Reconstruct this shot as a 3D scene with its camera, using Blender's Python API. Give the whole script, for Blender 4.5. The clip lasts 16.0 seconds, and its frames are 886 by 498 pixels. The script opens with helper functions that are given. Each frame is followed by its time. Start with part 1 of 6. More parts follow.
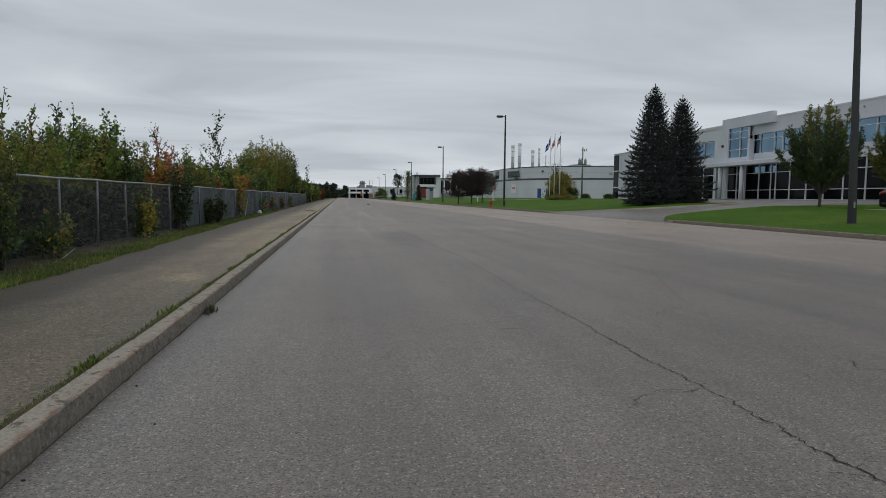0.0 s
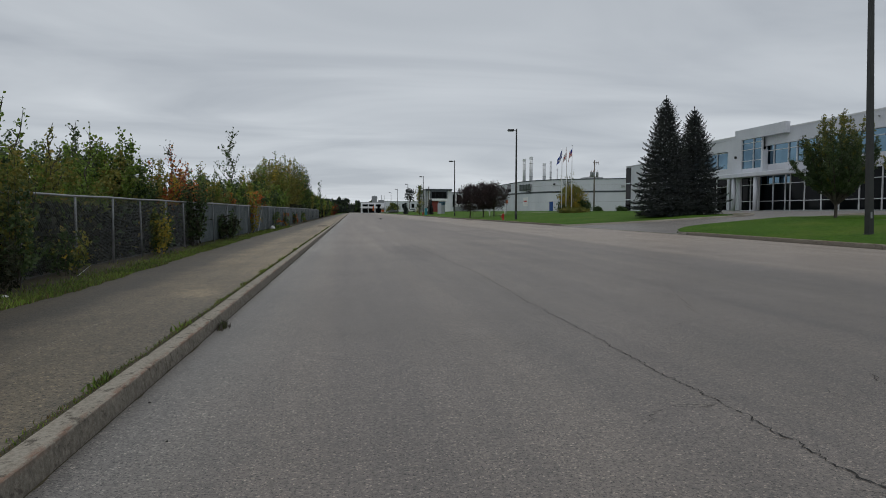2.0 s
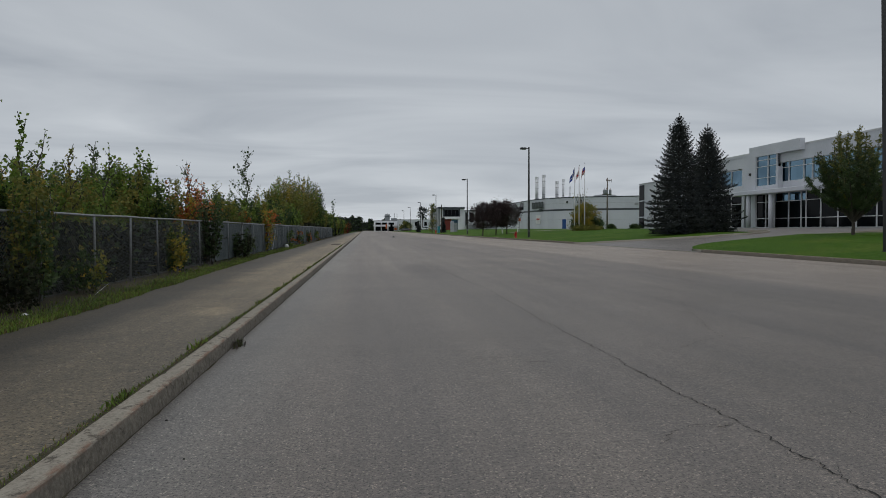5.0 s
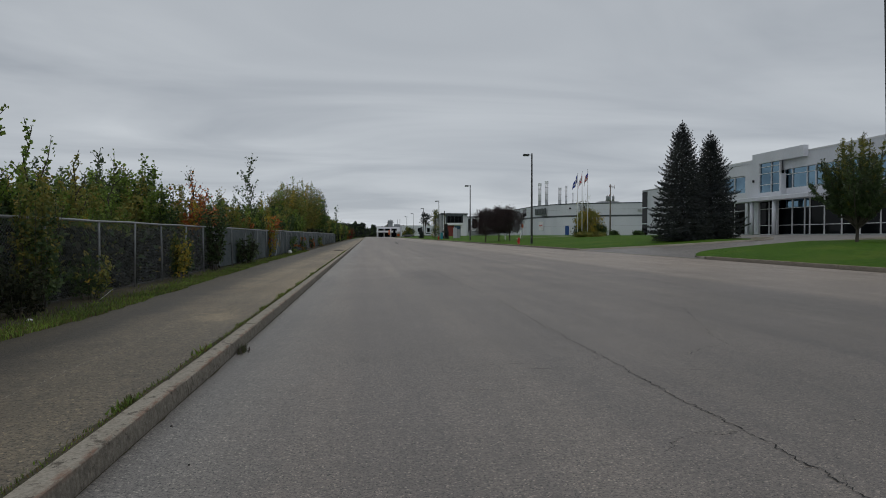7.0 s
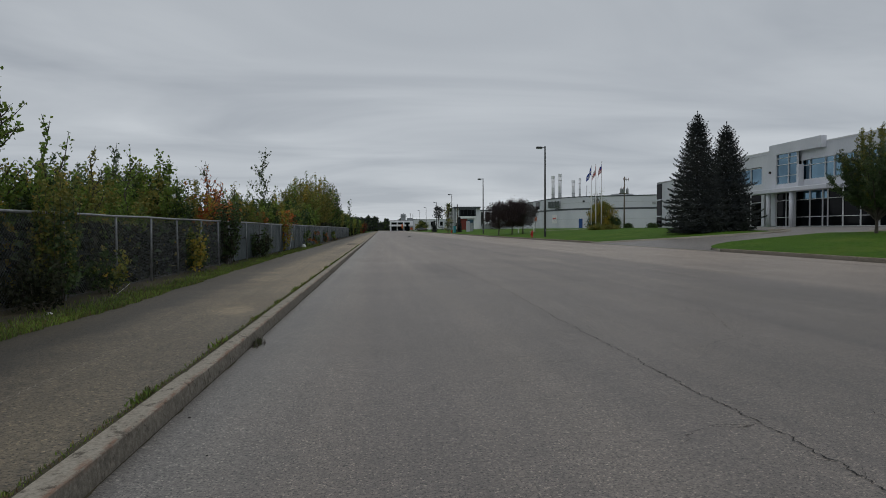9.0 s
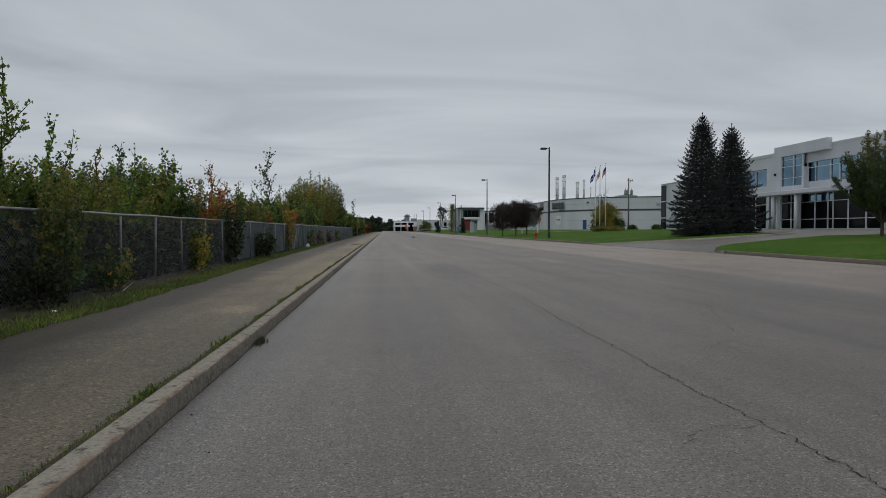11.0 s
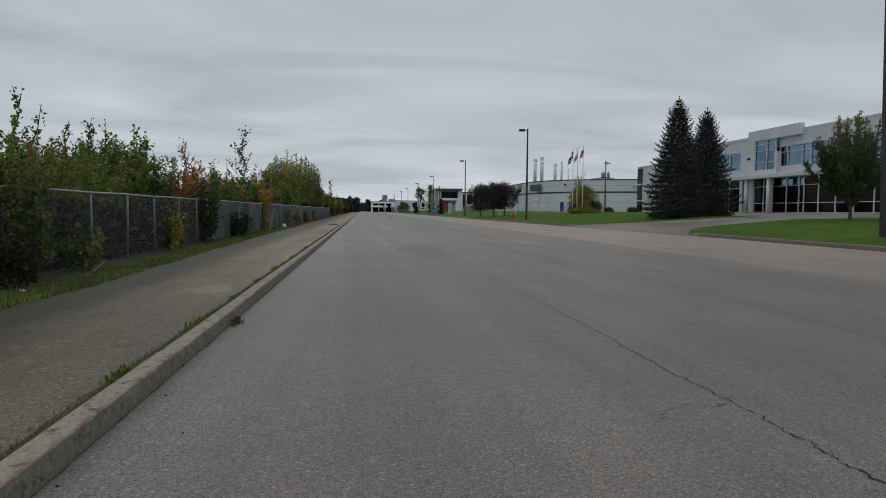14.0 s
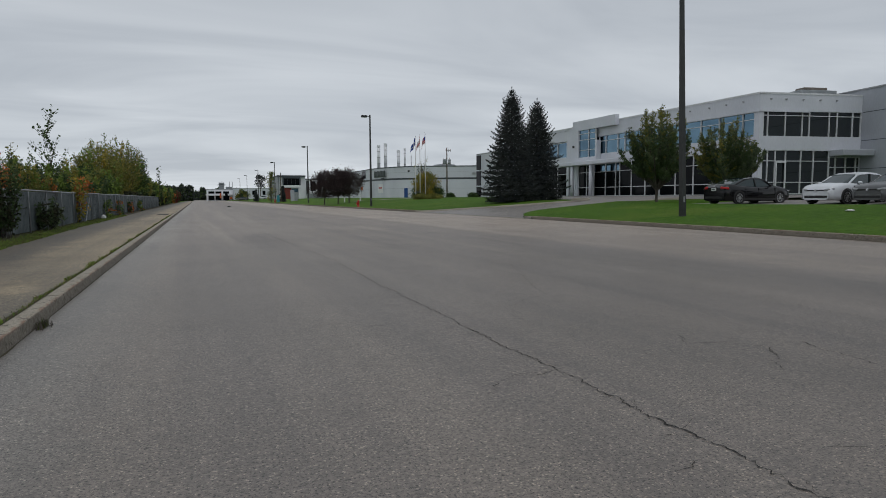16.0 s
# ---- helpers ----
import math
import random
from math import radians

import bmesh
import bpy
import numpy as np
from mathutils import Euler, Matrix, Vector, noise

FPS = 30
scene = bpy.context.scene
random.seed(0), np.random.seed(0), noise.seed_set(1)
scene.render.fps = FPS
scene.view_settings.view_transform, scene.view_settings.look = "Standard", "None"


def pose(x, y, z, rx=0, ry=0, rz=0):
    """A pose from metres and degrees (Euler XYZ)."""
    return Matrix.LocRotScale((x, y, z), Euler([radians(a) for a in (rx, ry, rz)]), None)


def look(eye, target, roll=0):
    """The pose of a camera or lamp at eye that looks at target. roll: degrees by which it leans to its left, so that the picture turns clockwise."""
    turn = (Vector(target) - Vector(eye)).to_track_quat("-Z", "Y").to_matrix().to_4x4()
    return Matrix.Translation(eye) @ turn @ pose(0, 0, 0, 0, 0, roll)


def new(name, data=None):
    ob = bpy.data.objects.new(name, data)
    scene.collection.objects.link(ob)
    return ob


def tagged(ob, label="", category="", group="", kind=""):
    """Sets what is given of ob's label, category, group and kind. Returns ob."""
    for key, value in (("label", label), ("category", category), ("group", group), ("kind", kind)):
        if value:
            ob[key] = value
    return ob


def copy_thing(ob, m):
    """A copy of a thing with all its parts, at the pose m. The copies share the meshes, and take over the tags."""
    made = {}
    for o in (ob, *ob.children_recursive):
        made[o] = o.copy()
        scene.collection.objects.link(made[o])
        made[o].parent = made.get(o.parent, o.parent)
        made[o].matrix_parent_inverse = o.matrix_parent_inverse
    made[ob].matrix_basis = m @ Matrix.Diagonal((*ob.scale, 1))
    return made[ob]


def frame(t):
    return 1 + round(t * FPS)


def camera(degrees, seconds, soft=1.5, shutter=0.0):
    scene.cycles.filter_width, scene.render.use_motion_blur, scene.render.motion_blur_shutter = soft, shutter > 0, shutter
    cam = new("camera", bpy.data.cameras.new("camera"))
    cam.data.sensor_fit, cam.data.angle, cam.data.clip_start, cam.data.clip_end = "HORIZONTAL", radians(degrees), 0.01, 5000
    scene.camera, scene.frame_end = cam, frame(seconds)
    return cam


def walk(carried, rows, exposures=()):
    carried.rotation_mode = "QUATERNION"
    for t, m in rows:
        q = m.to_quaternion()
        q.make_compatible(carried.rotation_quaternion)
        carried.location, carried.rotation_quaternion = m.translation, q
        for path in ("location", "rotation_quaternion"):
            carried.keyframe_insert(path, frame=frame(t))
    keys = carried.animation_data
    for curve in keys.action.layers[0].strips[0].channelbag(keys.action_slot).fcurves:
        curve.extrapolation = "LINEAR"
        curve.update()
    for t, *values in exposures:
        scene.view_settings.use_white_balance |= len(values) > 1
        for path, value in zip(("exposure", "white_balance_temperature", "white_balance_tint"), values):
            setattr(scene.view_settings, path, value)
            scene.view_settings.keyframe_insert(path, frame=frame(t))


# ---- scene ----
cam = camera(71.54, 16.0, 0.9)
PATH = [
    (0.0, pose(0.010, 0.011, 1.200, 85.19, -0.53, -9.53)),
    (0.5, pose(0.006, 0.017, 1.209, 85.91, -0.11, -9.65)),
    (1.0, pose(0.002, 0.015, 1.202, 86.17, 0.10, -8.24)),
    (1.5, pose(0.014, 0.023, 1.205, 86.36, 0.24, -8.08)),
    (2.0, pose(0.018, 0.021, 1.204, 86.48, -0.00, -8.43)),
    (2.5, pose(0.009, 0.019, 1.210, 86.78, -0.32, -8.57)),
    (3.0, pose(0.008, 0.018, 1.205, 86.86, -0.35, -8.45)),
    (3.5, pose(0.007, 0.008, 1.207, 87.66, 0.05, -7.86)),
    (6.0, pose(-0.005, -0.005, 1.209, 88.20, 0.04, -7.07)),
    (6.5, pose(-0.013, -0.011, 1.214, 88.31, -0.01, -6.99)),
    (7.0, pose(-0.009, -0.013, 1.213, 88.73, 0.04, -6.99)),
    (7.5, pose(-0.014, -0.014, 1.214, 88.79, -0.05, -6.97)),
    (8.0, pose(-0.013, -0.010, 1.210, 88.90, 0.26, -6.58)),
    (8.5, pose(-0.015, -0.014, 1.209, 88.12, 0.46, -5.99)),
    (11.0, pose(-0.010, -0.011, 1.194, 88.20, 0.01, -5.43)),
    (11.5, pose(-0.018, -0.014, 1.196, 88.01, -0.15, -5.69)),
    (12.0, pose(-0.028, -0.006, 1.188, 87.57, -0.03, -5.30)),
    (12.5, pose(-0.025, -0.009, 1.189, 87.36, -0.17, -5.86)),
    (13.0, pose(-0.022, -0.006, 1.190, 86.69, -0.07, -5.72)),
    (13.5, pose(-0.013, 0.002, 1.187, 86.48, -0.49, -6.79)),
    (14.0, pose(-0.006, -0.006, 1.192, 86.44, -0.44, -7.48)),
    (14.5, pose(0.003, 0.005, 1.191, 86.49, -0.09, -9.14)),
    (15.0, pose(0.024, 0.007, 1.187, 86.21, 0.03, -13.03)),
    (15.5, pose(0.037, 0.002, 1.183, 85.91, 0.01, -17.06)),
    (16.0, pose(0.054, -0.026, 1.179, 85.22, 0.29, -21.79)),
]
walk(cam, PATH, [(0.0, -0.01), (1.0, -0.11), (2.0, -0.06), (3.5, -0.11), (6.0, -0.19), (8.5, -0.21), (11.0, -0.15), (13.0, -0.13), (14.5, -0.07), (16.0, 0.03)])

# ---------------------------------------------------------------- world, sun, exposure
world = bpy.data.worlds.new("overcast_sky")
scene.world = world
world.use_nodes = True
wt = world.node_tree
wt.nodes.clear()


def wnode(kind, **kw):
    n = wt.nodes.new(kind)
    for k, v in kw.items():
        n.inputs[k].default_value = v
    return n


w_out = wt.nodes.new("ShaderNodeOutputWorld")
w_bg = wnode("ShaderNodeBackground", Strength=1.0)
w_sky = wt.nodes.new("ShaderNodeTexSky")
w_sky.sky_type = "NISHITA"
w_sky.sun_disc = False
w_sky.sun_elevation = radians(48)
w_sky.sun_rotation = radians(200)
w_tc = wt.nodes.new("ShaderNodeTexCoord")
w_sep = wt.nodes.new("ShaderNodeSeparateXYZ")
wt.links.new(w_tc.outputs["Generated"], w_sep.inputs[0])


def wmath(op, a, b=None, clamp=False):
    n = wt.nodes.new("ShaderNodeMath")
    n.operation, n.use_clamp = op, clamp
    for i, s in enumerate((a, b)):
        if s is None:
            continue
        if isinstance(s, (int, float)):
            n.inputs[i].default_value = s
        else:
            wt.links.new(s, n.inputs[i])
    return n.outputs[0]


# cloud sheet: the direction is laid onto a flat deck of stratus
w_up = wmath("ADD", wmath("MAXIMUM", w_sep.outputs[2], 0.0), 0.09)
w_u = wmath("DIVIDE", w_sep.outputs[0], w_up)
w_v = wmath("DIVIDE", w_sep.outputs[1], w_up)
w_comb = wt.nodes.new("ShaderNodeCombineXYZ")
wt.links.new(wmath("MULTIPLY", w_u, 0.58), w_comb.inputs[0])
wt.links.new(wmath("MULTIPLY", w_v, 1.0), w_comb.inputs[1])
w_n1 = wnode("ShaderNodeTexNoise", Scale=0.80, Detail=5.5, Roughness=0.50, Distortion=0.9)
wt.links.new(w_comb.outputs[0], w_n1.inputs["Vector"])
w_comb2 = wt.nodes.new("ShaderNodeCombineXYZ")
wt.links.new(wmath("MULTIPLY", w_u, 0.5), w_comb2.inputs[0])
wt.links.new(wmath("MULTIPLY", w_v, 0.75), w_comb2.inputs[1])
w_n2 = wnode("ShaderNodeTexNoise", Scale=0.55, Detail=3.0, Roughness=0.5)
wt.links.new(w_comb2.outputs[0], w_n2.inputs["Vector"])
w_mixn = wmath("ADD", wmath("MULTIPLY", w_n1.outputs[0], 0.62), wmath("MULTIPLY", w_n2.outputs[0], 0.38))
w_ramp = wt.nodes.new("ShaderNodeValToRGB")
w_ramp.color_ramp.elements[0].position, w_ramp.color_ramp.elements[1].position = 0.38, 0.64
w_ramp.color_ramp.elements[0].color = (0.415, 0.450, 0.496, 1)
w_ramp.color_ramp.elements[1].color = (0.605, 0.642, 0.682, 1)
wt.links.new(w_mixn, w_ramp.inputs[0])
w_mix = wt.nodes.new("ShaderNodeMix")
w_mix.data_type = "RGBA"
w_mix.inputs[0].default_value = 0.96
w_scale = wt.nodes.new("ShaderNodeMix")
w_scale.data_type, w_scale.blend_type = "RGBA", "MULTIPLY"
w_scale.inputs[0].default_value = 1.0
w_scale.inputs[7].default_value = (0.10, 0.10, 0.10, 1)
wt.links.new(w_sky.outputs[0], w_scale.inputs[6])
wt.links.new(w_scale.outputs[2], w_mix.inputs[6])
w_low = wmath("MULTIPLY_ADD", wmath("POWER", wmath("SUBTRACT", 1.0, wmath("MAXIMUM", w_sep.outputs[2], 0.0)), 7.0), 0.20)
w_low.node.inputs[2].default_value = 0.97
w_glow = wt.nodes.new("ShaderNodeVectorMath")
w_glow.operation = "SCALE"
wt.links.new(w_ramp.outputs[0], w_glow.inputs[0])
wt.links.new(w_low, w_glow.inputs["Scale"])
wt.links.new(w_glow.outputs[0], w_mix.inputs[7])
wt.links.new(w_mix.outputs[2], w_bg.inputs[0])
wt.links.new(w_bg.outputs[0], w_out.inputs[0])

sun = new("sun", bpy.data.lights.new("sun", "SUN"))
sun.data.energy, sun.data.angle, sun.data.color = 0.5, radians(35), (1.0, 0.97, 0.93)
sun.matrix_world = look((0, 0, 60), (14, 22, 0))


# ---------------------------------------------------------------- materials
def material(name, rough=0.8, metal=0.0, spec=0.4):
    m = bpy.data.materials.new(name)
    m.use_nodes = True
    b = m.node_tree.nodes["Principled BSDF"]
    b.inputs["Roughness"].default_value = rough
    b.inputs["Metallic"].default_value = metal
    b.inputs["Specular IOR Level"].default_value = spec
    return m, m.node_tree, b


def coords(nt, scale=(1, 1, 1), kind="Object"):
    tc = nt.nodes.new("ShaderNodeTexCoord")
    mp = nt.nodes.new("ShaderNodeMapping")
    mp.inputs["Scale"].default_value = scale
    nt.links.new(tc.outputs[kind], mp.inputs[0])
    return mp.outputs[0]


def noise_tex(nt, vec, scale, detail=4.0, rough=0.55):
    n = nt.nodes.new("ShaderNodeTexNoise")
    n.inputs["Scale"].default_value, n.inputs["Detail"].default_value, n.inputs["Roughness"].default_value = scale, detail, rough
    nt.links.new(vec, n.inputs["Vector"])
    return n.outputs[0]


def ramp(nt, fac, stops):
    r = nt.nodes.new("ShaderNodeValToRGB")
    el = r.color_ramp.elements
    while len(el) < len(stops):
        el.new(0.5)
    for e, (p, c) in zip(el, stops):
        e.position = p
        e.color = (*c, 1) if len(c) == 3 else c
    nt.links.new(fac, r.inputs[0])
    return r.outputs[0]


def mixc(nt, fac, a, b, mode="MIX"):
    n = nt.nodes.new("ShaderNodeMix")
    n.data_type, n.blend_type = "RGBA", mode
    for s, i in ((fac, 0), (a, 6), (b, 7)):
        if isinstance(s, (int, float)):
            n.inputs[i].default_value = s
        elif isinstance(s, tuple):
            n.inputs[i].default_value = (*s, 1)
        else:
            nt.links.new(s, n.inputs[i])
    return n.outputs[2]


def bump(nt, b, height, strength=0.3, dist=0.02):
    n = nt.nodes.new("ShaderNodeBump")
    n.inputs["Strength"].default_value, n.inputs["Distance"].default_value = strength, dist
    nt.links.new(height, n.inputs["Height"])
    nt.links.new(n.outputs[0], b.inputs["Normal"])


def two_tone(name, c1, c2, scale=3.0, fine=60.0, rough=0.8, metal=0.0, spec=0.4, bumps=0.2, dist=0.01, stretch=(1, 1, 1), grain=0.25):
    m, nt, b = material(name, rough, metal, spec)
    v = coords(nt, stretch)
    big = noise_tex(nt, v, scale, 5, 0.6)
    small = noise_tex(nt, v, fine, 3, 0.6)
    col = ramp(nt, big, [(0.32, c1), (0.68, c2)])
    g = ramp(nt, small, [(0.3, (1 - grain,) * 3), (0.7, (1 + grain * 0.6,) * 3)])
    nt.links.new(mixc(nt, 1.0, col, g, "MULTIPLY"), b.inputs["Base Color"])
    if bumps:
        bump(nt, b, small, bumps, dist)
    return m


def asphalt(name, base, warm, stone, speck=95.0, x_light=None, streak=0.5, x_far=None, y_pale=None, spec=0.9, worn=None, spots=()):
    """Aged asphalt: tone patches, lengthwise wear streaks and a fine aggregate of pale stones and dark pits."""
    m, nt, b = material(name, 0.55, 0, spec)
    v = coords(nt)
    patch = noise_tex(nt, v, 0.35, 5, 0.6)
    col = ramp(nt, patch, [(0.3, base), (0.7, warm)])
    lanes = noise_tex(nt, coords(nt, (1.3, 0.035, 1)), 1.0, 3, 0.6)
    col = mixc(nt, streak, col, ramp(nt, lanes, [(0.3, (0.74, 0.74, 0.76)), (0.7, (1.24, 1.22, 1.19))]), "MULTIPLY")
    mid = noise_tex(nt, v, 6.0, 6, 0.7)
    col = mixc(nt, 1.0, col, ramp(nt, mid, [(0.3, (0.86, 0.86, 0.86)), (0.72, (1.12, 1.12, 1.11))]), "MULTIPLY")
    vor = nt.nodes.new("ShaderNodeTexVoronoi")
    vor.inputs["Scale"].default_value = speck
    nt.links.new(v, vor.inputs["Vector"])
    cell = nt.nodes.new("ShaderNodeSeparateColor")
    nt.links.new(vor.outputs["Color"], cell.inputs[0])
    col = mixc(nt, 1.0, col, ramp(nt, cell.outputs[0], [(0.0, (0.74, 0.74, 0.75)), (0.45, (0.97, 0.97, 0.97)), (0.93, (1.08, 1.08, 1.07)), (0.97, stone)]), "MULTIPLY")
    grit = noise_tex(nt, v, speck * 0.26, 4, 0.75)
    col = mixc(nt, 1.0, col, ramp(nt, grit, [(0.33, (0.58, 0.58, 0.58)), (0.50, (1, 1, 1)), (0.68, (1.34, 1.34, 1.33))]), "MULTIPLY")
    pits = noise_tex(nt, v, speck * 0.60, 3, 0.65)
    col = mixc(nt, 1.0, col, ramp(nt, pits, [(0.37, (0.16, 0.15, 0.15)), (0.46, (1.08, 1.08, 1.08))]), "MULTIPLY")
    holes = noise_tex(nt, v, speck * 0.15, 5, 0.75)
    col = mixc(nt, 1.0, col, ramp(nt, holes, [(0.325, (0.20, 0.19, 0.19)), (0.38, (1, 1, 1))]), "MULTIPLY")
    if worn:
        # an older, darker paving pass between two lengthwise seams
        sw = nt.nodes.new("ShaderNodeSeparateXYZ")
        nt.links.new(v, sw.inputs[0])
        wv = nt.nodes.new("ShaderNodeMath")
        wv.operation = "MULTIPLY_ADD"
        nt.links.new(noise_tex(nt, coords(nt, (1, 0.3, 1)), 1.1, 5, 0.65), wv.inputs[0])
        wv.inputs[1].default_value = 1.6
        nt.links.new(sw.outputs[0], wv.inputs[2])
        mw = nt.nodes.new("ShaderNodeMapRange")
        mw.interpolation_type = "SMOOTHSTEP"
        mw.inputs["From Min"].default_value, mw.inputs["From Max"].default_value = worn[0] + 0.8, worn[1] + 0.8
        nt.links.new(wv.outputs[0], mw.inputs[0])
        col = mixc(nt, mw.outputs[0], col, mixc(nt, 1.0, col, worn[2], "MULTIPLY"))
    blot = noise_tex(nt, coords(nt, (1, 0.45, 1)), 0.55, 6, 0.7)
    col = mixc(nt, 1.0, col, ramp(nt, blot, [(0.28, (0.72, 0.71, 0.70)), (0.40, (1, 1, 1)), (0.62, (1, 1, 1)), (0.74, (1.12, 1.11, 1.09))]), "MULTIPLY")
    # low-x side tint: paler gutter for the road, darker fence side for the path
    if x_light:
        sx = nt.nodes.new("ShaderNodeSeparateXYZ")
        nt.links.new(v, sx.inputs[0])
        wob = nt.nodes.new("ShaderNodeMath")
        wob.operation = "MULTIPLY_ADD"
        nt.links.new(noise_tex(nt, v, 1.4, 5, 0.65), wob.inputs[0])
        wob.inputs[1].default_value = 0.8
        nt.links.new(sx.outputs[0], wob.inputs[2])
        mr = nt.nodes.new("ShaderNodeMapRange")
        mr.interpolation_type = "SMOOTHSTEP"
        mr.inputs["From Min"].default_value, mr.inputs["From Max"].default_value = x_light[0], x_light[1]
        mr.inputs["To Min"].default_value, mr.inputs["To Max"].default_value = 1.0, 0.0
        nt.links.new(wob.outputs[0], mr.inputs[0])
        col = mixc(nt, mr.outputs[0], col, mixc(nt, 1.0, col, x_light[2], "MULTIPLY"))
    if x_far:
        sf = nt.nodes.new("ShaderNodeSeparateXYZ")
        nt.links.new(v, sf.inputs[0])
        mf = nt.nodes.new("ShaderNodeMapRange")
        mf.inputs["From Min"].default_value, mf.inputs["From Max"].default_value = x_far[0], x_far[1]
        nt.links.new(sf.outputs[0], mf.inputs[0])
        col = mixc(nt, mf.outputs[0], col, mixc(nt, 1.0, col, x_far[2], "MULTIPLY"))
    # paler with distance along y; for the road this paints in grazing sky sheen
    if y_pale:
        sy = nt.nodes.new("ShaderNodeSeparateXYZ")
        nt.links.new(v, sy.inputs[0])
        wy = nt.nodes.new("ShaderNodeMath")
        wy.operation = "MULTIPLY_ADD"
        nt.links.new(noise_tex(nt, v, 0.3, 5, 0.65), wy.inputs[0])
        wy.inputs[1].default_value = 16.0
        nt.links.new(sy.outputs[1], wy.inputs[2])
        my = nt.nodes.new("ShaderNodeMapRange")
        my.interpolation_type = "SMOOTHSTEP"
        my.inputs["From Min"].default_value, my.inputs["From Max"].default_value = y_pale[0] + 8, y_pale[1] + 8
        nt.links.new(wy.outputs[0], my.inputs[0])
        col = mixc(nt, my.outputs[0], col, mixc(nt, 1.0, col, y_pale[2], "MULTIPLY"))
    for cx, cy, rx, ry, tone in spots:
        # a ragged patch or stain of its own shape
        off = nt.nodes.new("ShaderNodeMapping")
        off.vector_type = "TEXTURE"
        off.inputs["Location"].default_value, off.inputs["Scale"].default_value = (cx, cy, 0), (rx, ry, 1)
        nt.links.new(v, off.inputs[0])
        ln = nt.nodes.new("ShaderNodeVectorMath")
        ln.operation = "LENGTH"
        nt.links.new(off.outputs[0], ln.inputs[0])
        rag = nt.nodes.new("ShaderNodeMath")
        rag.operation = "MULTIPLY_ADD"
        nt.links.new(noise_tex(nt, v, 2.2, 5, 0.65), rag.inputs[0])
        rag.inputs[1].default_value = 1.2
        nt.links.new(ln.outputs["Value"], rag.inputs[2])
        ms = nt.nodes.new("ShaderNodeMapRange")
        ms.interpolation_type = "SMOOTHSTEP"
        ms.inputs["From Min"].default_value, ms.inputs["From Max"].default_value = 1.05, 1.75
        ms.inputs["To Min"].default_value, ms.inputs["To Max"].default_value = 1.0, 0.0
        nt.links.new(rag.outputs[0], ms.inputs[0])
        col = mixc(nt, ms.outputs[0], col, mixc(nt, 1.0, col, tone, "MULTIPLY"))
    nt.links.new(col, b.inputs["Base Color"])
    bump(nt, b, pits, 0.45, 0.008)
    return m


def leaf_material(name, tones, trans=0.35, rough=0.55, spec=0.3):
    m, nt, b = material(name, rough, 0, spec)
    geo = nt.nodes.new("ShaderNodeNewGeometry")
    n = len(tones)
    col = ramp(nt, geo.outputs["Random Per Island"], [((i + 0.5) / n, c) for i, c in enumerate(tones)])
    col = mixc(nt, 1.0, col, ramp(nt, noise_tex(nt, coords(nt), 1.1, 3), [(0.3, (0.65, 0.68, 0.7)), (0.7, (1.3, 1.25, 1.1))]), "MULTIPLY")
    nt.links.new(col, b.inputs["Base Color"])
    t = nt.nodes.new("ShaderNodeBsdfTranslucent")
    nt.links.new(col, t.inputs[0])
    mx = nt.nodes.new("ShaderNodeMixShader")
    mx.inputs[0].default_value = trans
    nt.links.new(b.outputs[0], mx.inputs[1])
    nt.links.new(t.outputs[0], mx.inputs[2])
    nt.links.new(mx.outputs[0], nt.nodes["Material Output"].inputs[0])
    return m


def grass_material(name, tones, bump_s=0.5):
    m, nt, b = material(name, 0.9, 0, 0.15)
    v = coords(nt)
    a = noise_tex(nt, v, 0.25, 5, 0.6)
    c = noise_tex(nt, v, 4.0, 5, 0.7)
    f = noise_tex(nt, coords(nt, (1, 1, 0.3)), 38.0, 3, 0.7)
    col = ramp(nt, a, [(0.25, tones[0]), (0.5, tones[1]), (0.75, tones[2])])
    col = mixc(nt, 1.0, col, ramp(nt, c, [(0.3, (0.66, 0.70, 0.62)), (0.7, (1.3, 1.22, 1.15))]), "MULTIPLY")
    col = mixc(nt, 1.0, col, ramp(nt, f, [(0.3, (0.6, 0.6, 0.55)), (0.7, (1.3, 1.3, 1.2))]), "MULTIPLY")
    nt.links.new(col, b.inputs["Base Color"])
    bump(nt, b, f, bump_s, 0.05)
    return m


def glass_dark(name, tint, rough=0.04):
    m, nt, b = material(name, rough, 0, 0.5)
    v = coords(nt)
    col = ramp(nt, noise_tex(nt, v, 0.4, 2), [(0.3, tint), (0.7, tuple(c * 1.4 for c in tint))])
    nt.links.new(col, b.inputs["Base Color"])
    b.inputs["IOR"].default_value = 1.6
    return m


# y_pale pales the far road in place of low-angle sky sheen
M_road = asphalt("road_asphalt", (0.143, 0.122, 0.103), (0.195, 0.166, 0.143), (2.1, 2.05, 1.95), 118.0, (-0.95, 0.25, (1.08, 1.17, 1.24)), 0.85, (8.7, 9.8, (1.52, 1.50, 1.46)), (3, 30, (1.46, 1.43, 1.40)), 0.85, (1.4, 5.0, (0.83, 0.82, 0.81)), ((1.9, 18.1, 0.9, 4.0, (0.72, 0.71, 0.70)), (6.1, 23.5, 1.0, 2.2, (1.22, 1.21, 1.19))))
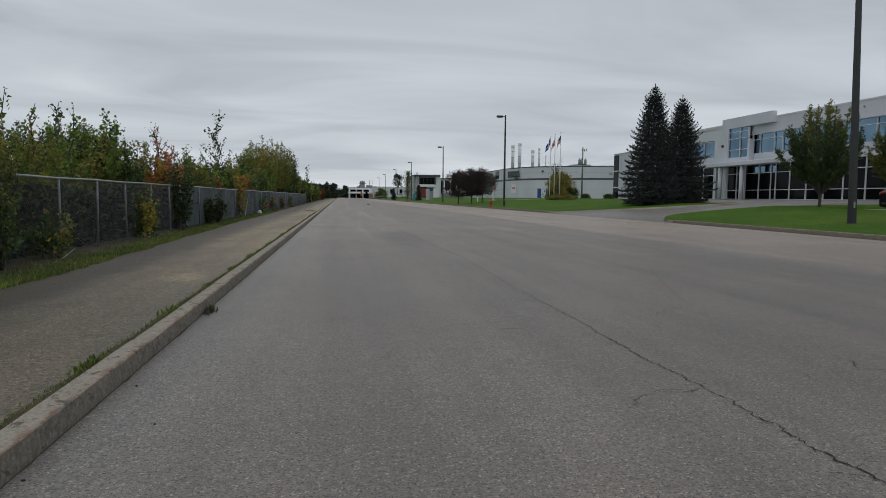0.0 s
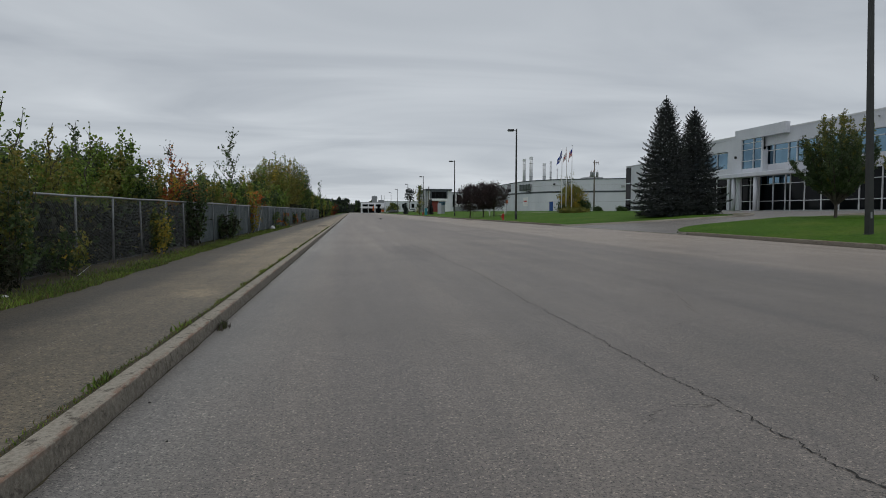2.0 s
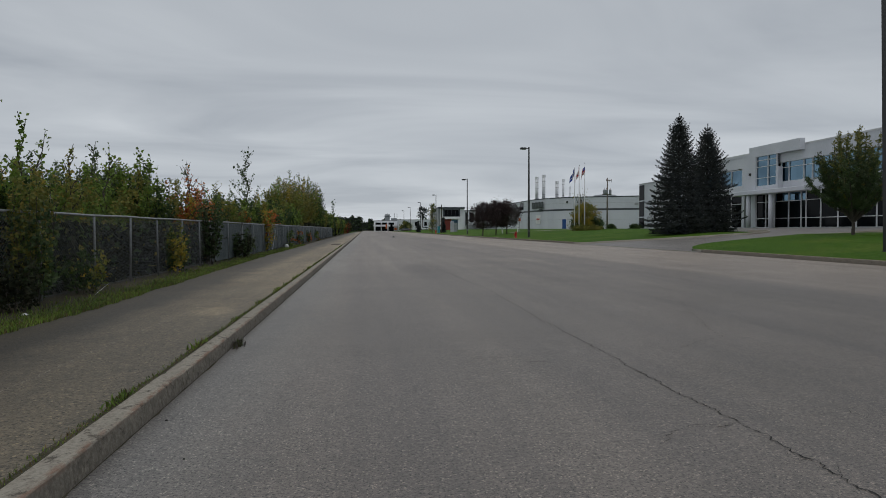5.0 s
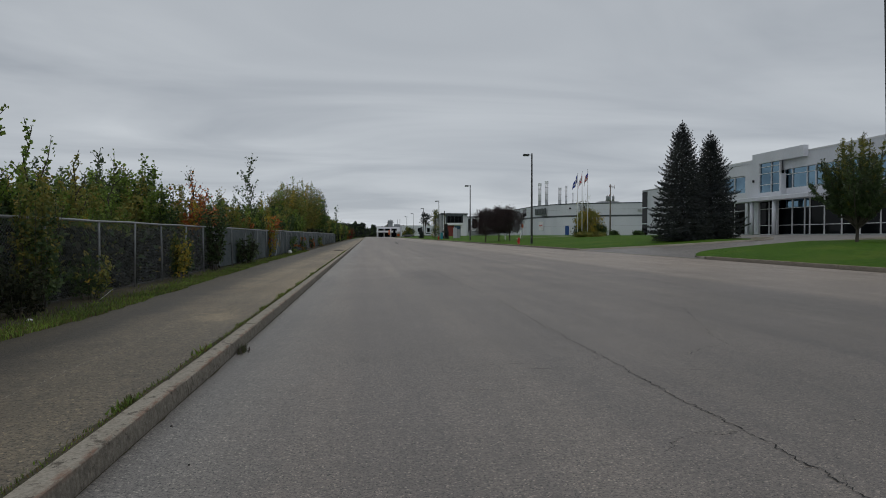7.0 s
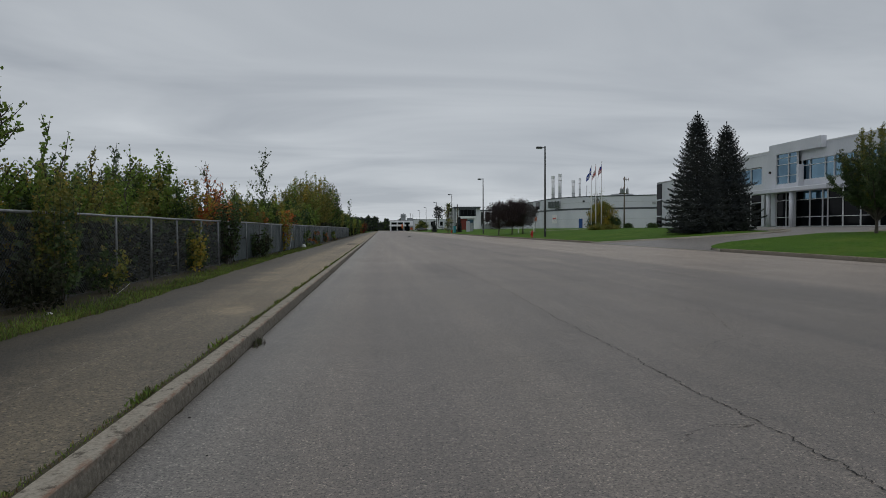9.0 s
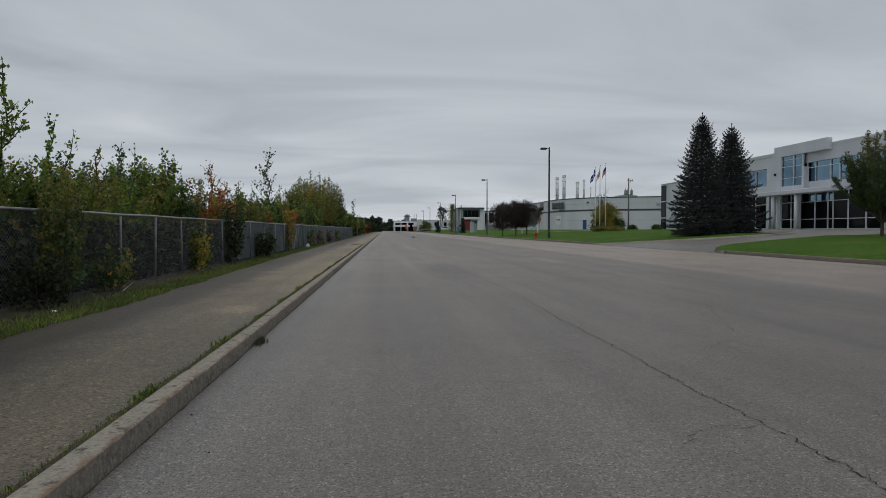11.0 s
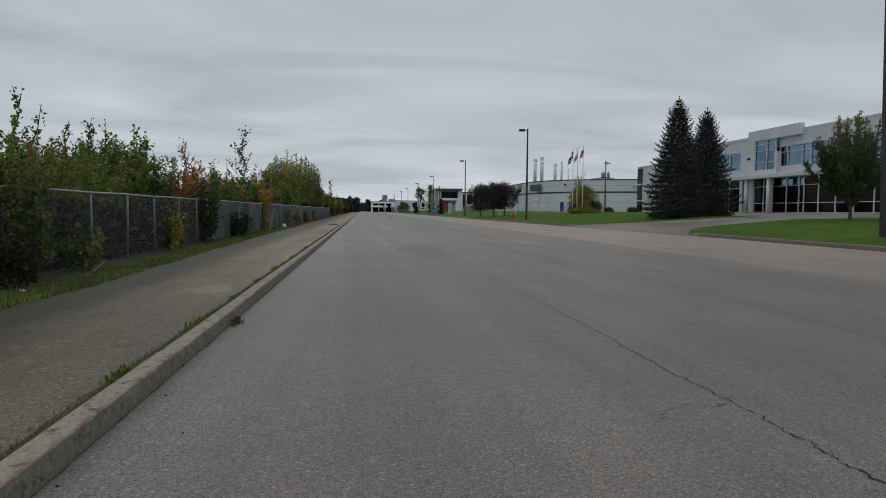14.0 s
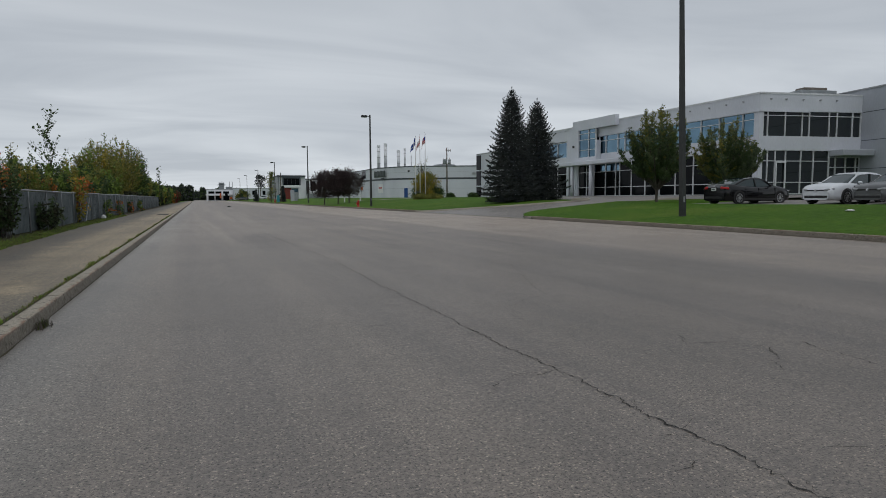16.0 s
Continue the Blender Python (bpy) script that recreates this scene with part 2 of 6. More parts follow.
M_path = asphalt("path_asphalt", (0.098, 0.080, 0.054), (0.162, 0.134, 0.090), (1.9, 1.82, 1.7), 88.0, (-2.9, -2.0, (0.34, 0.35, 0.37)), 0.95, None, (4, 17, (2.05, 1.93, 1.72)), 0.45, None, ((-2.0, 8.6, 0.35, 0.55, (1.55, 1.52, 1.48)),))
M_drive = asphalt("drive_asphalt", (0.165, 0.148, 0.132), (0.210, 0.190, 0.172), (1.5, 1.5, 1.5), 80.0)
M_crack = two_tone("crack_dark", (0.018, 0.017, 0.016), (0.05, 0.047, 0.043), 30, 200, 0.95)
M_hair = two_tone("hairline_crack", (0.020, 0.018, 0.016), (0.050, 0.045, 0.039), 30, 200, 0.95)
M_kerb, nt, b = material("kerb_concrete", 0.85, 0, 0.3)
v = coords(nt)
kc = ramp(nt, noise_tex(nt, v, 1.2, 6, 0.65), [(0.3, (0.30, 0.27, 0.22)), (0.7, (0.38, 0.345, 0.285))])
kc = mixc(nt, 1.0, kc, ramp(nt, noise_tex(nt, v, 45, 4, 0.7), [(0.3, (0.62, 0.6, 0.57)), (0.55, (1.0, 1.0, 1.0)), (0.8, (1.15, 1.15, 1.12))]), "MULTIPLY")
ksx = nt.nodes.new("ShaderNodeSeparateXYZ")
nt.links.new(v, ksx.inputs[0])
kband = nt.nodes.new("ShaderNodeMapRange")
kband.inputs["From Min"].default_value, kband.inputs["From Max"].default_value = -0.062, -0.030
nt.links.new(ksx.outputs[0], kband.inputs[0])
kzone = nt.nodes.new("ShaderNodeMath")
kzone.operation = "MULTIPLY"
kz = nt.nodes.new("ShaderNodeMapRange")
kz.inputs["From Min"].default_value, kz.inputs["From Max"].default_value = 0.092, 0.116
nt.links.new(ksx.outputs[2], kz.inputs[0])
kxz = nt.nodes.new("ShaderNodeMath")
kxz.operation = "MULTIPLY"
nt.links.new(kband.outputs[0], kxz.inputs[0])
nt.links.new(kz.outputs[0], kxz.inputs[1])
nt.links.new(kxz.outputs[0], kzone.inputs[0])
nt.links.new(ramp(nt, noise_tex(nt, coords(nt, (5, 1.3, 5)), 2.6, 7, 0.78), [(0.46, (0, 0, 0)), (0.57, (0.85, 0.85, 0.85))]), kzone.inputs[1])
kc = mixc(nt, kzone.outputs[0], kc, (0.23, 0.12, 0.078))
# the whole front face is darkened, more so in noise blotches
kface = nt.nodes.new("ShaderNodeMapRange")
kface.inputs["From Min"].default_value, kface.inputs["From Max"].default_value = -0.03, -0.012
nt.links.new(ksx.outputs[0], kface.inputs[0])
kdark = nt.nodes.new("ShaderNodeMath")
kdark.operation = "MULTIPLY"
nt.links.new(kface.outputs[0], kdark.inputs[0])
nt.links.new(ramp(nt, noise_tex(nt, coords(nt, (4, 4, 3)), 7.0, 6, 0.8), [(0.40, (0.42, 0.42, 0.42)), (0.58, (0.92, 0.92, 0.92))]), kdark.inputs[1])
kc = mixc(nt, kdark.outputs[0], kc, (0.12, 0.105, 0.085))
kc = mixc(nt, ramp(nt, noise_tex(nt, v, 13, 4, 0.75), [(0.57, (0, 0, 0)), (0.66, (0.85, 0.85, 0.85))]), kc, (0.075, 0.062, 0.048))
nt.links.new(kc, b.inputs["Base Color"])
bump(nt, b, noise_tex(nt, v, 28, 5, 0.7), 0.5, 0.02)

M_ground = grass_material("lawn_grass", [(0.050, 0.118, 0.010), (0.066, 0.146, 0.013), (0.112, 0.168, 0.026)], 0.8)
M_verge = leaf_material("verge_blades", [(0.076, 0.109, 0.027), (0.109, 0.131, 0.038), (0.054, 0.093, 0.022), (0.163, 0.141, 0.054)], 0.3)
M_dirt = two_tone("dirt_verge", (0.050, 0.046, 0.024), (0.095, 0.078, 0.048), 2.5, 40, 0.95, bumps=0.6, dist=0.03)
M_kerb2 = two_tone("pale_kerb_concrete", (0.27, 0.242, 0.20), (0.40, 0.365, 0.31), 1.0, 40, 0.85, bumps=0.4)
M_wing = two_tone("grey_wing_panel", (0.36, 0.38, 0.42), (0.43, 0.445, 0.48), 0.25, 10, 0.6, stretch=(1, 1, 0.3), bumps=0.03, grain=0.06)
M_galv = two_tone("galvanised_steel", (0.24, 0.25, 0.26), (0.38, 0.39, 0.40), 5, 80, 0.45, 0.6, bumps=0.05)
M_wire = two_tone("chain_wire", (0.085, 0.09, 0.094), (0.16, 0.166, 0.172), 5, 80, 0.5, 0.4, bumps=0)
M_slat = two_tone("grey_fence_slat", (0.042, 0.057, 0.058), (0.140, 0.166, 0.174), 0.8, 50, 0.7, stretch=(1, 1, 0.6), bumps=0.1)
M_bark = two_tone("bark", (0.05, 0.042, 0.034), (0.10, 0.085, 0.07), 6, 60, 0.95, stretch=(1, 1, 0.2), bumps=0.6, dist=0.02)
M_dbark = two_tone("dark_spruce_bark", (0.022, 0.019, 0.017), (0.042, 0.036, 0.031), 6, 60, 0.95, 0, 0.05, bumps=0.4, stretch=(1, 1, 0.2))
M_needle = leaf_material("spruce_needles", [(0.042, 0.048, 0.049), (0.054, 0.061, 0.065), (0.070, 0.080, 0.087), (0.047, 0.054, 0.056)], 0.12, 0.85, 0.1)
M_straw = leaf_material("dry_straw", [(0.22, 0.17, 0.08), (0.15, 0.11, 0.06), (0.10, 0.07, 0.045)], 0.3)
# near-black leaves: the dimness inside dense brush is put into the colour
M_under = leaf_material("shaded_brush_leaves", [(0.012, 0.018, 0.008), (0.022, 0.028, 0.012), (0.035, 0.036, 0.018)], 0.2, 0.8)
M_green = leaf_material("green_leaves", [(0.125, 0.205, 0.040), (0.185, 0.285, 0.055), (0.240, 0.330, 0.066), (0.125, 0.170, 0.040)])
M_dgreen = leaf_material("dark_green_leaves", [(0.043, 0.077, 0.029), (0.068, 0.112, 0.039), (0.092, 0.136, 0.054)])
M_olive = leaf_material("olive_leaves", [(0.177, 0.198, 0.052), (0.250, 0.239, 0.062), (0.135, 0.177, 0.049), (0.312, 0.250, 0.062)])
M_yellow = leaf_material("yellow_leaves", [(0.386, 0.306, 0.048), (0.483, 0.322, 0.048), (0.290, 0.274, 0.048)])
M_orange = leaf_material("orange_leaves", [(0.450, 0.127, 0.037), (0.360, 0.090, 0.037), (0.496, 0.210, 0.044)])
M_willow = leaf_material("grey_green_leaves", [(0.115, 0.163, 0.086), (0.163, 0.211, 0.115), (0.096, 0.134, 0.067)])
M_purple = leaf_material("purple_leaves", [(0.037, 0.024, 0.027), (0.054, 0.031, 0.034), (0.027, 0.020, 0.020)], 0.15)
M_red = leaf_material("red_leaves", [(0.20, 0.03, 0.025), (0.13, 0.025, 0.02), (0.09, 0.05, 0.02)])
M_pole = two_tone("dark_pole_paint", (0.030, 0.032, 0.032), (0.045, 0.047, 0.046), 2, 60, 0.45, 0.2, bumps=0.05)
M_lamp = two_tone("lamp_lens", (0.30, 0.36, 0.36), (0.4, 0.46, 0.46), 9, 60, 0.25, bumps=0)
M_white = two_tone("white_panel", (0.55, 0.572, 0.622), (0.63, 0.648, 0.695), 0.3, 12, 0.55, stretch=(1, 1, 0.3), bumps=0.03, grain=0.06)
M_grey = two_tone("pale_grey_panel", (0.52, 0.545, 0.59), (0.60, 0.62, 0.66), 0.25, 10, 0.6, stretch=(1, 1, 0.3), bumps=0.03, grain=0.06)
M_cap = two_tone("roof_cap_metal", (0.30, 0.31, 0.32), (0.40, 0.41, 0.42), 1, 30, 0.4, 0.4, bumps=0)
M_stripe = two_tone("dark_blue_grey_trim", (0.045, 0.055, 0.065), (0.065, 0.075, 0.085), 1, 30, 0.5, bumps=0)
M_mull = two_tone("aluminium_mullion", (0.60, 0.61, 0.63), (0.72, 0.73, 0.75), 2, 40, 0.4, 0.0, bumps=0)
M_gblack = glass_dark("dark_window_glass", (0.004, 0.005, 0.006))
# broad darker patches in the blue tint stand in for reflections
M_gblue = two_tone("blue_window_glass", (0.080, 0.142, 0.195), (0.175, 0.280, 0.360), 0.22, 30, 0.03, 1.0, bumps=0, grain=0.03)
M_gblack.node_tree.nodes["Principled BSDF"].inputs["Specular IOR Level"].default_value = 0.05
M_gside = glass_dark("grey_window_glass", (0.012, 0.016, 0.018))
M_gside.node_tree.nodes["Principled BSDF"].inputs["Specular IOR Level"].default_value = 0.62
M_blue = two_tone("blue_door_paint", (0.012, 0.06, 0.22), (0.018, 0.075, 0.26), 2, 40, 0.5, bumps=0)
M_signd = two_tone("dark_sign", (0.05, 0.065, 0.065), (0.08, 0.095, 0.095), 3, 40, 0.5, bumps=0)
M_banner = two_tone("white_banner", (0.68, 0.68, 0.68), (0.76, 0.76, 0.76), 2, 30, 0.6, bumps=0)
M_redp = two_tone("red_paint", (0.40, 0.02, 0.02), (0.52, 0.03, 0.025), 6, 60, 0.4, bumps=0.05)
M_clean = two_tone("clean_white_panel", (0.76, 0.78, 0.80), (0.83, 0.84, 0.86), 0.3, 12, 0.55, stretch=(1, 1, 0.3), bumps=0.03, grain=0.05)
M_brick = two_tone("red_panel", (0.17, 0.035, 0.028), (0.22, 0.045, 0.032), 2, 30, 0.7, bumps=0.1)
M_teal = two_tone("teal_paint", (0.03, 0.22, 0.27), (0.04, 0.27, 0.32), 3, 30, 0.5, bumps=0)
M_orangep = two_tone("orange_paint", (0.55, 0.13, 0.04), (0.62, 0.16, 0.05), 3, 30, 0.6, bumps=0)
M_steel = two_tone("stainless_stack", (0.70, 0.71, 0.73), (0.82, 0.83, 0.85), 1, 30, 0.45, 0.1, bumps=0.03)
M_duct = two_tone("rooftop_unit_metal", (0.22, 0.24, 0.25), (0.34, 0.36, 0.37), 1, 20, 0.5, 0.4, bumps=0.05)
M_wood = two_tone("weathered_wood", (0.14, 0.12, 0.10), (0.22, 0.195, 0.17), 3, 60, 0.9, stretch=(1, 1, 0.1), bumps=0.3)
M_cblack = two_tone("black_car_paint", (0.004, 0.004, 0.0045), (0.006, 0.006, 0.007), 3, 40, 0.09, 0, 0.4, bumps=0, grain=0.05)
M_cwhite = two_tone("white_car_paint", (0.58, 0.60, 0.63), (0.64, 0.66, 0.69), 3, 40, 0.25, 0, 0.6, bumps=0, grain=0.04)
M_cgrey = two_tone("grey_car_paint", (0.085, 0.088, 0.09), (0.11, 0.113, 0.115), 3, 40, 0.28, 0.4, 0.6, bumps=0, grain=0.06)
M_cglass = glass_dark("car_glass", (0.012, 0.024, 0.026))
M_cglass.node_tree.nodes["Principled BSDF"].inputs["IOR"].default_value = 1.55
M_tyre = two_tone("tyre_rubber", (0.012, 0.012, 0.012), (0.02, 0.02, 0.02), 8, 60, 0.85, 0, 0.2, bumps=0.1)
M_rim = two_tone("alloy_rim", (0.42, 0.43, 0.44), (0.55, 0.56, 0.57), 8, 60, 0.35, 0.8, bumps=0)
M_chrome = two_tone("chrome_trim", (0.6, 0.61, 0.62), (0.7, 0.71, 0.72), 8, 60, 0.2, 0.9, bumps=0)
M_tail = two_tone("red_tail_lens", (0.35, 0.012, 0.015), (0.45, 0.02, 0.02), 8, 60, 0.2, bumps=0)
M_head = two_tone("headlight_lens", (0.20, 0.21, 0.22), (0.36, 0.37, 0.38), 8, 60, 0.1, bumps=0)
M_plastic = two_tone("black_plastic", (0.013, 0.013, 0.013), (0.022, 0.022, 0.022), 8, 60, 0.6, bumps=0.05)
M_plate = two_tone("plate_white", (0.6, 0.6, 0.6), (0.68, 0.68, 0.68), 8, 60, 0.5, bumps=0)
M_bluef = two_tone("blue_cloth", (0.02, 0.05, 0.26), (0.03, 0.065, 0.32), 3, 30, 0.9, bumps=0)
M_redf = two_tone("red_cloth", (0.45, 0.03, 0.04), (0.52, 0.04, 0.05), 3, 30, 0.9, bumps=0)
M_whitef = two_tone("white_cloth", (0.68, 0.68, 0.68), (0.74, 0.74, 0.74), 3, 30, 0.9, bumps=0)


# ---------------------------------------------------------------- mesh helpers
class Geo:
    """Collects vertices and faces of one mesh."""

    def __init__(self):
        self.v, self.f = [], []

    def add(self, v, f):
        n = len(self.v)
        self.v += [tuple(p) for p in v]
        self.f += [tuple(i + n for i in q) for q in f]
        return self

    def box(self, a, b, cham=0.0, m=None):
        x0, y0, z0 = a
        x1, y1, z1 = b
        if not cham:
            v = [Vector((x, y, z)) for z in (z0, z1) for y in (y0, y1) for x in (x0, x1)]
            f = [(0, 2, 3, 1), (4, 5, 7, 6), (0, 1, 5, 4), (2, 6, 7, 3), (0, 4, 6, 2), (1, 3, 7, 5)]
        else:
            c = min(cham, (x1 - x0) / 2.1, (y1 - y0) / 2.1, (z1 - z0) / 2.1)
            v, f = [], []
            rings = [(z0, c), (z0 + c, 0), (z1 - c, 0), (z1, c)]
            for z, i in rings:
                k = c if i == 0 else c * 1.6
                v += [Vector(p) for p in ((x0 + k, y0 + i, z), (x1 - k, y0 + i, z), (x1 - i, y0 + k, z), (x1 - i, y1 - k, z),
                                          (x1 - k, y1 - i, z), (x0 + k, y1 - i, z), (x0 + i, y1 - k, z), (x0 + i, y0 + k, z))]
            for r in range(3):
                for j in range(8):
                    a0, a1 = r * 8 + j, r * 8 + (j + 1) % 8
                    f.append((a0, a1, a1 + 8, a0 + 8))
            f += [tuple(range(7, -1, -1)), tuple(range(24, 32))]
        if m is not None:
            v = [m @ p for p in v]
        return self.add(v, f)

    def tube(self, pts, radii, n=8, cap=True):
        pts = [Vector(p) for p in pts]
        v, f = [], []
        for i, p in enumerate(pts):
            d = (pts[min(i + 1, len(pts) - 1)] - pts[max(i - 1, 0)]).normalized()
            s = d.orthogonal().normalized() if abs(d.z) < 0.95 else Vector((1, 0, 0))
            s = (s - d * s.dot(d)).normalized()
            t = d.cross(s)
            r = radii[i] if isinstance(radii, (list, tuple)) else radii
            v += [p + (s * math.cos(2 * math.pi * k / n) + t * math.sin(2 * math.pi * k / n)) * r for k in range(n)]
        for i in range(len(pts) - 1):
            for k in range(n):
                a, b = i * n + k, i * n + (k + 1) % n
                f.append((a, b, b + n, a + n))
        if cap:
            f += [tuple(range(n - 1, -1, -1)), tuple(range((len(pts) - 1) * n, len(pts) * n))]
        return self.add(v, f)

    def lathe(self, prof, n=16, m=None):
        v = [Vector((r * math.cos(2 * math.pi * k / n), r * math.sin(2 * math.pi * k / n), z)) for r, z in prof for k in range(n)]
        f = [(i * n + k, i * n + (k + 1) % n, (i + 1) * n + (k + 1) % n, (i + 1) * n + k) for i in range(len(prof) - 1) for k in range(n)]
        f += [tuple(range(n - 1, -1, -1)), tuple(range((len(prof) - 1) * n, len(prof) * n))]
        if m is not None:
            v = [m @ p for p in v]
        return self.add(v, f)

    def grid(self, rows):
        """A sheet from rows of points."""
        n = len(rows[0])
        v = [p for r in rows for p in r]
        f = [(i * n + j, i * n + j + 1, (i + 1) * n + j + 1, (i + 1) * n + j) for i in range(len(rows) - 1) for j in range(n - 1)]
        return self.add(v, f)


def link_mesh(name, g, mats, smooth=False, index=None):
    me = bpy.data.meshes.new(name)
    me.from_pydata([tuple(p) for p in g.v] if isinstance(g, Geo) else g[0], [], g.f if isinstance(g, Geo) else g[1])
    for m in (mats if isinstance(mats, (list, tuple)) else [mats]):
        me.materials.append(m)
    if index is not None:
        me.polygons.foreach_set("material_index", index)
    if smooth:
        me.polygons.foreach_set("use_smooth", [True] * len(me.polygons))
    me.update()
    return new(name, me)


def part(name, g, mat, parent, label="", smooth=False, index=None):
    ob = link_mesh(name, g, mat, smooth, index)
    ob.parent = parent
    if label:
        tagged(ob, label)
    return ob


def thing(name, label, category, at=(0, 0, 0), turn=0.0, group="", kind=""):
    ob = new(name)
    ob.empty_display_size = 0.2
    ob.matrix_world = pose(*at, 0, 0, turn)
    return tagged(ob, label, category, group, kind)


def setting(name, g, mat, label, smooth=False):
    return tagged(link_mesh(name, g, mat, smooth), label, name.split("_")[0], "", "structure")


# ---------------------------------------------------------------- ground shapes
def smooth01(t):
    t = min(1.0, max(0.0, t))
    return t * t * (3 - 2 * t)


def lerp_table(t, tab):
    if t <= tab[0][0]:
        return tab[0][1]
    for (a, va), (b, vb) in zip(tab, tab[1:]):
        if t <= b:
            return va + (vb - va) * (t - a) / (b - a)
    return tab[-1][1]


def kerb_x(y):
    """The face of the far kerb."""
    return lerp_table(y, [(-60, 15.8), (8, 15.95), (16, 16.4), (30, 16.85), (47, 16.75), (60, 16.5), (100, 16.3), (700, 16.3)])


KERB_L = -1.36


def lawn_z(x, y):
    """Height of the rising lawn beyond the far kerb."""
    d = max(0.0, x - kerb_x(y) - 0.15)
    if d < 9:
        return 0.13 + 0.083 * d
    return 0.877 + 0.345 * smooth01((d - 9) / 13)


def edge_l(x):
    """Far edge of the driveway."""
    return lerp_table(x, [(16.4, 47.8), (17.0, 46.7), (18, 45.8), (19.3, 44.6), (21, 42.9), (23, 41.5), (25.3, 40.2), (27.3, 40.3), (29.4, 41.4), (30.5, 50), (33, 60), (43, 62)])


def edge_r(x):
    """Near edge of the driveway."""
    return lerp_table(x, [(16.75, 29.2), (17.0, 30.2), (17.7, 31.7), (18.9, 33.1), (20.0, 33.7), (21.4, 34.0), (23, 34.0), (26, 33.8), (29, 33.4), (30.5, 33)])


def drive_z(x, y):
    d = x - kerb_x(y)
    return max(0.012, lawn_z(x, y) - 0.13 * (1 - smooth01((d - 10) / 3.5)) + 0.012)


def ground_z(x, y):
    kx = kerb_x(y)
    if x < KERB_L - 0.1:
        return 0.085
    if x <= kx:
        return -0.06
    z = lawn_z(x, y)
    if y < 28.6 and x > 24.9:
        z -= 0.24 * smooth01((x - 24.9) / 0.8)
    if kx + 0.1 < x < 31 and edge_r(x) - 0.75 < y < edge_l(x) + (0.75 if x < 29 else 0.0):
        z = drive_z(x, y) - 0.08
    return z


rows = []
ys = [-3000, -800, -200, -60] + [float(y) for y in np.arange(-50, 25, 3)] + [float(y) for y in np.arange(25, 56, 0.5)] + \
     [float(y) for y in np.arange(58, 160, 6)] + [180, 220, 300, 400, 600, 1000, 3000]
for y in ys:
    kx = kerb_x(y)
    xs = [-3000, -600, -150, -40, -12, -5, KERB_L - 0.12, KERB_L - 0.05, 5, kx, kx + 0.14] + [kx + 0.15 + k for k in
          (0.5, 1, 1.5, 2, 2.5, 3, 3.5, 4, 5, 6, 7, 7.5, 8, 8.4, 8.8, 9.2, 9.6, 10, 11, 12, 13, 14, 16, 18, 22, 30, 60, 150, 600, 3000)]
    rows.append([(x, y, ground_z(x, y)) for x in xs])
ground = setting("ground", Geo().grid(rows), M_ground, "short green lawn and rough grass reaching the horizon", True)

# the road: one wide carriageway
rows = []
for y in [-60, -20, -5, 0, 5, 10, 18, 24, 30, 36, 42, 47, 55, 60, 80, 100, 150, 250, 400, 600]:
    kx = kerb_x(y) + 0.02
    rows.append([(KERB_L - 0.02 + (kx - KERB_L + 0.02) * k / 12, y, 0.0) for k in range(13)])
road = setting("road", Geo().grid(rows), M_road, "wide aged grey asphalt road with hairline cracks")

# the asphalt footpath behind the near kerb
PATH_EDGE = [(-40, -3.75), (6, -3.93), (8, -3.92), (9, -3.84), (12, -3.92), (16, -4.02), (20, -4.1), (27, -4.26), (42, -4.3), (60, -4.5), (600, -4.6)]


def path_edge(y):
    return lerp_table(y, PATH_EDGE) + 0.10 + 0.10 * noise.noise((0.0, y * 0.8, 3.0)) + 0.06 * noise.noise((5.0, y * 3, 1.0))


rows = []
for y in [-40, -10] + [float(v) for v in np.arange(0, 40, 0.15)] + [45, 60, 90, 140, 250, 600]:
    e = path_edge(y)
    rows.append([(e + (KERB_L - 0.16 - e) * k / 6, y, 0.118 - (0.012 if k == 0 else 0.0)) for k in range(7)])
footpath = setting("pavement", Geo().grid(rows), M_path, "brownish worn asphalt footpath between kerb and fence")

# grassy verge soil under the fence
rows = []
for y in [-40, -10] + [float(v) for v in np.arange(0, 60, 0.3)] + [80, 120, 200]:
    rows.append([(-9.5, y, 0.10), (-6.2, y, 0.10), (-5.2, y, 0.105 + 0.02 * noise.noise((1, y, 0))), (path_edge(y) + 0.03, y, 0.104)])
verge = setting("verge", Geo().grid(rows), M_dirt, "strip of soil and rough grass along the fence", True)

# driveway and car park
rows = []
for x in [16.62, 17.3, 18, 18.6, 19.5, 20.5, 22, 23, 24.5, 26, 26.8, 28, 29, 29.6, 30.5, 32, 34, 36, 39, 42.6]:
    a, b2 = (edge_r(x) if x < 30.6 else 33.0 - (x - 30.5) * 3), edge_l(x)
    rows.append([(max(x, kerb_x(a + (b2 - a) * k / 14) + 0.0), a + (b2 - a) * k / 14, drive_z(max(x, kerb_x(a + (b2 - a) * k / 14)), a + (b2 - a) * k / 14)) for k in range(15)])
bank_l = [17.0 + 0.4 * k for k in range(31)]
bank_r = [17.0 + 0.4 * k for k in range(33)]
for xs_, edge_, way in ((bank_l, edge_l, 1), (bank_r, edge_r, -1)):
    g = [[(x, edge_(x) + way * o, lawn_z(x, edge_(x) + way * o) + 0.008 - (0.03 if o > 1.8 else 0.0)) for o in (0.10, 0.5, 0.9, 1.4, 1.9)] for x in xs_]
    setting("lawn_edge", Geo().grid(g), M_ground, "mown lawn edge meeting the driveway kerb", True)
driveway = setting("driveway", Geo().grid(rows), M_drive, "grey asphalt driveway rising from the road")
rows = []
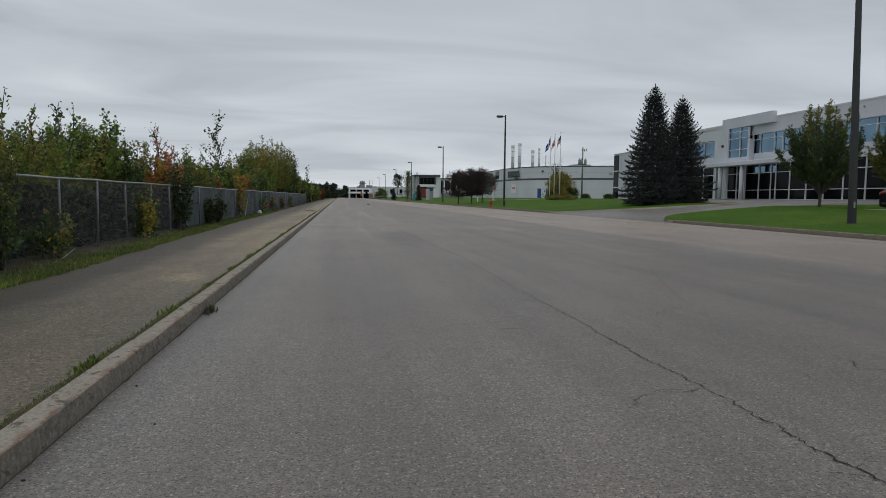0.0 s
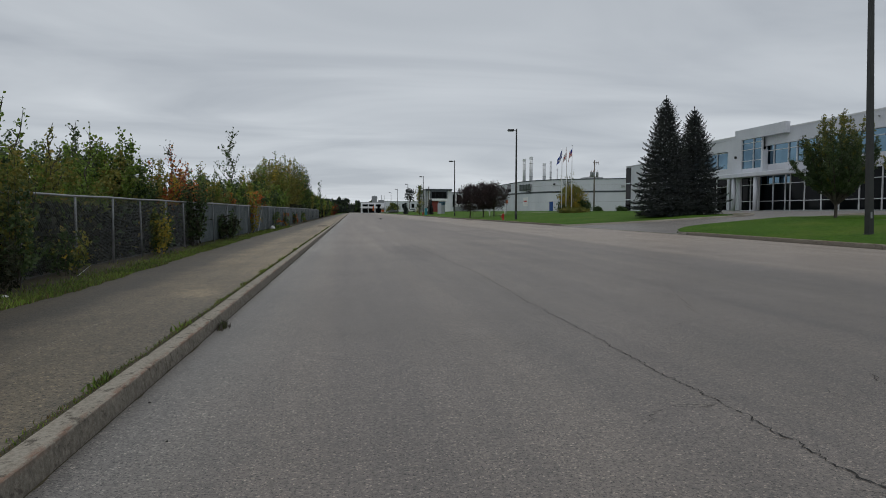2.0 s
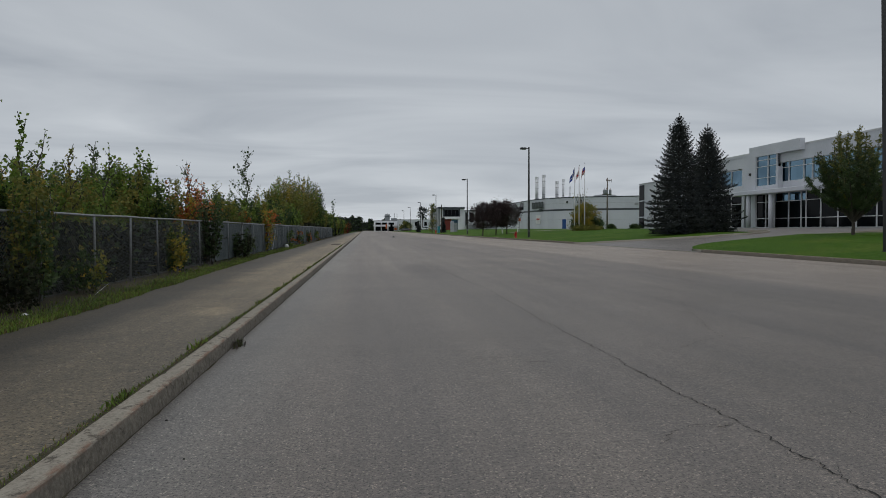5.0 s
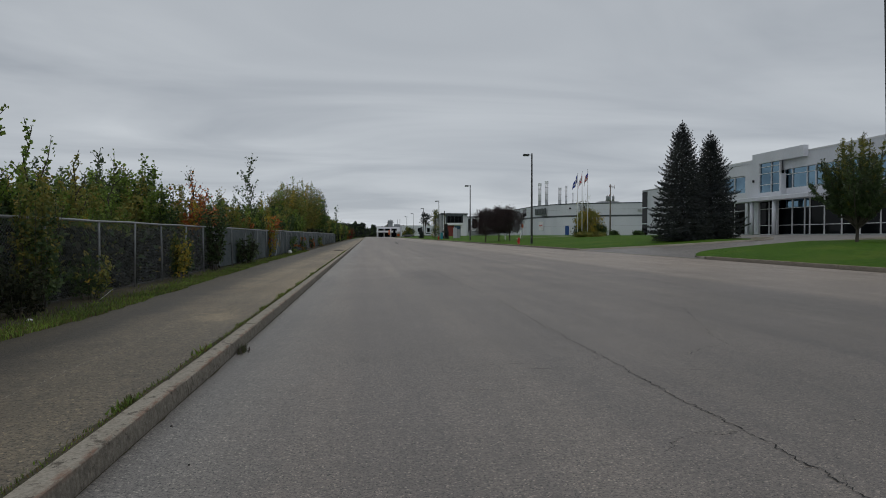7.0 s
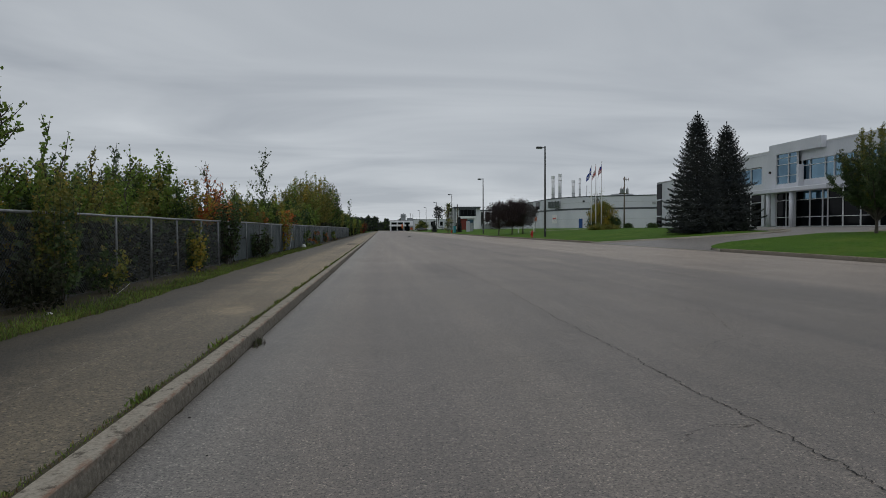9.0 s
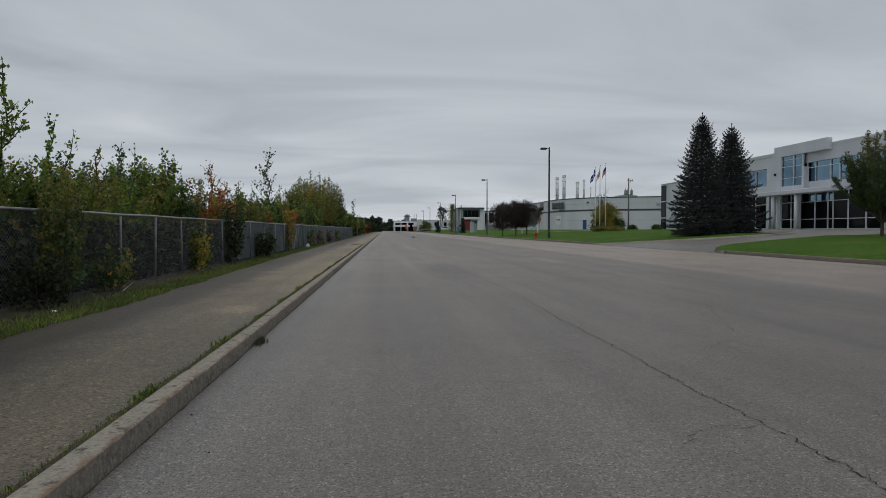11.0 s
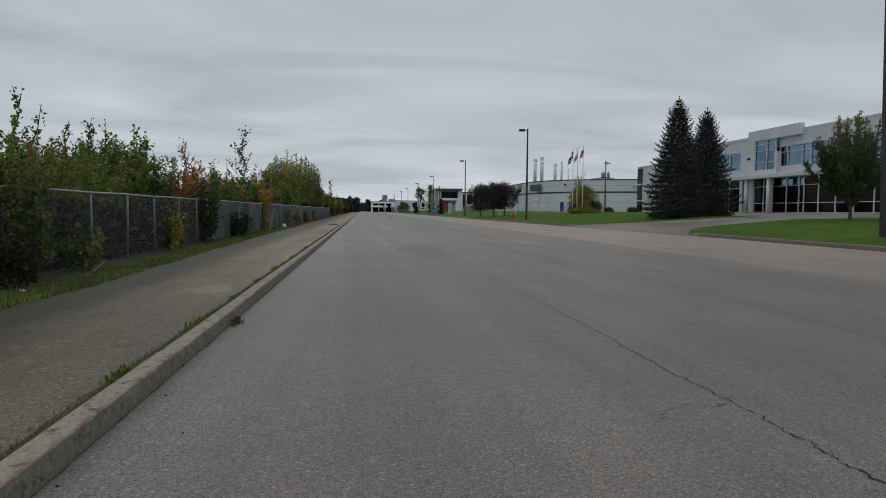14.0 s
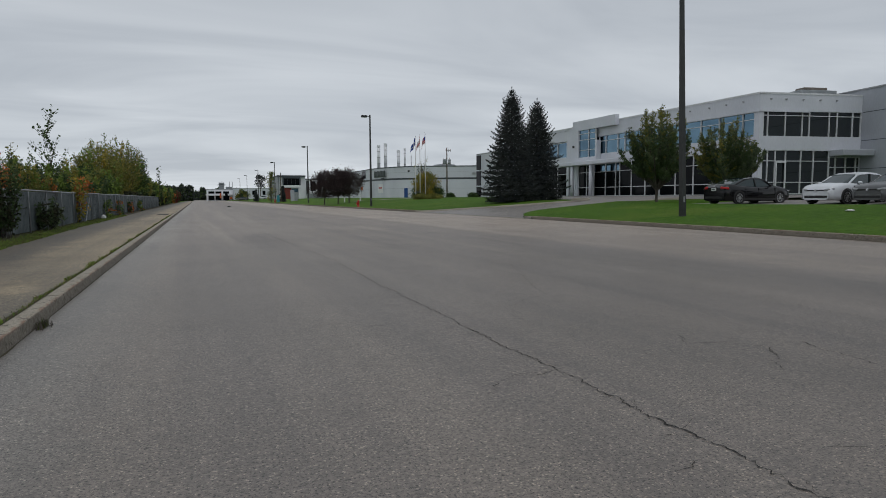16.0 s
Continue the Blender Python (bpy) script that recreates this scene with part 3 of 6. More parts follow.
for y in [-50, -20, 0, 8, 14, 18, 22, 26, 28.4]:
    rows.append([(x, y, lawn_z(x, y) - 0.13) for x in (25.35, 26.0, 27, 28.5, 30, 31.5, 33.0)])
carpark = setting("car_park", Geo().grid(rows), M_drive, "asphalt car park beside the office lawn")
tagged(carpark, category="car park")


# ---------------------------------------------------------------- office building
def slab(x0, y0, z0, x1, y1, z1, mat, parent, name, label="", cham=0.0):
    return part(name, Geo().box((min(x0, x1), min(y0, y1), min(z0, z1)), (max(x0, x1), max(y0, y1), max(z0, z1)), cham), mat, parent, label)


class Facade:
    """A flat front: u runs along it, n out of it, z up."""

    def __init__(self, parent, origin, toward):
        self.p = parent
        d = Vector((toward[0] - origin[0], toward[1] - origin[1], 0)).normalized()
        self.m = Matrix(((d.x, d.y, 0, origin[0]), (d.y, -d.x, 0, origin[1]), (0, 0, 1, 0), (0, 0, 0, 1)))

    def box(self, name, u0, u1, n0, n1, z0, z1, mat, label="", cham=0.0, parent=None):
        return part(name, Geo().box((u0, n0, z0), (u1, n1, z1), cham, self.m), mat, parent or self.p, label)

    def window(self, us, zs, mats, label, depth=0.10, bar=0.06, sill=False):
        """A glazed band: mullions at us, transoms at zs, one pane in each field."""
        w = part("window", Geo().box((us[0], -0.30, zs[0]), (us[-1], -0.24, zs[-1]), 0, self.m), M_plastic, self.p, label)
        k = 0
        for a, b in zip(us, us[1:]):
            for c, e in zip(zs, zs[1:]):
                mat = mats(a, c) if callable(mats) else mats
                part("pane", Geo().box((a + bar / 2, -0.16 + 0.004 * (k % 3), c + bar / 2), (b - bar / 2, -0.13 + 0.004 * (k % 3), e - bar / 2), 0, self.m), mat, w)
                k += 1
        for u in us:
            part("mullion", Geo().box((u - bar / 2, -0.22, zs[0]), (u + bar / 2, -0.06 + depth * 0.5, zs[-1]), 0, self.m), M_mull, w)
        for z in zs:
            part("transom", Geo().box((us[0] + bar / 2, -0.21, z - bar / 2), (us[-1] - bar / 2, -0.075 + depth * 0.5, z + bar / 2), 0, self.m), M_mull, w)
        return w


office = thing("office_building", "white two-storey office building with long bands of dark and blue glass", "building", (0, 0, 0))
G0 = 1.16
# road front, running away from the near corner; u grows with distance, n points to the road
FA = Facade(office, (42.8, 37.5), (42.8, 90))
FA.m = Matrix(((0, -1, 0, 42.8), (1, 0, 0, 37.5), (0, 0, 1, 0), (0, 0, 0, 1)))
ROOF = 9.6
LEN = 43.0
TW0, TW1 = 21.5, 26.0
for name, u0, u1, z0, z1, mat in (("wall", 0, LEN, 8.02, ROOF - 0.14, M_white), ("wall", 0, LEN, 4.92, 6.03, M_white), ("plinth", 0, LEN, G0 - 0.6, 1.30, M_cap)):
    FA.box(name, u0, u1, -0.5, 0.0, z0, z1, mat)
FA.box("coping", -0.06, LEN, -0.52, 0.035, ROOF - 0.14, ROOF, M_mull)
FA.box("cornice", -0.04, 20.9, 0.0, 0.08, 8.02, 8.18, M_white)
FA.box("core_wall", 0.3, LEN, -0.9, -0.52, G0 - 0.5, ROOF - 0.3, M_plastic)
for u in (0.0, 27.6, 36.0, 42.4):
    FA.box("pier", u, u + 0.5, -0.5, 0.003, 1.30, 8.02, M_white)
# blue glass in a few low panes stands in for sky mirrored there
low_glass = lambda a, c: M_gblue if (17.5 < a < 22 and c > 3.9) else M_gblack
FA.window([0.5, 2.6, 4.8, 7.1, 9.4, 11.6, 13.7, 15.85, 17.8, 18.5, 20.3, 22.4], [1.30, 2.25, 4.0, 4.92], low_glass, "full-height dark ground-floor glazing")
FA.window([0.5, 1.7, 4.2, 6.3, 8.4, 10.5, 12.6, 14.2, 15.9, 17.0, 18.2, 20.3, 21.5], [6.03, 7.45, 8.02], M_gblue, "blue-tinted upper-floor window band")
FA.window([28.1, 30.2, 32.3, 34.2, 36.0], [6.03, 7.9], M_gblue, "blue-tinted upper-floor window band")
FA.window([28.1, 30.2, 32.3, 34.2, 36.0], [1.30, 2.25, 4.0, 4.92], M_gblack, "full-height dark ground-floor glazing")
FA.box("wall", 36.5, 41.6, -0.45, -0.02, 1.30, 8.02, M_white)
FA.box("wall", 26.0, 27.6, -0.45, 0.0, 6.03, 8.02, M_white)
# entrance tower
FA.box("tower_wall", 18.0, TW1, 0.003, 0.55, 8.95, 10.05, M_white, "raised white parapet over the entrance")
FA.box("tower_wall", TW1 - 1.15, TW1, 0.004, 0.55, 1.30, 8.95, M_white)
FA.box("tower_wall", TW0 - 0.1, TW1 - 1.15, 0.004, 0.5, 4.95, 5.75, M_white)
FA.box("tower_fin", TW0 - 0.32, TW0, 0.004, 0.56, 5.28, 7.6, M_white)
FT = Facade(office, (0, 0), (0, 1))
FT.m = FA.m @ Matrix.Translation((0, 0.5, 0))
FT.window([TW0 + 0.05, 22.9, TW1 - 1.15], [5.75, 6.6, 7.8, 8.5, 8.95], M_gblue, "tall entrance window in dark frames")
FT.window([TW0 + 0.4, 23.2, TW1 - 1.2], [1.30, 2.25, 4.0, 4.95], M_gblack, "glazed entrance screen")
FA.box("canopy", 15.7, TW1 + 1.6, 0.4, 1.75, 4.80, 5.25, M_white, "deep white entrance canopy", 0.05)
for u in (21.1, 24.8):
    c = Geo().lathe([(0.22, G0 - 0.1), (0.22, 4.80)], 20, FA.m @ Matrix.Translation((u, 1.35, 0)))
    part("column", c, M_white, office, "round white column", True)
FA.box("wall_lamp", 25.6, 25.75, 0.55, 0.75, 7.0, 7.25, M_plastic)
for k, u in enumerate((1.6, 3.4, 5.3, 7.6, 10.2, 13.0)):
    part("overflow_scupper", Geo().lathe([(0.07, 0), (0.07, 0.12)], 10, FA.m @ Matrix.Translation((u, 0.0, 9.0)) @ pose(0, 0, 0, -90, 0, 0)), M_cap, office)
# side front, to the car park
e = Vector((9.4, -1.8, 0)).normalized()
FB = Facade(office, (0, 0), (1, 0))
FB.m = Matrix(((e.x, e.y, 0, 42.8), (e.y, -e.x, 0, 37.497), (0, 0, 1, 0), (0, 0, 0, 1)))
FB.box("wall", 0.02, 9.75, -0.5, 0.0, 8.12, ROOF - 0.14, M_white)
FB.box("wall", 0.02, 9.75, -0.5, 0.0, 4.92, 6.05, M_white)
FB.box("coping", -0.03, 9.75, -0.52, 0.035, ROOF - 0.14, ROOF, M_mull)
FB.box("cornice", 0.0, 4.6, 0.0, 0.08, 8.02, 8.22, M_white)
FB.box("plinth", 0.02, 9.75, -0.5, 0.0, G0 - 0.6, 1.35, M_cap)
FB.box("pier", 0.0, 0.34, -0.5, 0.004, 1.35, 8.12, M_white)
FB.box("core_wall", 0.5, 9.7, -0.95, -0.54, G0 - 0.5, ROOF - 0.3, M_plastic)
FB.window([0.36, 0.82, 2.45, 4.05, 4.72, 6.63, 7.39, 8.9, 9.7], [6.05, 7.75, 8.12], M_gside, "dark upper-floor corner windows", bar=0.06)
FB.window([0.36, 0.9, 1.62, 2.6, 4.05, 5.25, 6.74], [1.35, 2.3, 4.05, 4.92], M_gside, "dark ground-floor glazing beside the side door", bar=0.06)
FB.window([6.78, 7.4, 8.4, 9.4, 9.74], [1.35, 3.55, 4.4], M_gside, "glazed side entrance doors", bar=0.06)
FB.box("door_frame", 1.62, 1.74, 0.0, 0.06, 1.35, 3.9, M_mull)
FB.box("door_frame", 2.48, 2.60, 0.0, 0.06, 1.35, 3.9, M_mull)
FB.box("door_frame", 1.62, 2.60, 0.0, 0.06, 3.9, 4.05, M_mull)
FB.box("canopy", 6.7, 9.75, 0.0, 1.45, 4.45, 4.95, M_wing, "shallow grey canopy", 0.04)
for u in (1.0, 2.4, 4.0, 5.6, 7.2):
    part("overflow_scupper", Geo().lathe([(0.07, 0), (0.07, 0.12)], 10, FB.m @ Matrix.Translation((u, 0.0, 9.05)) @ pose(0, 0, 0, -90, 0, 0)), M_cap, office)
# taller grey wing further back
FB.box("wing_wall", 9.76, 26.0, -14.0, 16.0, G0 - 0.6, 10.0, M_wing, "taller grey panelled wing")
FB.box("wing_coping", 9.70, 26.0, -14.0, 16.06, 10.0, 10.12, M_cap)
for z in (3.4, 5.75, 8.1):
    FB.box("panel_joint", 9.752, 9.76, 0.06, 16.0, z, z + 0.05, M_stripe)
part("roof", Geo().grid([[(43.0, 37.8, ROOF - 0.35), (60, 34.9, ROOF - 0.35)], [(42.6, 80.4, ROOF - 0.35), (72, 80.4, ROOF - 0.35)]]), M_duct, office)
part("back_wall", Geo().box((60, 34.5, 0.6), (60.4, 80.2, ROOF - 0.4)).box((43.4, 80.2, 0.6), (60, 80.5, ROOF - 0.02)), M_grey, office)
FB.box("rooftop_unit", 5.4, 9.0, -3.4, -1.9, ROOF - 0.35, 10.25, M_duct, "metal rooftop air unit", 0.05)
FB.box("rooftop_hood", 5.9, 8.2, -3.2, -2.1, 10.25, 10.5, M_wood, "", 0.05)

# end corner with a glass strip at the far wing
far_wing = thing("office_wing", "pale grey office wing with a dark glass corner strip", "building", (42.6, 80.6, 0))
part("wall", Geo().box((0.0, 0.0, 0.6), (14, 10.9, 8.0)), M_grey, far_wing)
part("coping", Geo().box((-0.05, -0.05, 8.0), (14, 10.95, 8.18)), M_cap, far_wing)
part("corner_glass", Geo().box((-0.06, 9.3, 1.3), (0.2, 10.95, 7.9)), M_gblack, far_wing, "dark glass corner strip")
for z in (2.9, 5.4):
    part("transom", Geo().box((-0.08, 9.25, z), (0.3, 10.98, z + 0.16)), M_white, far_wing)

# ---------------------------------------------------------------- factory
factory = thing("factory_building", "long pale grey panelled factory with curved corner and dark stripe", "building", (0, 0, 0))
FC = [(41.0, 245.0), (41.0, 155.0)]
corner = []
pA, pB, pC = Vector((41.0, 155.0)), Vector((40.6, 137.0)), Vector((60.5, 127.5))
for k in range(13):
    t = k / 12
    corner.append(tuple(pA * (1 - t) ** 2 + pB * 2 * t * (1 - t) + (pB + (pC - pB) * 0.42) * t * t))
OUT = FC[:1] + corner + [(60.5, 127.5), (75.0, 120.6)]


def ribbon(pts, off, z0, z1, thick=0.3):
    """A wall that follows pts, standing off outwards."""
    rows_o, rows_i = [], []
    for i, p in enumerate(pts):
        a, b = pts[max(i - 1, 0)], pts[min(i + 1, len(pts) - 1)]
        d = Vector((b[0] - a[0], b[1] - a[1])).normalized()
        n = Vector((d.y, -d.x))
        rows_o.append((p[0] + n.x * off, p[1] + n.y * off))
        rows_i.append((p[0] + n.x * (off - thick), p[1] + n.y * (off - thick)))
    g = Geo()
    g.grid([[(x, y, z0) for x, y in rows_o], [(x, y, z1) for x, y in rows_o], [(x, y, z1) for x, y in rows_i], [(x, y, z0) for x, y in rows_i], [(x, y, z0) for x, y in rows_o]])
    return g


FZ = 8.45
part("wall", ribbon(OUT, 0.0, 0.5, FZ - 0.20), M_grey, factory, "", False)
part("coping", ribbon(OUT, 0.07, FZ - 0.20, FZ, 0.5), M_stripe, factory, "dark metal roof edge")
part("stripe", ribbon(OUT, 0.02, 5.35, 5.75, 0.05), M_stripe, factory, "dark stripe along the wall")
part("panel_joint", ribbon(OUT, 0.012, 3.3, 3.34, 0.03), M_cap, factory)
part("panel_joint", ribbon(OUT, 0.012, 7.0, 7.04, 0.03), M_cap, factory)
part("roof", Geo().add([(x, y, FZ - 0.4) for x, y in OUT] + [(75, 245, FZ - 0.4)], [tuple(range(len(OUT) + 1))]), M_duct, factory)


def on_wall(px, py, z0, w, h, mat, name, label, out=0.06):
    """A flat fitting on the factory wall nearest to (px, py)."""
    best = min(range(len(OUT) - 1), key=lambda i: ((OUT[i][0] + OUT[i + 1][0]) / 2 - px) ** 2 + ((OUT[i][1] + OUT[i + 1][1]) / 2 - py) ** 2)
    a, b = Vector(OUT[best]), Vector(OUT[best + 1])
    d = (b - a).normalized()
    q = a + d * (Vector((px, py)) - a).dot(d)
    m = Matrix(((d.x, d.y, 0, q.x), (d.y, -d.x, 0, q.y), (0, 0, 1, z0), (0, 0, 0, 1)))
    return part(name, Geo().box((-w / 2, -0.02, 0), (w / 2, out, h), 0.0, m), mat, factory, label), m


door, dm = on_wall(43.9, 135.0, 1.25, 1.05, 2.15, M_blue, "door", "blue steel side door", 0.08)
part("door_frame", Geo().box((-0.62, -0.02, 0), (-0.53, 0.11, 2.3), 0, dm).box((0.53, -0.02, 0), (0.62, 0.11, 2.3), 0, dm).box((-0.53, -0.02, 2.16), (0.53, 0.11, 2.3), 0, dm), M_mull, factory)
ban, bm_ = on_wall(40.4, 144.6, 2.4, 2.6, 2.1, M_banner, "banner", "white banner with a red line of writing", 0.07)
for i, (a, w) in enumerate(((-0.9, 0.25), (-0.55, 0.3), (-0.15, 0.28), (0.22, 0.25), (0.58, 0.3))):
    part("writing_bar", Geo().box((a, 0.07, 1.0), (a + w, 0.09, 1.35), 0, bm_), M_redp, ban)
sg, sm = on_wall(40.5, 144.6, 6.15, 6.4, 0.12, M_signd, "sign_rail", "dark sign of solid letter shapes", 0.25)
for i in range(7):
    a = -3.1 + i * 0.89
    part("sign_block", Geo().box((a, 0.10, 0.12), (a + 0.74, 0.34, 1.55 - 0.1 * (i % 2)), 0.1, sm), M_signd, sg)
part("sign_block", Geo().box((0.6, 0.10, -0.55), (2.4, 0.2, -0.2), 0.05, sm), M_stripe, sg)
on_wall(41.0, 158.0, 6.2, 3.6, 1.9, M_gblack, "window", "dark square window high in the wall", 0.05)
on_wall(44.8, 134.5, 7.15, 0.35, 0.35, M_plastic, "wall_lamp", "small dark wall lamp", 0.3)
on_wall(59.0, 128.3, 6.4, 0.8, 0.5, M_cap, "vent", "small wall vent", 0.12)
part("rooftop_unit", Geo().box((54.5, 139, FZ - 0.4), (59.2, 143, FZ + 0.8), 0.3).box((52.8, 139.5, FZ - 0.4), (54.5, 142, FZ + 0.35), 0.1), M_duct, factory, "large rooftop air unit")
for sx, sy, top, r in ((42.1, 147.6, 14.0, 0.38), (43.8, 147.5, 14.5, 0.40), (47.0, 147.0, 12.9, 0.38), (48.6, 146.9, 13.4, 0.25), (50.2, 146.6, 11.6, 0.13)):
    st = thing("exhaust_stack", "tall stainless exhaust stack with banded joints on the factory roof", "chimney", (sx, sy, FZ - 0.42), group="roof stacks")
    h = top - FZ + 0.42
    part("pipe", Geo().lathe([(r, 0), (r, h)], 18), M_steel, st, "", True)
    part("base_flashing", Geo().lathe([(r * 1.5, 0), (r * 1.1, 0.7)], 18), M_duct, st)
    n = max(2, int(h / 1.3))
    for k in range(1, n):
        part("band", Geo().lathe([(r * 1.09, h * k / n), (r * 1.09, h * k / n + 0.10)], 18), M_cap, st)
    part("stack_cap", Geo().lathe([(r * 1.02, h - 0.6), (r * 1.12, h - 0.55), (r * 1.12, h + 0.02)], 18), M_steel, st)

# ---------------------------------------------------------------- modern office further along the road
modern = thing("modern_building", "white and charcoal modern office with large windows and a red panel", "building", (25.0, 209.0, 0))
part("wall", Geo().box((0.0, 0.0, 0.3), (9.0, 24, 8.2)).box((9.0, 1.5, 0.3), (30, 24, 7.4)), M_clean, modern)
part("wall", Geo().box((-0.02, -0.25, 0.3), (0.6, 24, 8.6)), M_duct, modern, "grey end wall")
part("roof_fascia", Geo().box((-0.1, -0.95, 8.2), (9.0, 10, 8.75)).box((9.0, 1.3, 7.4), (30.1, 24, 7.75)), M_stripe, modern)
part("corner_frame", Geo().box((1.6, -0.9, 5.1), (2.0, 0.2, 8.2)).box((2.0, -0.9, 7.75), (7.0, 0.2, 8.2)).box((7.0, -0.9, 5.1), (7.4, 0.2, 8.2)), M_stripe, modern, "charcoal frame round the upper windows")
part("window_band", Geo().box((2.0, -0.5, 5.5), (7.0, 0.1, 7.75)), M_gblack, modern)
part("sill_band", Geo().box((1.6, -0.95, 4.75), (7.4, 0.15, 5.5)), M_clean, modern)
for a in (3.2, 4.5, 5.8):
    part("mullion", Geo().box((a, -0.55, 5.5), (a + 0.06, -0.5, 7.7)), M_stripe, modern)
part("red_panel", Geo().box((1.2, -0.35, 0.4), (4.4, 0.1, 4.6)), M_brick, modern, "brick-red cladding panel")
part("corner_glass", Geo().box((4.6, -0.35, 0.5), (6.6, 0.05, 4.4)), M_gblue, modern)
part("white_pier", Geo().box((6.7, -0.45, 0.4), (8.4, 0.0, 5.0)), M_clean, modern)
for k, (a, w, z0, z1) in enumerate(((9.6, 0.9, 2.2, 7.0), (11.0, 1.6, 3.6, 6.9), (13.2, 1.6, 3.6, 6.9), (16.0, 2.2, 4.3, 6.2), (20, 2.2, 4.3, 6.2), (24, 2.2, 4.3, 6.2))):
    part("window", Geo().box((a, 1.42, z0), (a + w, 1.52, z1)), M_gblack, modern)
part("low_wall", Geo().box((9.2, -2.0, 0.2), (15.5, -1.6, 2.7)), M_duct, modern, "grey screen wall")
part("rooftop_unit", Geo().box((15.0, 4, 7.4), (20.5, 9, 9.3), 0.1).box((10.4, 2.0, 7.4), (10.55, 2.15, 10.2)), M_duct, modern, "dark rooftop unit")

# ---------------------------------------------------------------- building at the end of the road
end_b = thing("end_building", "long low white industrial building closing the road", "building", (6.0, 381.0, 0))
part("wall", Geo().box((0.0, 0.0, 0.0), (34, 30, 6.4)), M_clean, end_b)
part("wall", Geo().box((14, -16, 0.0), (60, 20, 6.9)), M_grey, end_b)
part("coping", Geo().box((-0.2, -0.2, 6.4), (14, 30, 6.7)).box((13.9, -16.1, 6.9), (60, 20, 7.1)), M_cap, end_b)
part("canopy", Geo().box((-1.0, -2.5, 3.1), (13.8, -0.2, 3.7)), M_clean, end_b)
for a in (0.6, 4.4, 8.6):
    part("window", Geo().box((a, -0.12, 0.3), (a + 3.2, 0.1, 2.9)), M_gblack, end_b)
    part("window", Geo().box((a, -0.12, 4.1), (a + 3.3, 0.1, 5.4)), M_gblack, end_b)
part("red_panel", Geo().box((6.7, -2.7, 1.6), (7.5, -2.4, 4.4)), M_orangep, end_b, "orange entrance panel")
part("red_panel", Geo().box((12.0, -2.7, 0.9), (13.5, -2.4, 2.2)), M_orangep, end_b)
part("door_screen", Geo().box((9.6, -2.72, 0.1), (11.0, -2.45, 4.8)), M_gblack, end_b)
part("roof_plant", Geo().box((6.6, 4, 6.5), (9.6, 8, 10.6)).box((10.4, 4, 6.5), (14.2, 8, 8.2)).box((6.0, 4, 9.2), (10.2, 8, 9.5)), M_duct, end_b, "dark rooftop plant on a frame")
for a in (8.2, 12.4, 14.0):
    part("mast", Geo().box((a, 5, 6.5), (a + 0.25, 5.25, 11.2)), M_duct, end_b)
for k in range(7):
    part("window", Geo().box((18 + k * 5.6, -16.1, 3.2), (19.6 + k * 5.6, -15.9, 5.6)), M_gblack, end_b)


# ---------------------------------------------------------------- cars
def loft(stations, m=None):
    """A closed skin over mirrored half sections: each station is (y, [(x, z), ...]) from sill to top centre."""
    rows = []
    for y, half in stations:
        full = [(x, y, z) for x, z in half] + [(-x, y, z) for x, z in reversed(half)]
        rows.append(full)
    g = Geo().grid(rows)
    n = len(rows[0])
    g.f.append(tuple(range(n)))
    g.f.append(tuple(range(len(g.v) - 1, len(g.v) - n - 1, -1)))
    return g


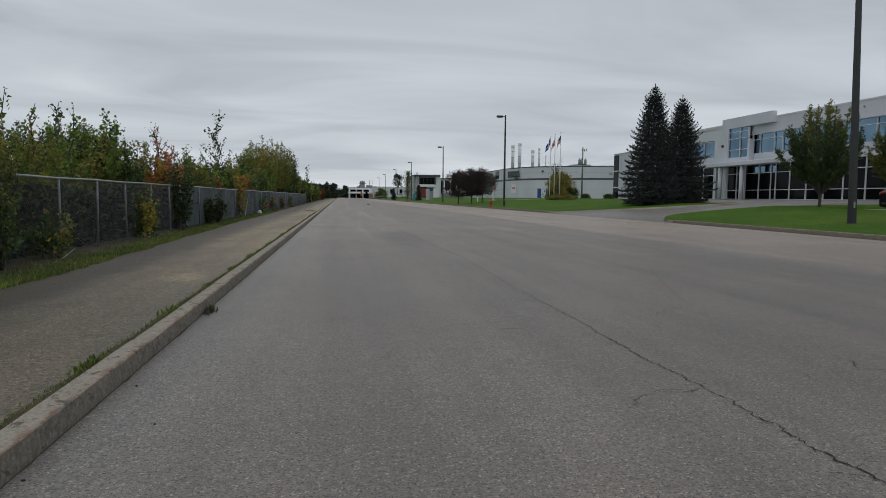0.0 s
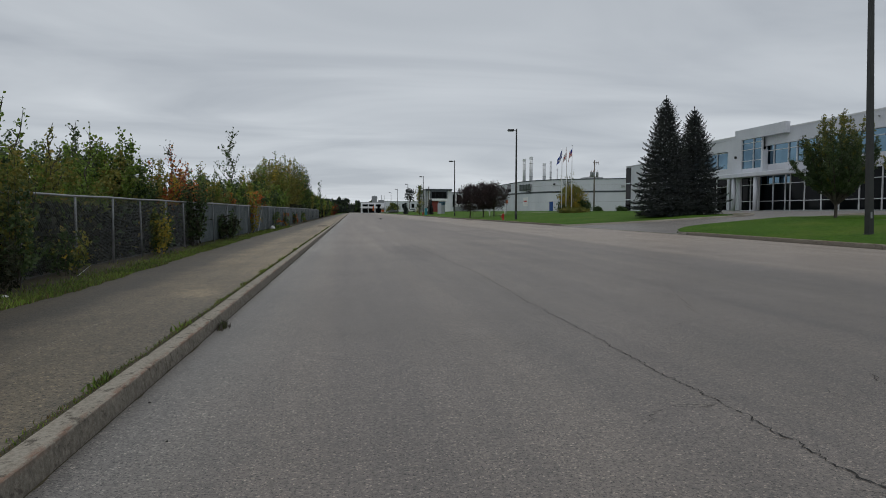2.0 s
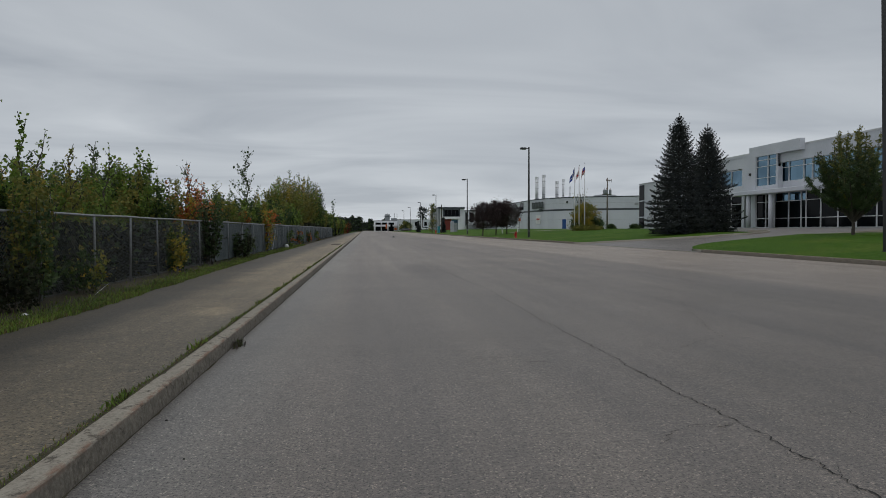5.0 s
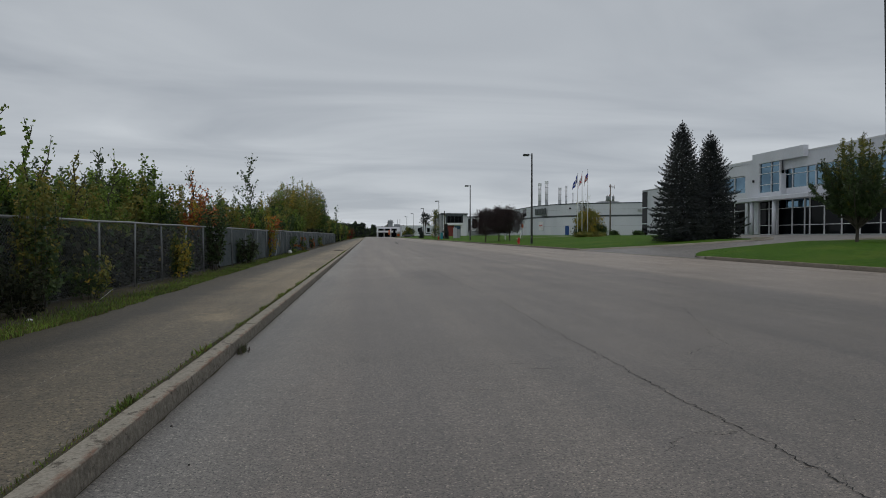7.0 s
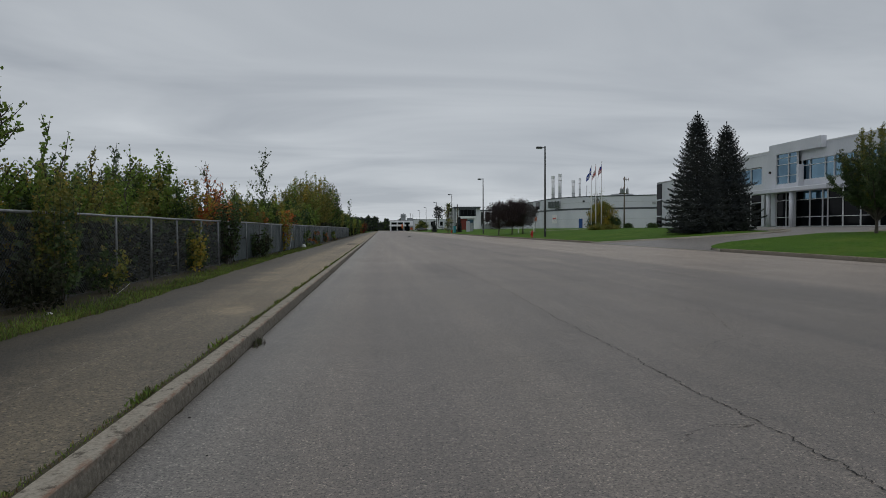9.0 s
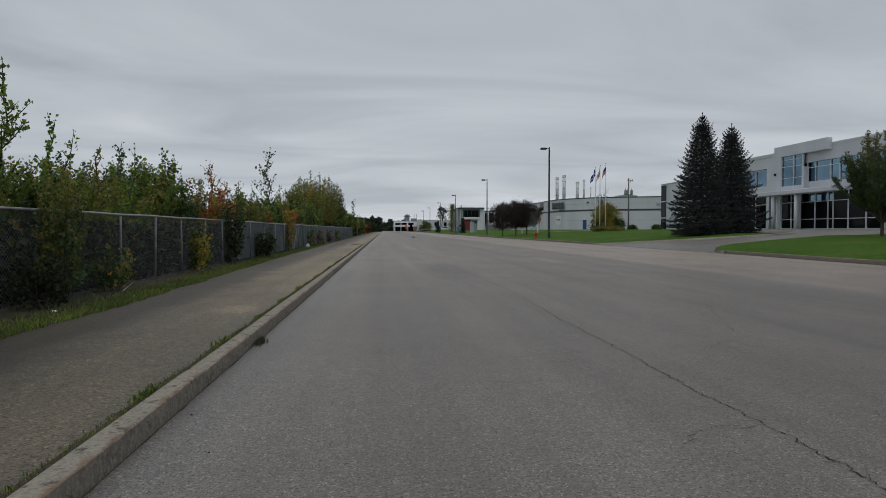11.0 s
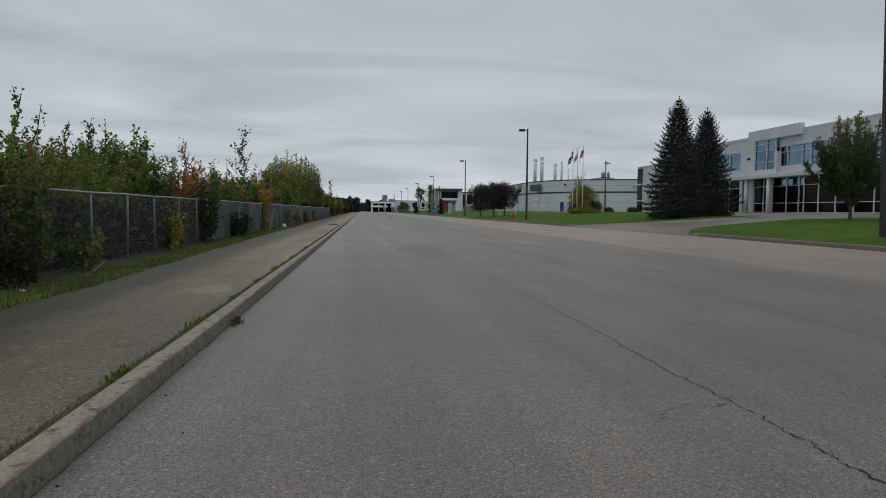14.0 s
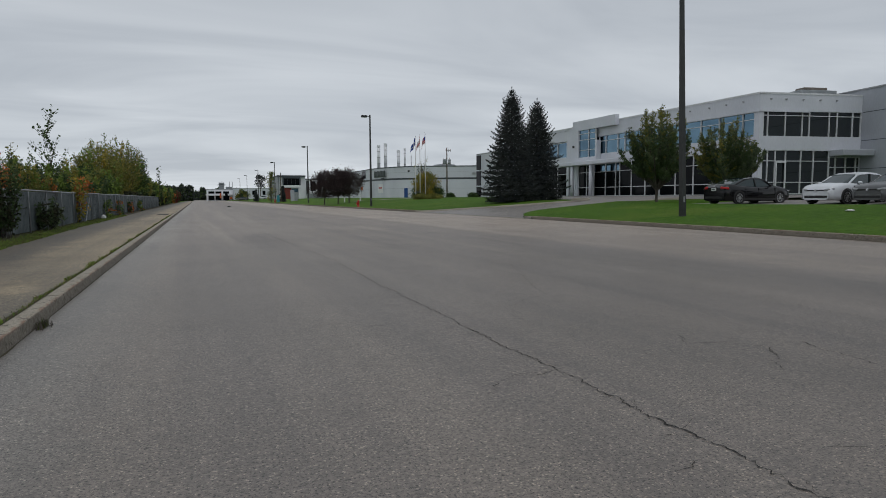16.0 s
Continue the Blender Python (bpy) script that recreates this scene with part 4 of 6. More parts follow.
def make_car(name, label, paint, dims, at, turn, deck, roof):
    """deck: (y, top height, half width) of the lower body, tail to nose; roof: the cabin's (y, height, half width)."""
    L, W, H = dims
    car = thing(name, label, "car", at, turn)
    st = []
    for y, z, w in deck:
        lo = 0.15 if 0.25 < y < L - 0.25 else 0.18
        st.append((y, [(w * 0.80, lo), (w * 0.97, lo + 0.06), (w, lo + 0.22), (w * 0.995, max(lo + 0.3, z - 0.30)), (w * 0.975, max(lo + 0.34, z - 0.13)), (w * 0.90, z - 0.03), (w * 0.72, z), (0.001, z + 0.025)]))
    body = part("body", loft(st), paint, car, "", True)
    for f in list(body.data.polygons)[-2:]:
        f.use_smooth = False
    cs = []
    for y, z, w in roof:
        cs.append((y, [(w + 0.10 * (1 if z > 1.0 else 0.2), min(z - 0.02, 0.86)), (w + 0.02, z - 0.07), (w * 0.86, z - 0.015), (0.001, z)]))
    part("cabin_glass", loft(cs), M_cglass, car, "dark car windows", False)
    top = [(y, z, w) for y, z, w in roof if z > H - 0.16]
    part("roof_panel", loft([(y, [(w + 0.035, z - 0.09), (w + 0.03, z - 0.05), (w * 0.86, z + 0.008), (0.001, z + 0.018)]) for y, z, w in top]), paint, car, "", True)
    for s in (-1, 1):
        for i, j in ((0, 1), (len(roof) - 1, len(roof) - 2)):
            a, b = roof[i], [r for r in roof if r[1] > H - 0.16][0 if i == 0 else -1]
            part("pillar", Geo().tube([(s * (a[2] + 0.07), a[0], 0.86), (s * (b[2] + 0.03), b[0], b[1] - 0.06)], 0.045, 6), paint, car)
        mid = (top[0][0] * 0.45 + top[-1][0] * 0.55)
        part("pillar", Geo().tube([(s * (top[0][2] + 0.115), mid, 0.86), (s * (top[0][2] + 0.03), mid - 0.08, H - 0.09)], 0.035, 6), M_plastic, car)
        mir = part("door_mirror", Geo().box((-0.09, -0.07, -0.06), (0.09, 0.07, 0.07), 0.04, Matrix.Translation((s * (W / 2 + 0.09), roof[-1][0] - 0.52, 0.98))), paint, car)
        part("mirror_arm", Geo().box((-0.08, -0.03, -0.09), (0.05, 0.03, -0.05), 0, Matrix.Translation((s * (W / 2 - 0.0), roof[-1][0] - 0.52, 0.98))), M_plastic, mir)
        part("sill", Geo().box((s * W / 2 - 0.02, 1.0, 0.20), (s * W / 2 + 0.012, L - 1.15, 0.30), 0.01), M_plastic, car)
        for y in (mid + 0.25, mid - 0.75):
            part("door_handle", Geo().box((s * W / 2 - 0.03, y - 0.22, 0.78), (s * W / 2 + 0.015, y, 0.815), 0.01), paint, car)
        for y in (top[-1][0] + 0.55, mid, top[0][0] - 0.15):
            part("door_gap", Geo().box((s * W / 2 - 0.06, y - 0.008, 0.32), (s * W / 2 + 0.003, y + 0.008, 0.84)), M_plastic, car)
        for y in (0.86, L - 0.93):
            wheel = part("wheel", Geo().lathe([(0.225, -0.10), (0.30, -0.11), (0.322, -0.07), (0.322, 0.07), (0.30, 0.11), (0.225, 0.10)], 28, Matrix.Translation((s * (W / 2 - 0.105), y, 0.322)) @ pose(0, 0, 0, 0, 90, 0)), M_tyre, car, "", True)
            ca = Matrix.Translation((s * (W / 2 - 0.002), y, 0.335)) @ pose(0, 0, 0, 0, 90 * s, 0)
            ringv = [ca @ Vector((r * math.cos(2 * math.pi * k / 28), r * math.sin(2 * math.pi * k / 28), zz)) for r, zz in ((0.318, 0.004), (0.372, 0.006), (0.385, -0.03)) for k in range(28)]
            part("arch", Geo().add(ringv, [(j * 28 + k, j * 28 + (k + 1) % 28, j * 28 + (k + 1) % 28 + 28, j * 28 + k + 28) for j in range(2) for k in range(28)]), M_plastic, car)
            rim = Geo()
            hub = Matrix.Translation((s * (W / 2 - 0.002), y, 0.322)) @ pose(0, 0, 0, 0, 90 * s, 0)
            for k in range(10):
                rim.box((0.03, -0.010, 0.0), (0.222, 0.010, 0.018), 0.004, hub @ pose(0, 0, 0, 0, 0, 36 * k))
            rim.lathe([(0.065, 0), (0.06, 0.025)], 14, hub)
            n = 28
            ring = [hub @ Vector((r * math.cos(2 * math.pi * k / n), r * math.sin(2 * math.pi * k / n), 0.012)) for r in (0.205, 0.228) for k in range(n)]
            rim.add(ring, [(k, (k + 1) % n, (k + 1) % n + n, k + n) for k in range(n)])
            part("rim", rim, M_rim, wheel, "spoked alloy rim")
        dw = deck[-1][2]
        part("headlight", Geo().box((-0.20, -0.22, -0.055), (0.24, 0.04, 0.05), 0.035, Matrix.Translation((s * 0.63, L - 0.075, 0.665)) @ pose(0, 0, 0, 0, -s * 8, -s * 36)), M_head, car, "clear headlight")
        part("tail_light", Geo().box((-0.22, -0.06, -0.07), (0.22, 0.2, 0.07), 0.04, Matrix.Translation((s * 0.66, 0.07, 0.83)) @ pose(0, 0, 0, 0, s * 8, s * 32)), M_tail, car, "red tail light")
        part("fog_light", Geo().box((s * (dw - 0.14) - 0.10, L - 0.20, 0.345), (s * (dw - 0.14) + 0.10, L - 0.075, 0.40), 0.015), M_head, car)
    nz = 0.745
    part("grille", Geo().box((-0.50, L - 0.20, nz - 0.155), (0.50, L + 0.008, nz - 0.085), 0.012), M_plastic, car, "black grille")
    part("badge", Geo().lathe([(0.055, 0), (0.05, 0.03)], 18, Matrix.Translation((0, L + 0.008, nz - 0.12)) @ pose(0, 0, 0, -90, 0, 0)), M_chrome, car)
    part("lower_grille", Geo().box((-0.58, L - 0.14, 0.25), (0.58, L + 0.008, 0.385), 0.02), M_plastic, car)
    part("bumper_trim", Geo().box((-0.60, L - 0.14, 0.392), (0.60, L + 0.012, 0.406), 0.003), M_chrome, car)
    part("rear_bumper", Geo().box((-0.62, -0.015, 0.26), (0.62, 0.12, 0.42), 0.04), M_plastic, car)
    pl = part("number_plate", Geo().box((-0.155, -0.03, 0.70), (0.155, 0.02, 0.86), 0.005), M_plate, car, "pale blank plate")
    part("writing_bar", Geo().box((-0.12, -0.036, 0.75), (0.12, -0.029, 0.81)), M_signd, pl)
    part("rear_badge", Geo().box((-0.08, -0.02, 0.92), (0.08, 0.03, 0.985), 0.02), M_chrome, car)
    return car


sedan_deck = [(0.0, 0.86, 0.70), (0.12, 1.00, 0.82), (0.40, 1.06, 0.87), (1.0, 0.98, 0.895), (1.8, 0.92, 0.90), (2.8, 0.92, 0.90), (3.35, 0.98, 0.89), (3.9, 0.92, 0.87), (4.3, 0.84, 0.83), (4.52, 0.76, 0.76), (4.61, 0.68, 0.68), (4.64, 0.58, 0.60)]
sedan_roof = [(0.38, 1.00, 0.60), (0.95, 1.20, 0.58), (1.45, 1.355, 0.57), (1.95, 1.405, 0.565), (2.45, 1.40, 0.565), (2.80, 1.32, 0.58), (3.45, 0.97, 0.66)]
hatch_deck = [(0.0, 0.86, 0.72), (0.08, 1.00, 0.84), (0.5, 0.98, 0.89), (1.2, 0.95, 0.895), (2.2, 0.94, 0.895), (2.9, 0.97, 0.89), (3.4, 0.97, 0.875), (3.82, 0.91, 0.855), (4.06, 0.84, 0.81), (4.19, 0.76, 0.75), (4.26, 0.62, 0.64)]
hatch_roof = [(0.10, 1.02, 0.62), (0.42, 1.36, 0.585), (0.8, 1.455, 0.575), (1.5, 1.485, 0.57), (2.0, 1.46, 0.575), (2.35, 1.38, 0.585), (3.15, 1.00, 0.66)]


def lot_z(x, y):
    return lawn_z(x, y) - 0.13


make_car("parked_sedan", "black four-door sedan parked tail to the lawn", M_cblack, (4.64, 1.80, 1.405), (25.6, 25.1, lot_z(27.4, 25)), -91, sedan_deck, sedan_roof)
hatch = make_car("parked_hatchback", "white five-door hatchback parked nose to the lawn", M_cwhite, (4.26, 1.79, 1.485), (31.3, 20.46, lot_z(28.8, 20.5)), 91, hatch_deck, hatch_roof)
grey_sedan = make_car("parked_sedan", "grey four-door sedan with a worn bonnet parked nose to the lawn", M_cgrey, (4.64, 1.76, 1.42), (31.45, 17.75, lot_z(28.8, 18)), 89, sedan_deck, sedan_roof)

# two more cars far down the road, outside the end building
tagged(copy_thing(grey_sedan, pose(21.3, 290.0, lawn_z(21.3, 290) - 0.02, 0, 0, 80)), "dark grey sedan parked on the far forecourt")
tagged(copy_thing(hatch, pose(27.2, 262.0, lawn_z(27.2, 262) - 0.02, 0, 0, 85)), "white hatchback parked on the far forecourt")


# ---------------------------------------------------------------- street lamps
def make_lamp(x, y, z, height):
    lamp = thing("street_lamp", "tall dark square-section street lamp with a boxy head over the road", "street lamp", (x, y, z), group="street lamps")
    part("pole", Geo().add(*(lambda r: ([(sx * w, sy * w, h) for h, w in ((0.0, 0.105), (height, 0.065)) for sx, sy in ((-1, -1), (1, -1), (1, 1), (-1, 1))],
                                        [(0, 1, 5, 4), (1, 2, 6, 5), (2, 3, 7, 6), (3, 0, 4, 7), (4, 5, 6, 7)]))(0)), M_pole, lamp)
    part("base_plate", Geo().box((-0.14, -0.14, 0.0), (0.14, 0.14, 0.04), 0.01), M_pole, lamp)
    part("hand_hole", Geo().box((-0.04, -0.115, 0.62), (0.04, -0.095, 0.86), 0.008), M_galv, lamp, "grey access cover")
    part("arm", Geo().box((-0.34, -0.03, height - 0.20), (-0.05, 0.03, height - 0.13)), M_pole, lamp)
    head = part("head", Geo().box((-1.0, -0.20, height - 0.27), (-0.30, 0.20, height - 0.06), 0.05), M_pole, lamp)
    part("lens", Geo().box((-0.95, -0.17, height - 0.30), (-0.36, 0.17, height - 0.268), 0.01), M_lamp, head, "pale lens")
    return lamp


LEAN = {20.5: (0.5, -2.6)}
for x, y in ((19.22, 20.5), (18.35, 67.6), (18.6, 111.0), (18.7, 161.5), (18.75, 207), (18.8, 255), (18.8, 297)):
    lamp = make_lamp(x, y, lawn_z(x, y) - 0.02, 10.42 - lawn_z(x, y))
    if y in LEAN:
        lamp.matrix_world = pose(x, y, lawn_z(x, y) - 0.02, LEAN[y][0], LEAN[y][1], 0)


def make_hydrant(x, y):
    z = lawn_z(x, y)
    h = thing("fire_hydrant", "red cast-iron fire hydrant standing on the lawn", "fire hydrant", (x, y, z - 0.02), group="hydrants")
    part("barrel", Geo().lathe([(0.17, 0), (0.17, 0.06), (0.115, 0.08), (0.115, 0.52), (0.15, 0.54), (0.15, 0.58), (0.12, 0.60)], 18), M_redp, h, "", True)
    part("bonnet", Geo().lathe([(0.125, 0.60), (0.11, 0.68), (0.07, 0.74), (0.03, 0.76), (0.03, 0.82)], 18), M_redp, h, "", True)
    for a in (0, 180):
        part("nozzle", Geo().lathe([(0.06, 0.08), (0.06, 0.17), (0.075, 0.17), (0.075, 0.22)], 12, pose(0, 0, 0.44, 90, 0, a)), M_redp, h)
    part("pumper_nozzle", Geo().lathe([(0.08, 0.08), (0.08, 0.19), (0.095, 0.19), (0.095, 0.24)], 12, pose(0, 0, 0.36, 90, 0, -90)), M_redp, h)


make_hydrant(17.35, 69.5)
make_hydrant(17.3, 150.0)

# ---------------------------------------------------------------- flags, utility pole, marker posts
FLAG_Z = lawn_z(29, 82)


def make_flag(x, top, mats, droop, seed):
    fp = thing("flagpole", "white flagpole with a flag blowing in the wind", "flagpole", (x, 82.6, FLAG_Z - 0.02), group="flagpoles")
    h = top - FLAG_Z
    part("pole", Geo().tube([(0, 0, 0), (0, 0, h * 0.5), (0, 0, h)], [0.075, 0.06, 0.035], 10), M_banner, fp, "", True)
    part("finial", Geo().lathe([(0.02, h), (0.07, h + 0.05), (0.02, h + 0.12)], 10), M_chrome, fp)
    rows = []
    for i in range(15):
        u = i / 14
        r = []
        for j in range(9):
            v = j / 8
            r.append((-1.5 * u * math.cos(droop) * (0.85 + 0.15 * v), 0.16 * math.sin(u * 7 + seed + v), h - 0.12 - 1.05 * v * (1 - 0.15 * u) - 1.5 * u * math.sin(droop) + 0.07 * math.sin(u * 9 + seed)))
        rows.append(r)
    g = Geo().grid(rows)
    idx = []
    for i in range(14):
        for j in range(8):
            idx.append(mats(i / 14, j / 8))
    part("flag", g, [M_whitef, M_redf, M_bluef], fp, "cloth flag", True, idx)


make_flag(28.95, 9.75, lambda u, v: 0 if (0.4 < u < 0.55 or 0.4 < v < 0.55) else 2, 1.05, 0.3)
make_flag(29.6, 10.0, lambda u, v: 1 if (u < 0.27 or u > 0.73 or (0.4 < u < 0.6 and 0.25 < v < 0.7)) else 0, 1.2, 1.7)
make_flag(30.4, 10.3, lambda u, v: 2 if (u < 0.42 and v < 0.5) else (1 if int(v * 8) % 2 == 0 else 0), 1.15, 3.1)

up = thing("utility_pole", "weathered wooden utility pole with grey transformers", "utility pole", (45.6, 111.8, 1.05))
part("pole", Geo().tube([(0, 0, -0.05), (0, 0, 5), (0, 0, 9.8)], [0.16, 0.14, 0.10], 10), M_wood, up, "", True)
part("crossarm", Geo().box((-0.25, -0.08, 9.25), (0.85, 0.06, 9.36)), M_wood, up)
part("crossarm", Geo().box((-1.1, -0.3, 6.55), (0.7, -0.2, 6.7)), M_wood, up)
for dx in (-0.75, -0.32, 0.42):
    t = part("transformer", Geo().lathe([(0.22, 5.95), (0.24, 6.0), (0.24, 6.75), (0.2, 6.85)], 14, Matrix.Translation((dx, -0.35, 0.7))), M_duct, up, "grey drum transformer", True)
    part("insulator", Geo().lathe([(0.04, 6.75), (0.05, 6.85), (0.02, 7.05)], 8, Matrix.Translation((dx, -0.35, 0.8))), M_brick, t)
for k, dx in enumerate((-0.15, 0.3, 0.75)):
    part("insulator", Geo().lathe([(0.05, 9.35), (0.06, 9.45), (0.02, 9.6)], 8, Matrix.Translation((dx, 0, 0))), M_brick, up)
    part("cut_out", Geo().box((dx - 0.03, -0.15, 8.95), (dx + 0.03, -0.08, 9.25), 0, pose(0, 0, 0, 0, 0, 0)), M_duct, up)

sgn = thing("warning_sign", "small orange sign on a thin post", "sign", (27.6, 108.0, lawn_z(27.6, 108)))
part("post", Geo().tube([(0, 0, -0.02), (0, 0, 2.3)], 0.04, 8), M_galv, sgn)
part("panel", Geo().box((-0.2, -0.07, 1.7), (0.2, -0.04, 2.3), 0.01), M_orangep, sgn)

pyl = thing("sign_pylon", "grey concrete sign pylon on the lawn", "sign", (21.4, 149.0, lawn_z(21.4, 149) - 0.05))
part("slab", Geo().box((-0.6, -0.3, 0), (0.25, 0.3, 2.6), 0.04), M_wing, pyl)
part("panel", Geo().box((0.25, -0.2, 0), (1.1, 0.2, 2.2), 0.03), M_duct, pyl)
tb = thing("utility_cabinet", "teal painted utility cabinet", "cabinet", (18.1, 150.5, lawn_z(18.1, 150) - 0.02))
part("body", Geo().box((-0.3, -0.3, 0), (0.3, 0.3, 1.6), 0.04), M_teal, tb)
part("lid", Geo().box((-0.34, -0.34, 1.6), (0.34, 0.34, 1.68), 0.03), M_teal, tb)
dp = thing("wooden_post", "tall dark wooden post", "post", (18.7, 149.8, lawn_z(18.7, 149) - 0.02))
part("pole", Geo().tube([(0, 0, 0), (0, 0, 6.9)], [0.14, 0.10], 8), M_bark, dp)
for x, y in ((21.5, 95.0), (24.5, 97.0)):
    bp = thing("bollard", "low white marker post on the lawn", "post", (x, y, lawn_z(x, y) - 0.02), group="marker posts")
    part("post", Geo().lathe([(0.07, 0), (0.07, 1.05), (0.05, 1.12)], 10), M_banner, bp)
walkway = setting("walkway", Geo().grid([[(x, 92.5, lawn_z(x, 92.5) + 0.03), (x + 2, 95.5, lawn_z(x + 2, 95.5) + 0.03)] for x in (22, 25, 28, 31, 34, 38)]), M_kerb2, "pale concrete walkway across the lawn")


# ---------------------------------------------------------------- plants
def leaf_cloud(pts, size, rng, tall=1.5, droop=0.0, flat=0.0):
    """One small folded leaf of two triangles at each point."""
    n = len(pts)
    pts = np.asarray(pts, dtype=float)
    a = rng.normal(size=(n, 3))
    a[:, 2] -= droop
    a /= np.linalg.norm(a, axis=1)[:, None]
    c = rng.normal(size=(n, 3))
    c[:, 2] += flat
    b = np.cross(a, c)
    b /= np.linalg.norm(b, axis=1)[:, None] + 1e-9
    k = np.cross(a, b)
    s = size * rng.uniform(0.6, 1.35, size=(n, 1))
    fold = s * 0.22
    v = np.empty((n, 4, 3))
    v[:, 0] = pts - a * s * tall * 0.5
    v[:, 1] = pts + b * s * 0.5 + k * fold
    v[:, 2] = pts + a * s * tall * 0.5
    v[:, 3] = pts - b * s * 0.5 + k * fold
    f = np.arange(4 * n).reshape(n, 4)
    return v.reshape(-1, 3), f


def crown_points(rng, h, r, n_clump, per, clump_r, lo=0.12, shape="oval", lean=(0, 0)):
    """Clump centres inside an uneven crown, and leaf points round them."""
    cs = []
    tries = 0
    while len(cs) < n_clump and tries < n_clump * 60:
        tries += 1
        s = rng.uniform(lo, 1.0)
        if shape == "oval":
            q = math.sin(math.pi * min(1, max(0, (s - lo) / (1 - lo) * 0.86 + 0.10))) ** 0.65
        elif shape == "spire":
            q = (1 - (s - lo) / (1 - lo)) ** 0.8 * 0.9 + 0.1
        elif shape == "vase":
            q = 0.35 + 0.65 * math.sin(math.pi * min(1, 0.15 + (s - lo) / (1 - lo) * 0.78)) ** 0.8
        elif shape == "wild":
            w = (s - lo) / (1 - lo)
            q = math.sin(math.pi * (0.16 + 0.78 * w)) ** 0.8 * (1.05 - 0.55 * w * w)
        elif shape == "cone":
            q = (1 - (s - lo) / (1 - lo)) * 0.95 + 0.05
        else:
            q = 0.75 + 0.25 * math.sin(math.pi * s)
        a = rng.uniform(0, 2 * math.pi)
        d = math.sqrt(rng.uniform(0.05, 1.0)) * q * r
        d *= 0.8 + 0.4 * (noise.noise((a * 1.3, s * 3.0, h)) + 0.3)
        cs.append((math.cos(a) * d + lean[0] * s, math.sin(a) * d + lean[1] * s, s * h))
    cs = np.array(cs)
    k = rng.poisson(per, size=len(cs)).clip(1)
    idx = np.repeat(np.arange(len(cs)), k)
    pts = cs[idx] + rng.normal(size=(len(idx), 3)) * clump_r * np.array([1, 1, 0.8])
    pts[:, 2] = np.maximum(pts[:, 2], 0.04)
    return cs, pts, idx


def make_plant(name, label, category, at, h, r, mats, n_clump=60, per=40, size=0.07, clump_r=0.16, lo=0.12, shape="oval", trunk=0.05, bark=None, stems=1, seed=1, tall=1.5, lean=(0, 0), group="", weights=None, droop=0.2, clip=None, shoots=0):
    rng = np.random.default_rng(seed)
    ob = thing(name, label, category, at, 0, group)
    cs, pts, idx = crown_points(rng, h, r, n_clump, per, clump_r, lo, shape, lean)
    if shoots:
        more, mi, rods = [], [], []
        for k in range(shoots):
            a, d = rng.uniform(0, 6.28), r * math.sqrt(rng.uniform(0, 0.7))
            p0 = np.array([math.cos(a) * d, math.sin(a) * d, h * 0.5])
            top = np.array([math.cos(a) * d * 1.25 + rng.normal() * 0.08, math.sin(a) * d * 1.25 + rng.normal() * 0.08, h * rng.uniform(0.88, 1.13) * (1 - 0.22 * d / r)])
            m = max(4, int((top[2] - p0[2]) / (size * 0.42)))
            t = rng.uniform(0, 1, m)[:, None]
            more.append(p0 + (top - p0) * t + rng.normal(size=(m, 3)) * size * (1.5 - 1.0 * t))
            mi.append(np.full(m, k % len(cs)))
            rods.append((p0, top))
        pts, idx = np.concatenate([pts] + more), np.concatenate([idx] + mi)
    if clip is not None:
        ok = (pts[:, 0] + at[0] < clip) | ((pts[:, 2] > 1.45) & (pts[:, 0] + at[0] < clip + 0.25))
        pts, idx = pts[ok], idx[ok]
    v, f = leaf_cloud(pts, size, rng, tall, droop)
    mats = mats if isinstance(mats, list) else [mats]
    w = np.array(weights if weights else [1.0] * len(mats))
    pick = rng.choice(len(mats), size=len(cs), p=w / w.sum())
    part("crown", (v.tolist(), f.tolist()), mats, ob, "", False, pick[idx].tolist())
    g = Geo()
    roots = []
    for s in range(stems):
        a = 2 * math.pi * s / stems + seed
        sp = 0.0 if stems == 1 else r * 0.12
        top = (math.cos(a) * sp * 2.2 + lean[0] * 0.9, math.sin(a) * sp * 2.2 + lean[1] * 0.9, h * 0.90)
        ax = [Vector((math.cos(a) * sp * 0.4, math.sin(a) * sp * 0.4, -0.05))]
        for k in range(1, 5):
            t = k / 4
            ax.append(Vector((top[0] * t + 0.03 * h * rng.normal() * 0.5, top[1] * t + 0.03 * h * rng.normal() * 0.5, top[2] * t)))
        g.tube(ax, [trunk * (1 - 0.82 * k / 4) for k in range(5)], 6)
        roots.append(ax)
    for i in range(0, len(cs), max(1, len(cs) // 45)):
        c = Vector(cs[i])
        if clip is not None and c.x + at[0] > clip - 0.1:
            continue
        ax = roots[i % stems]
        t = min(0.88, max(0.06, c.z / h * 0.72)) * 4
        k = int(t)
        o = ax[k].lerp(ax[min(k + 1, 4)], t - k)
        m = o.lerp(c, 0.5) + Vector((0, 0, 0.04 * h))
        g.tube([o, m, c], [trunk * 0.32, trunk * 0.2, trunk * 0.06], 4, False)
    if shoots:
        for p0, top in rods:
            if clip is None or top[0] + at[0] < clip:
                g.tube([p0, (p0 + top) / 2, top], [0.012, 0.008, 0.003], 4, False)
    part("trunk", g, bark or M_bark, ob)
    return ob


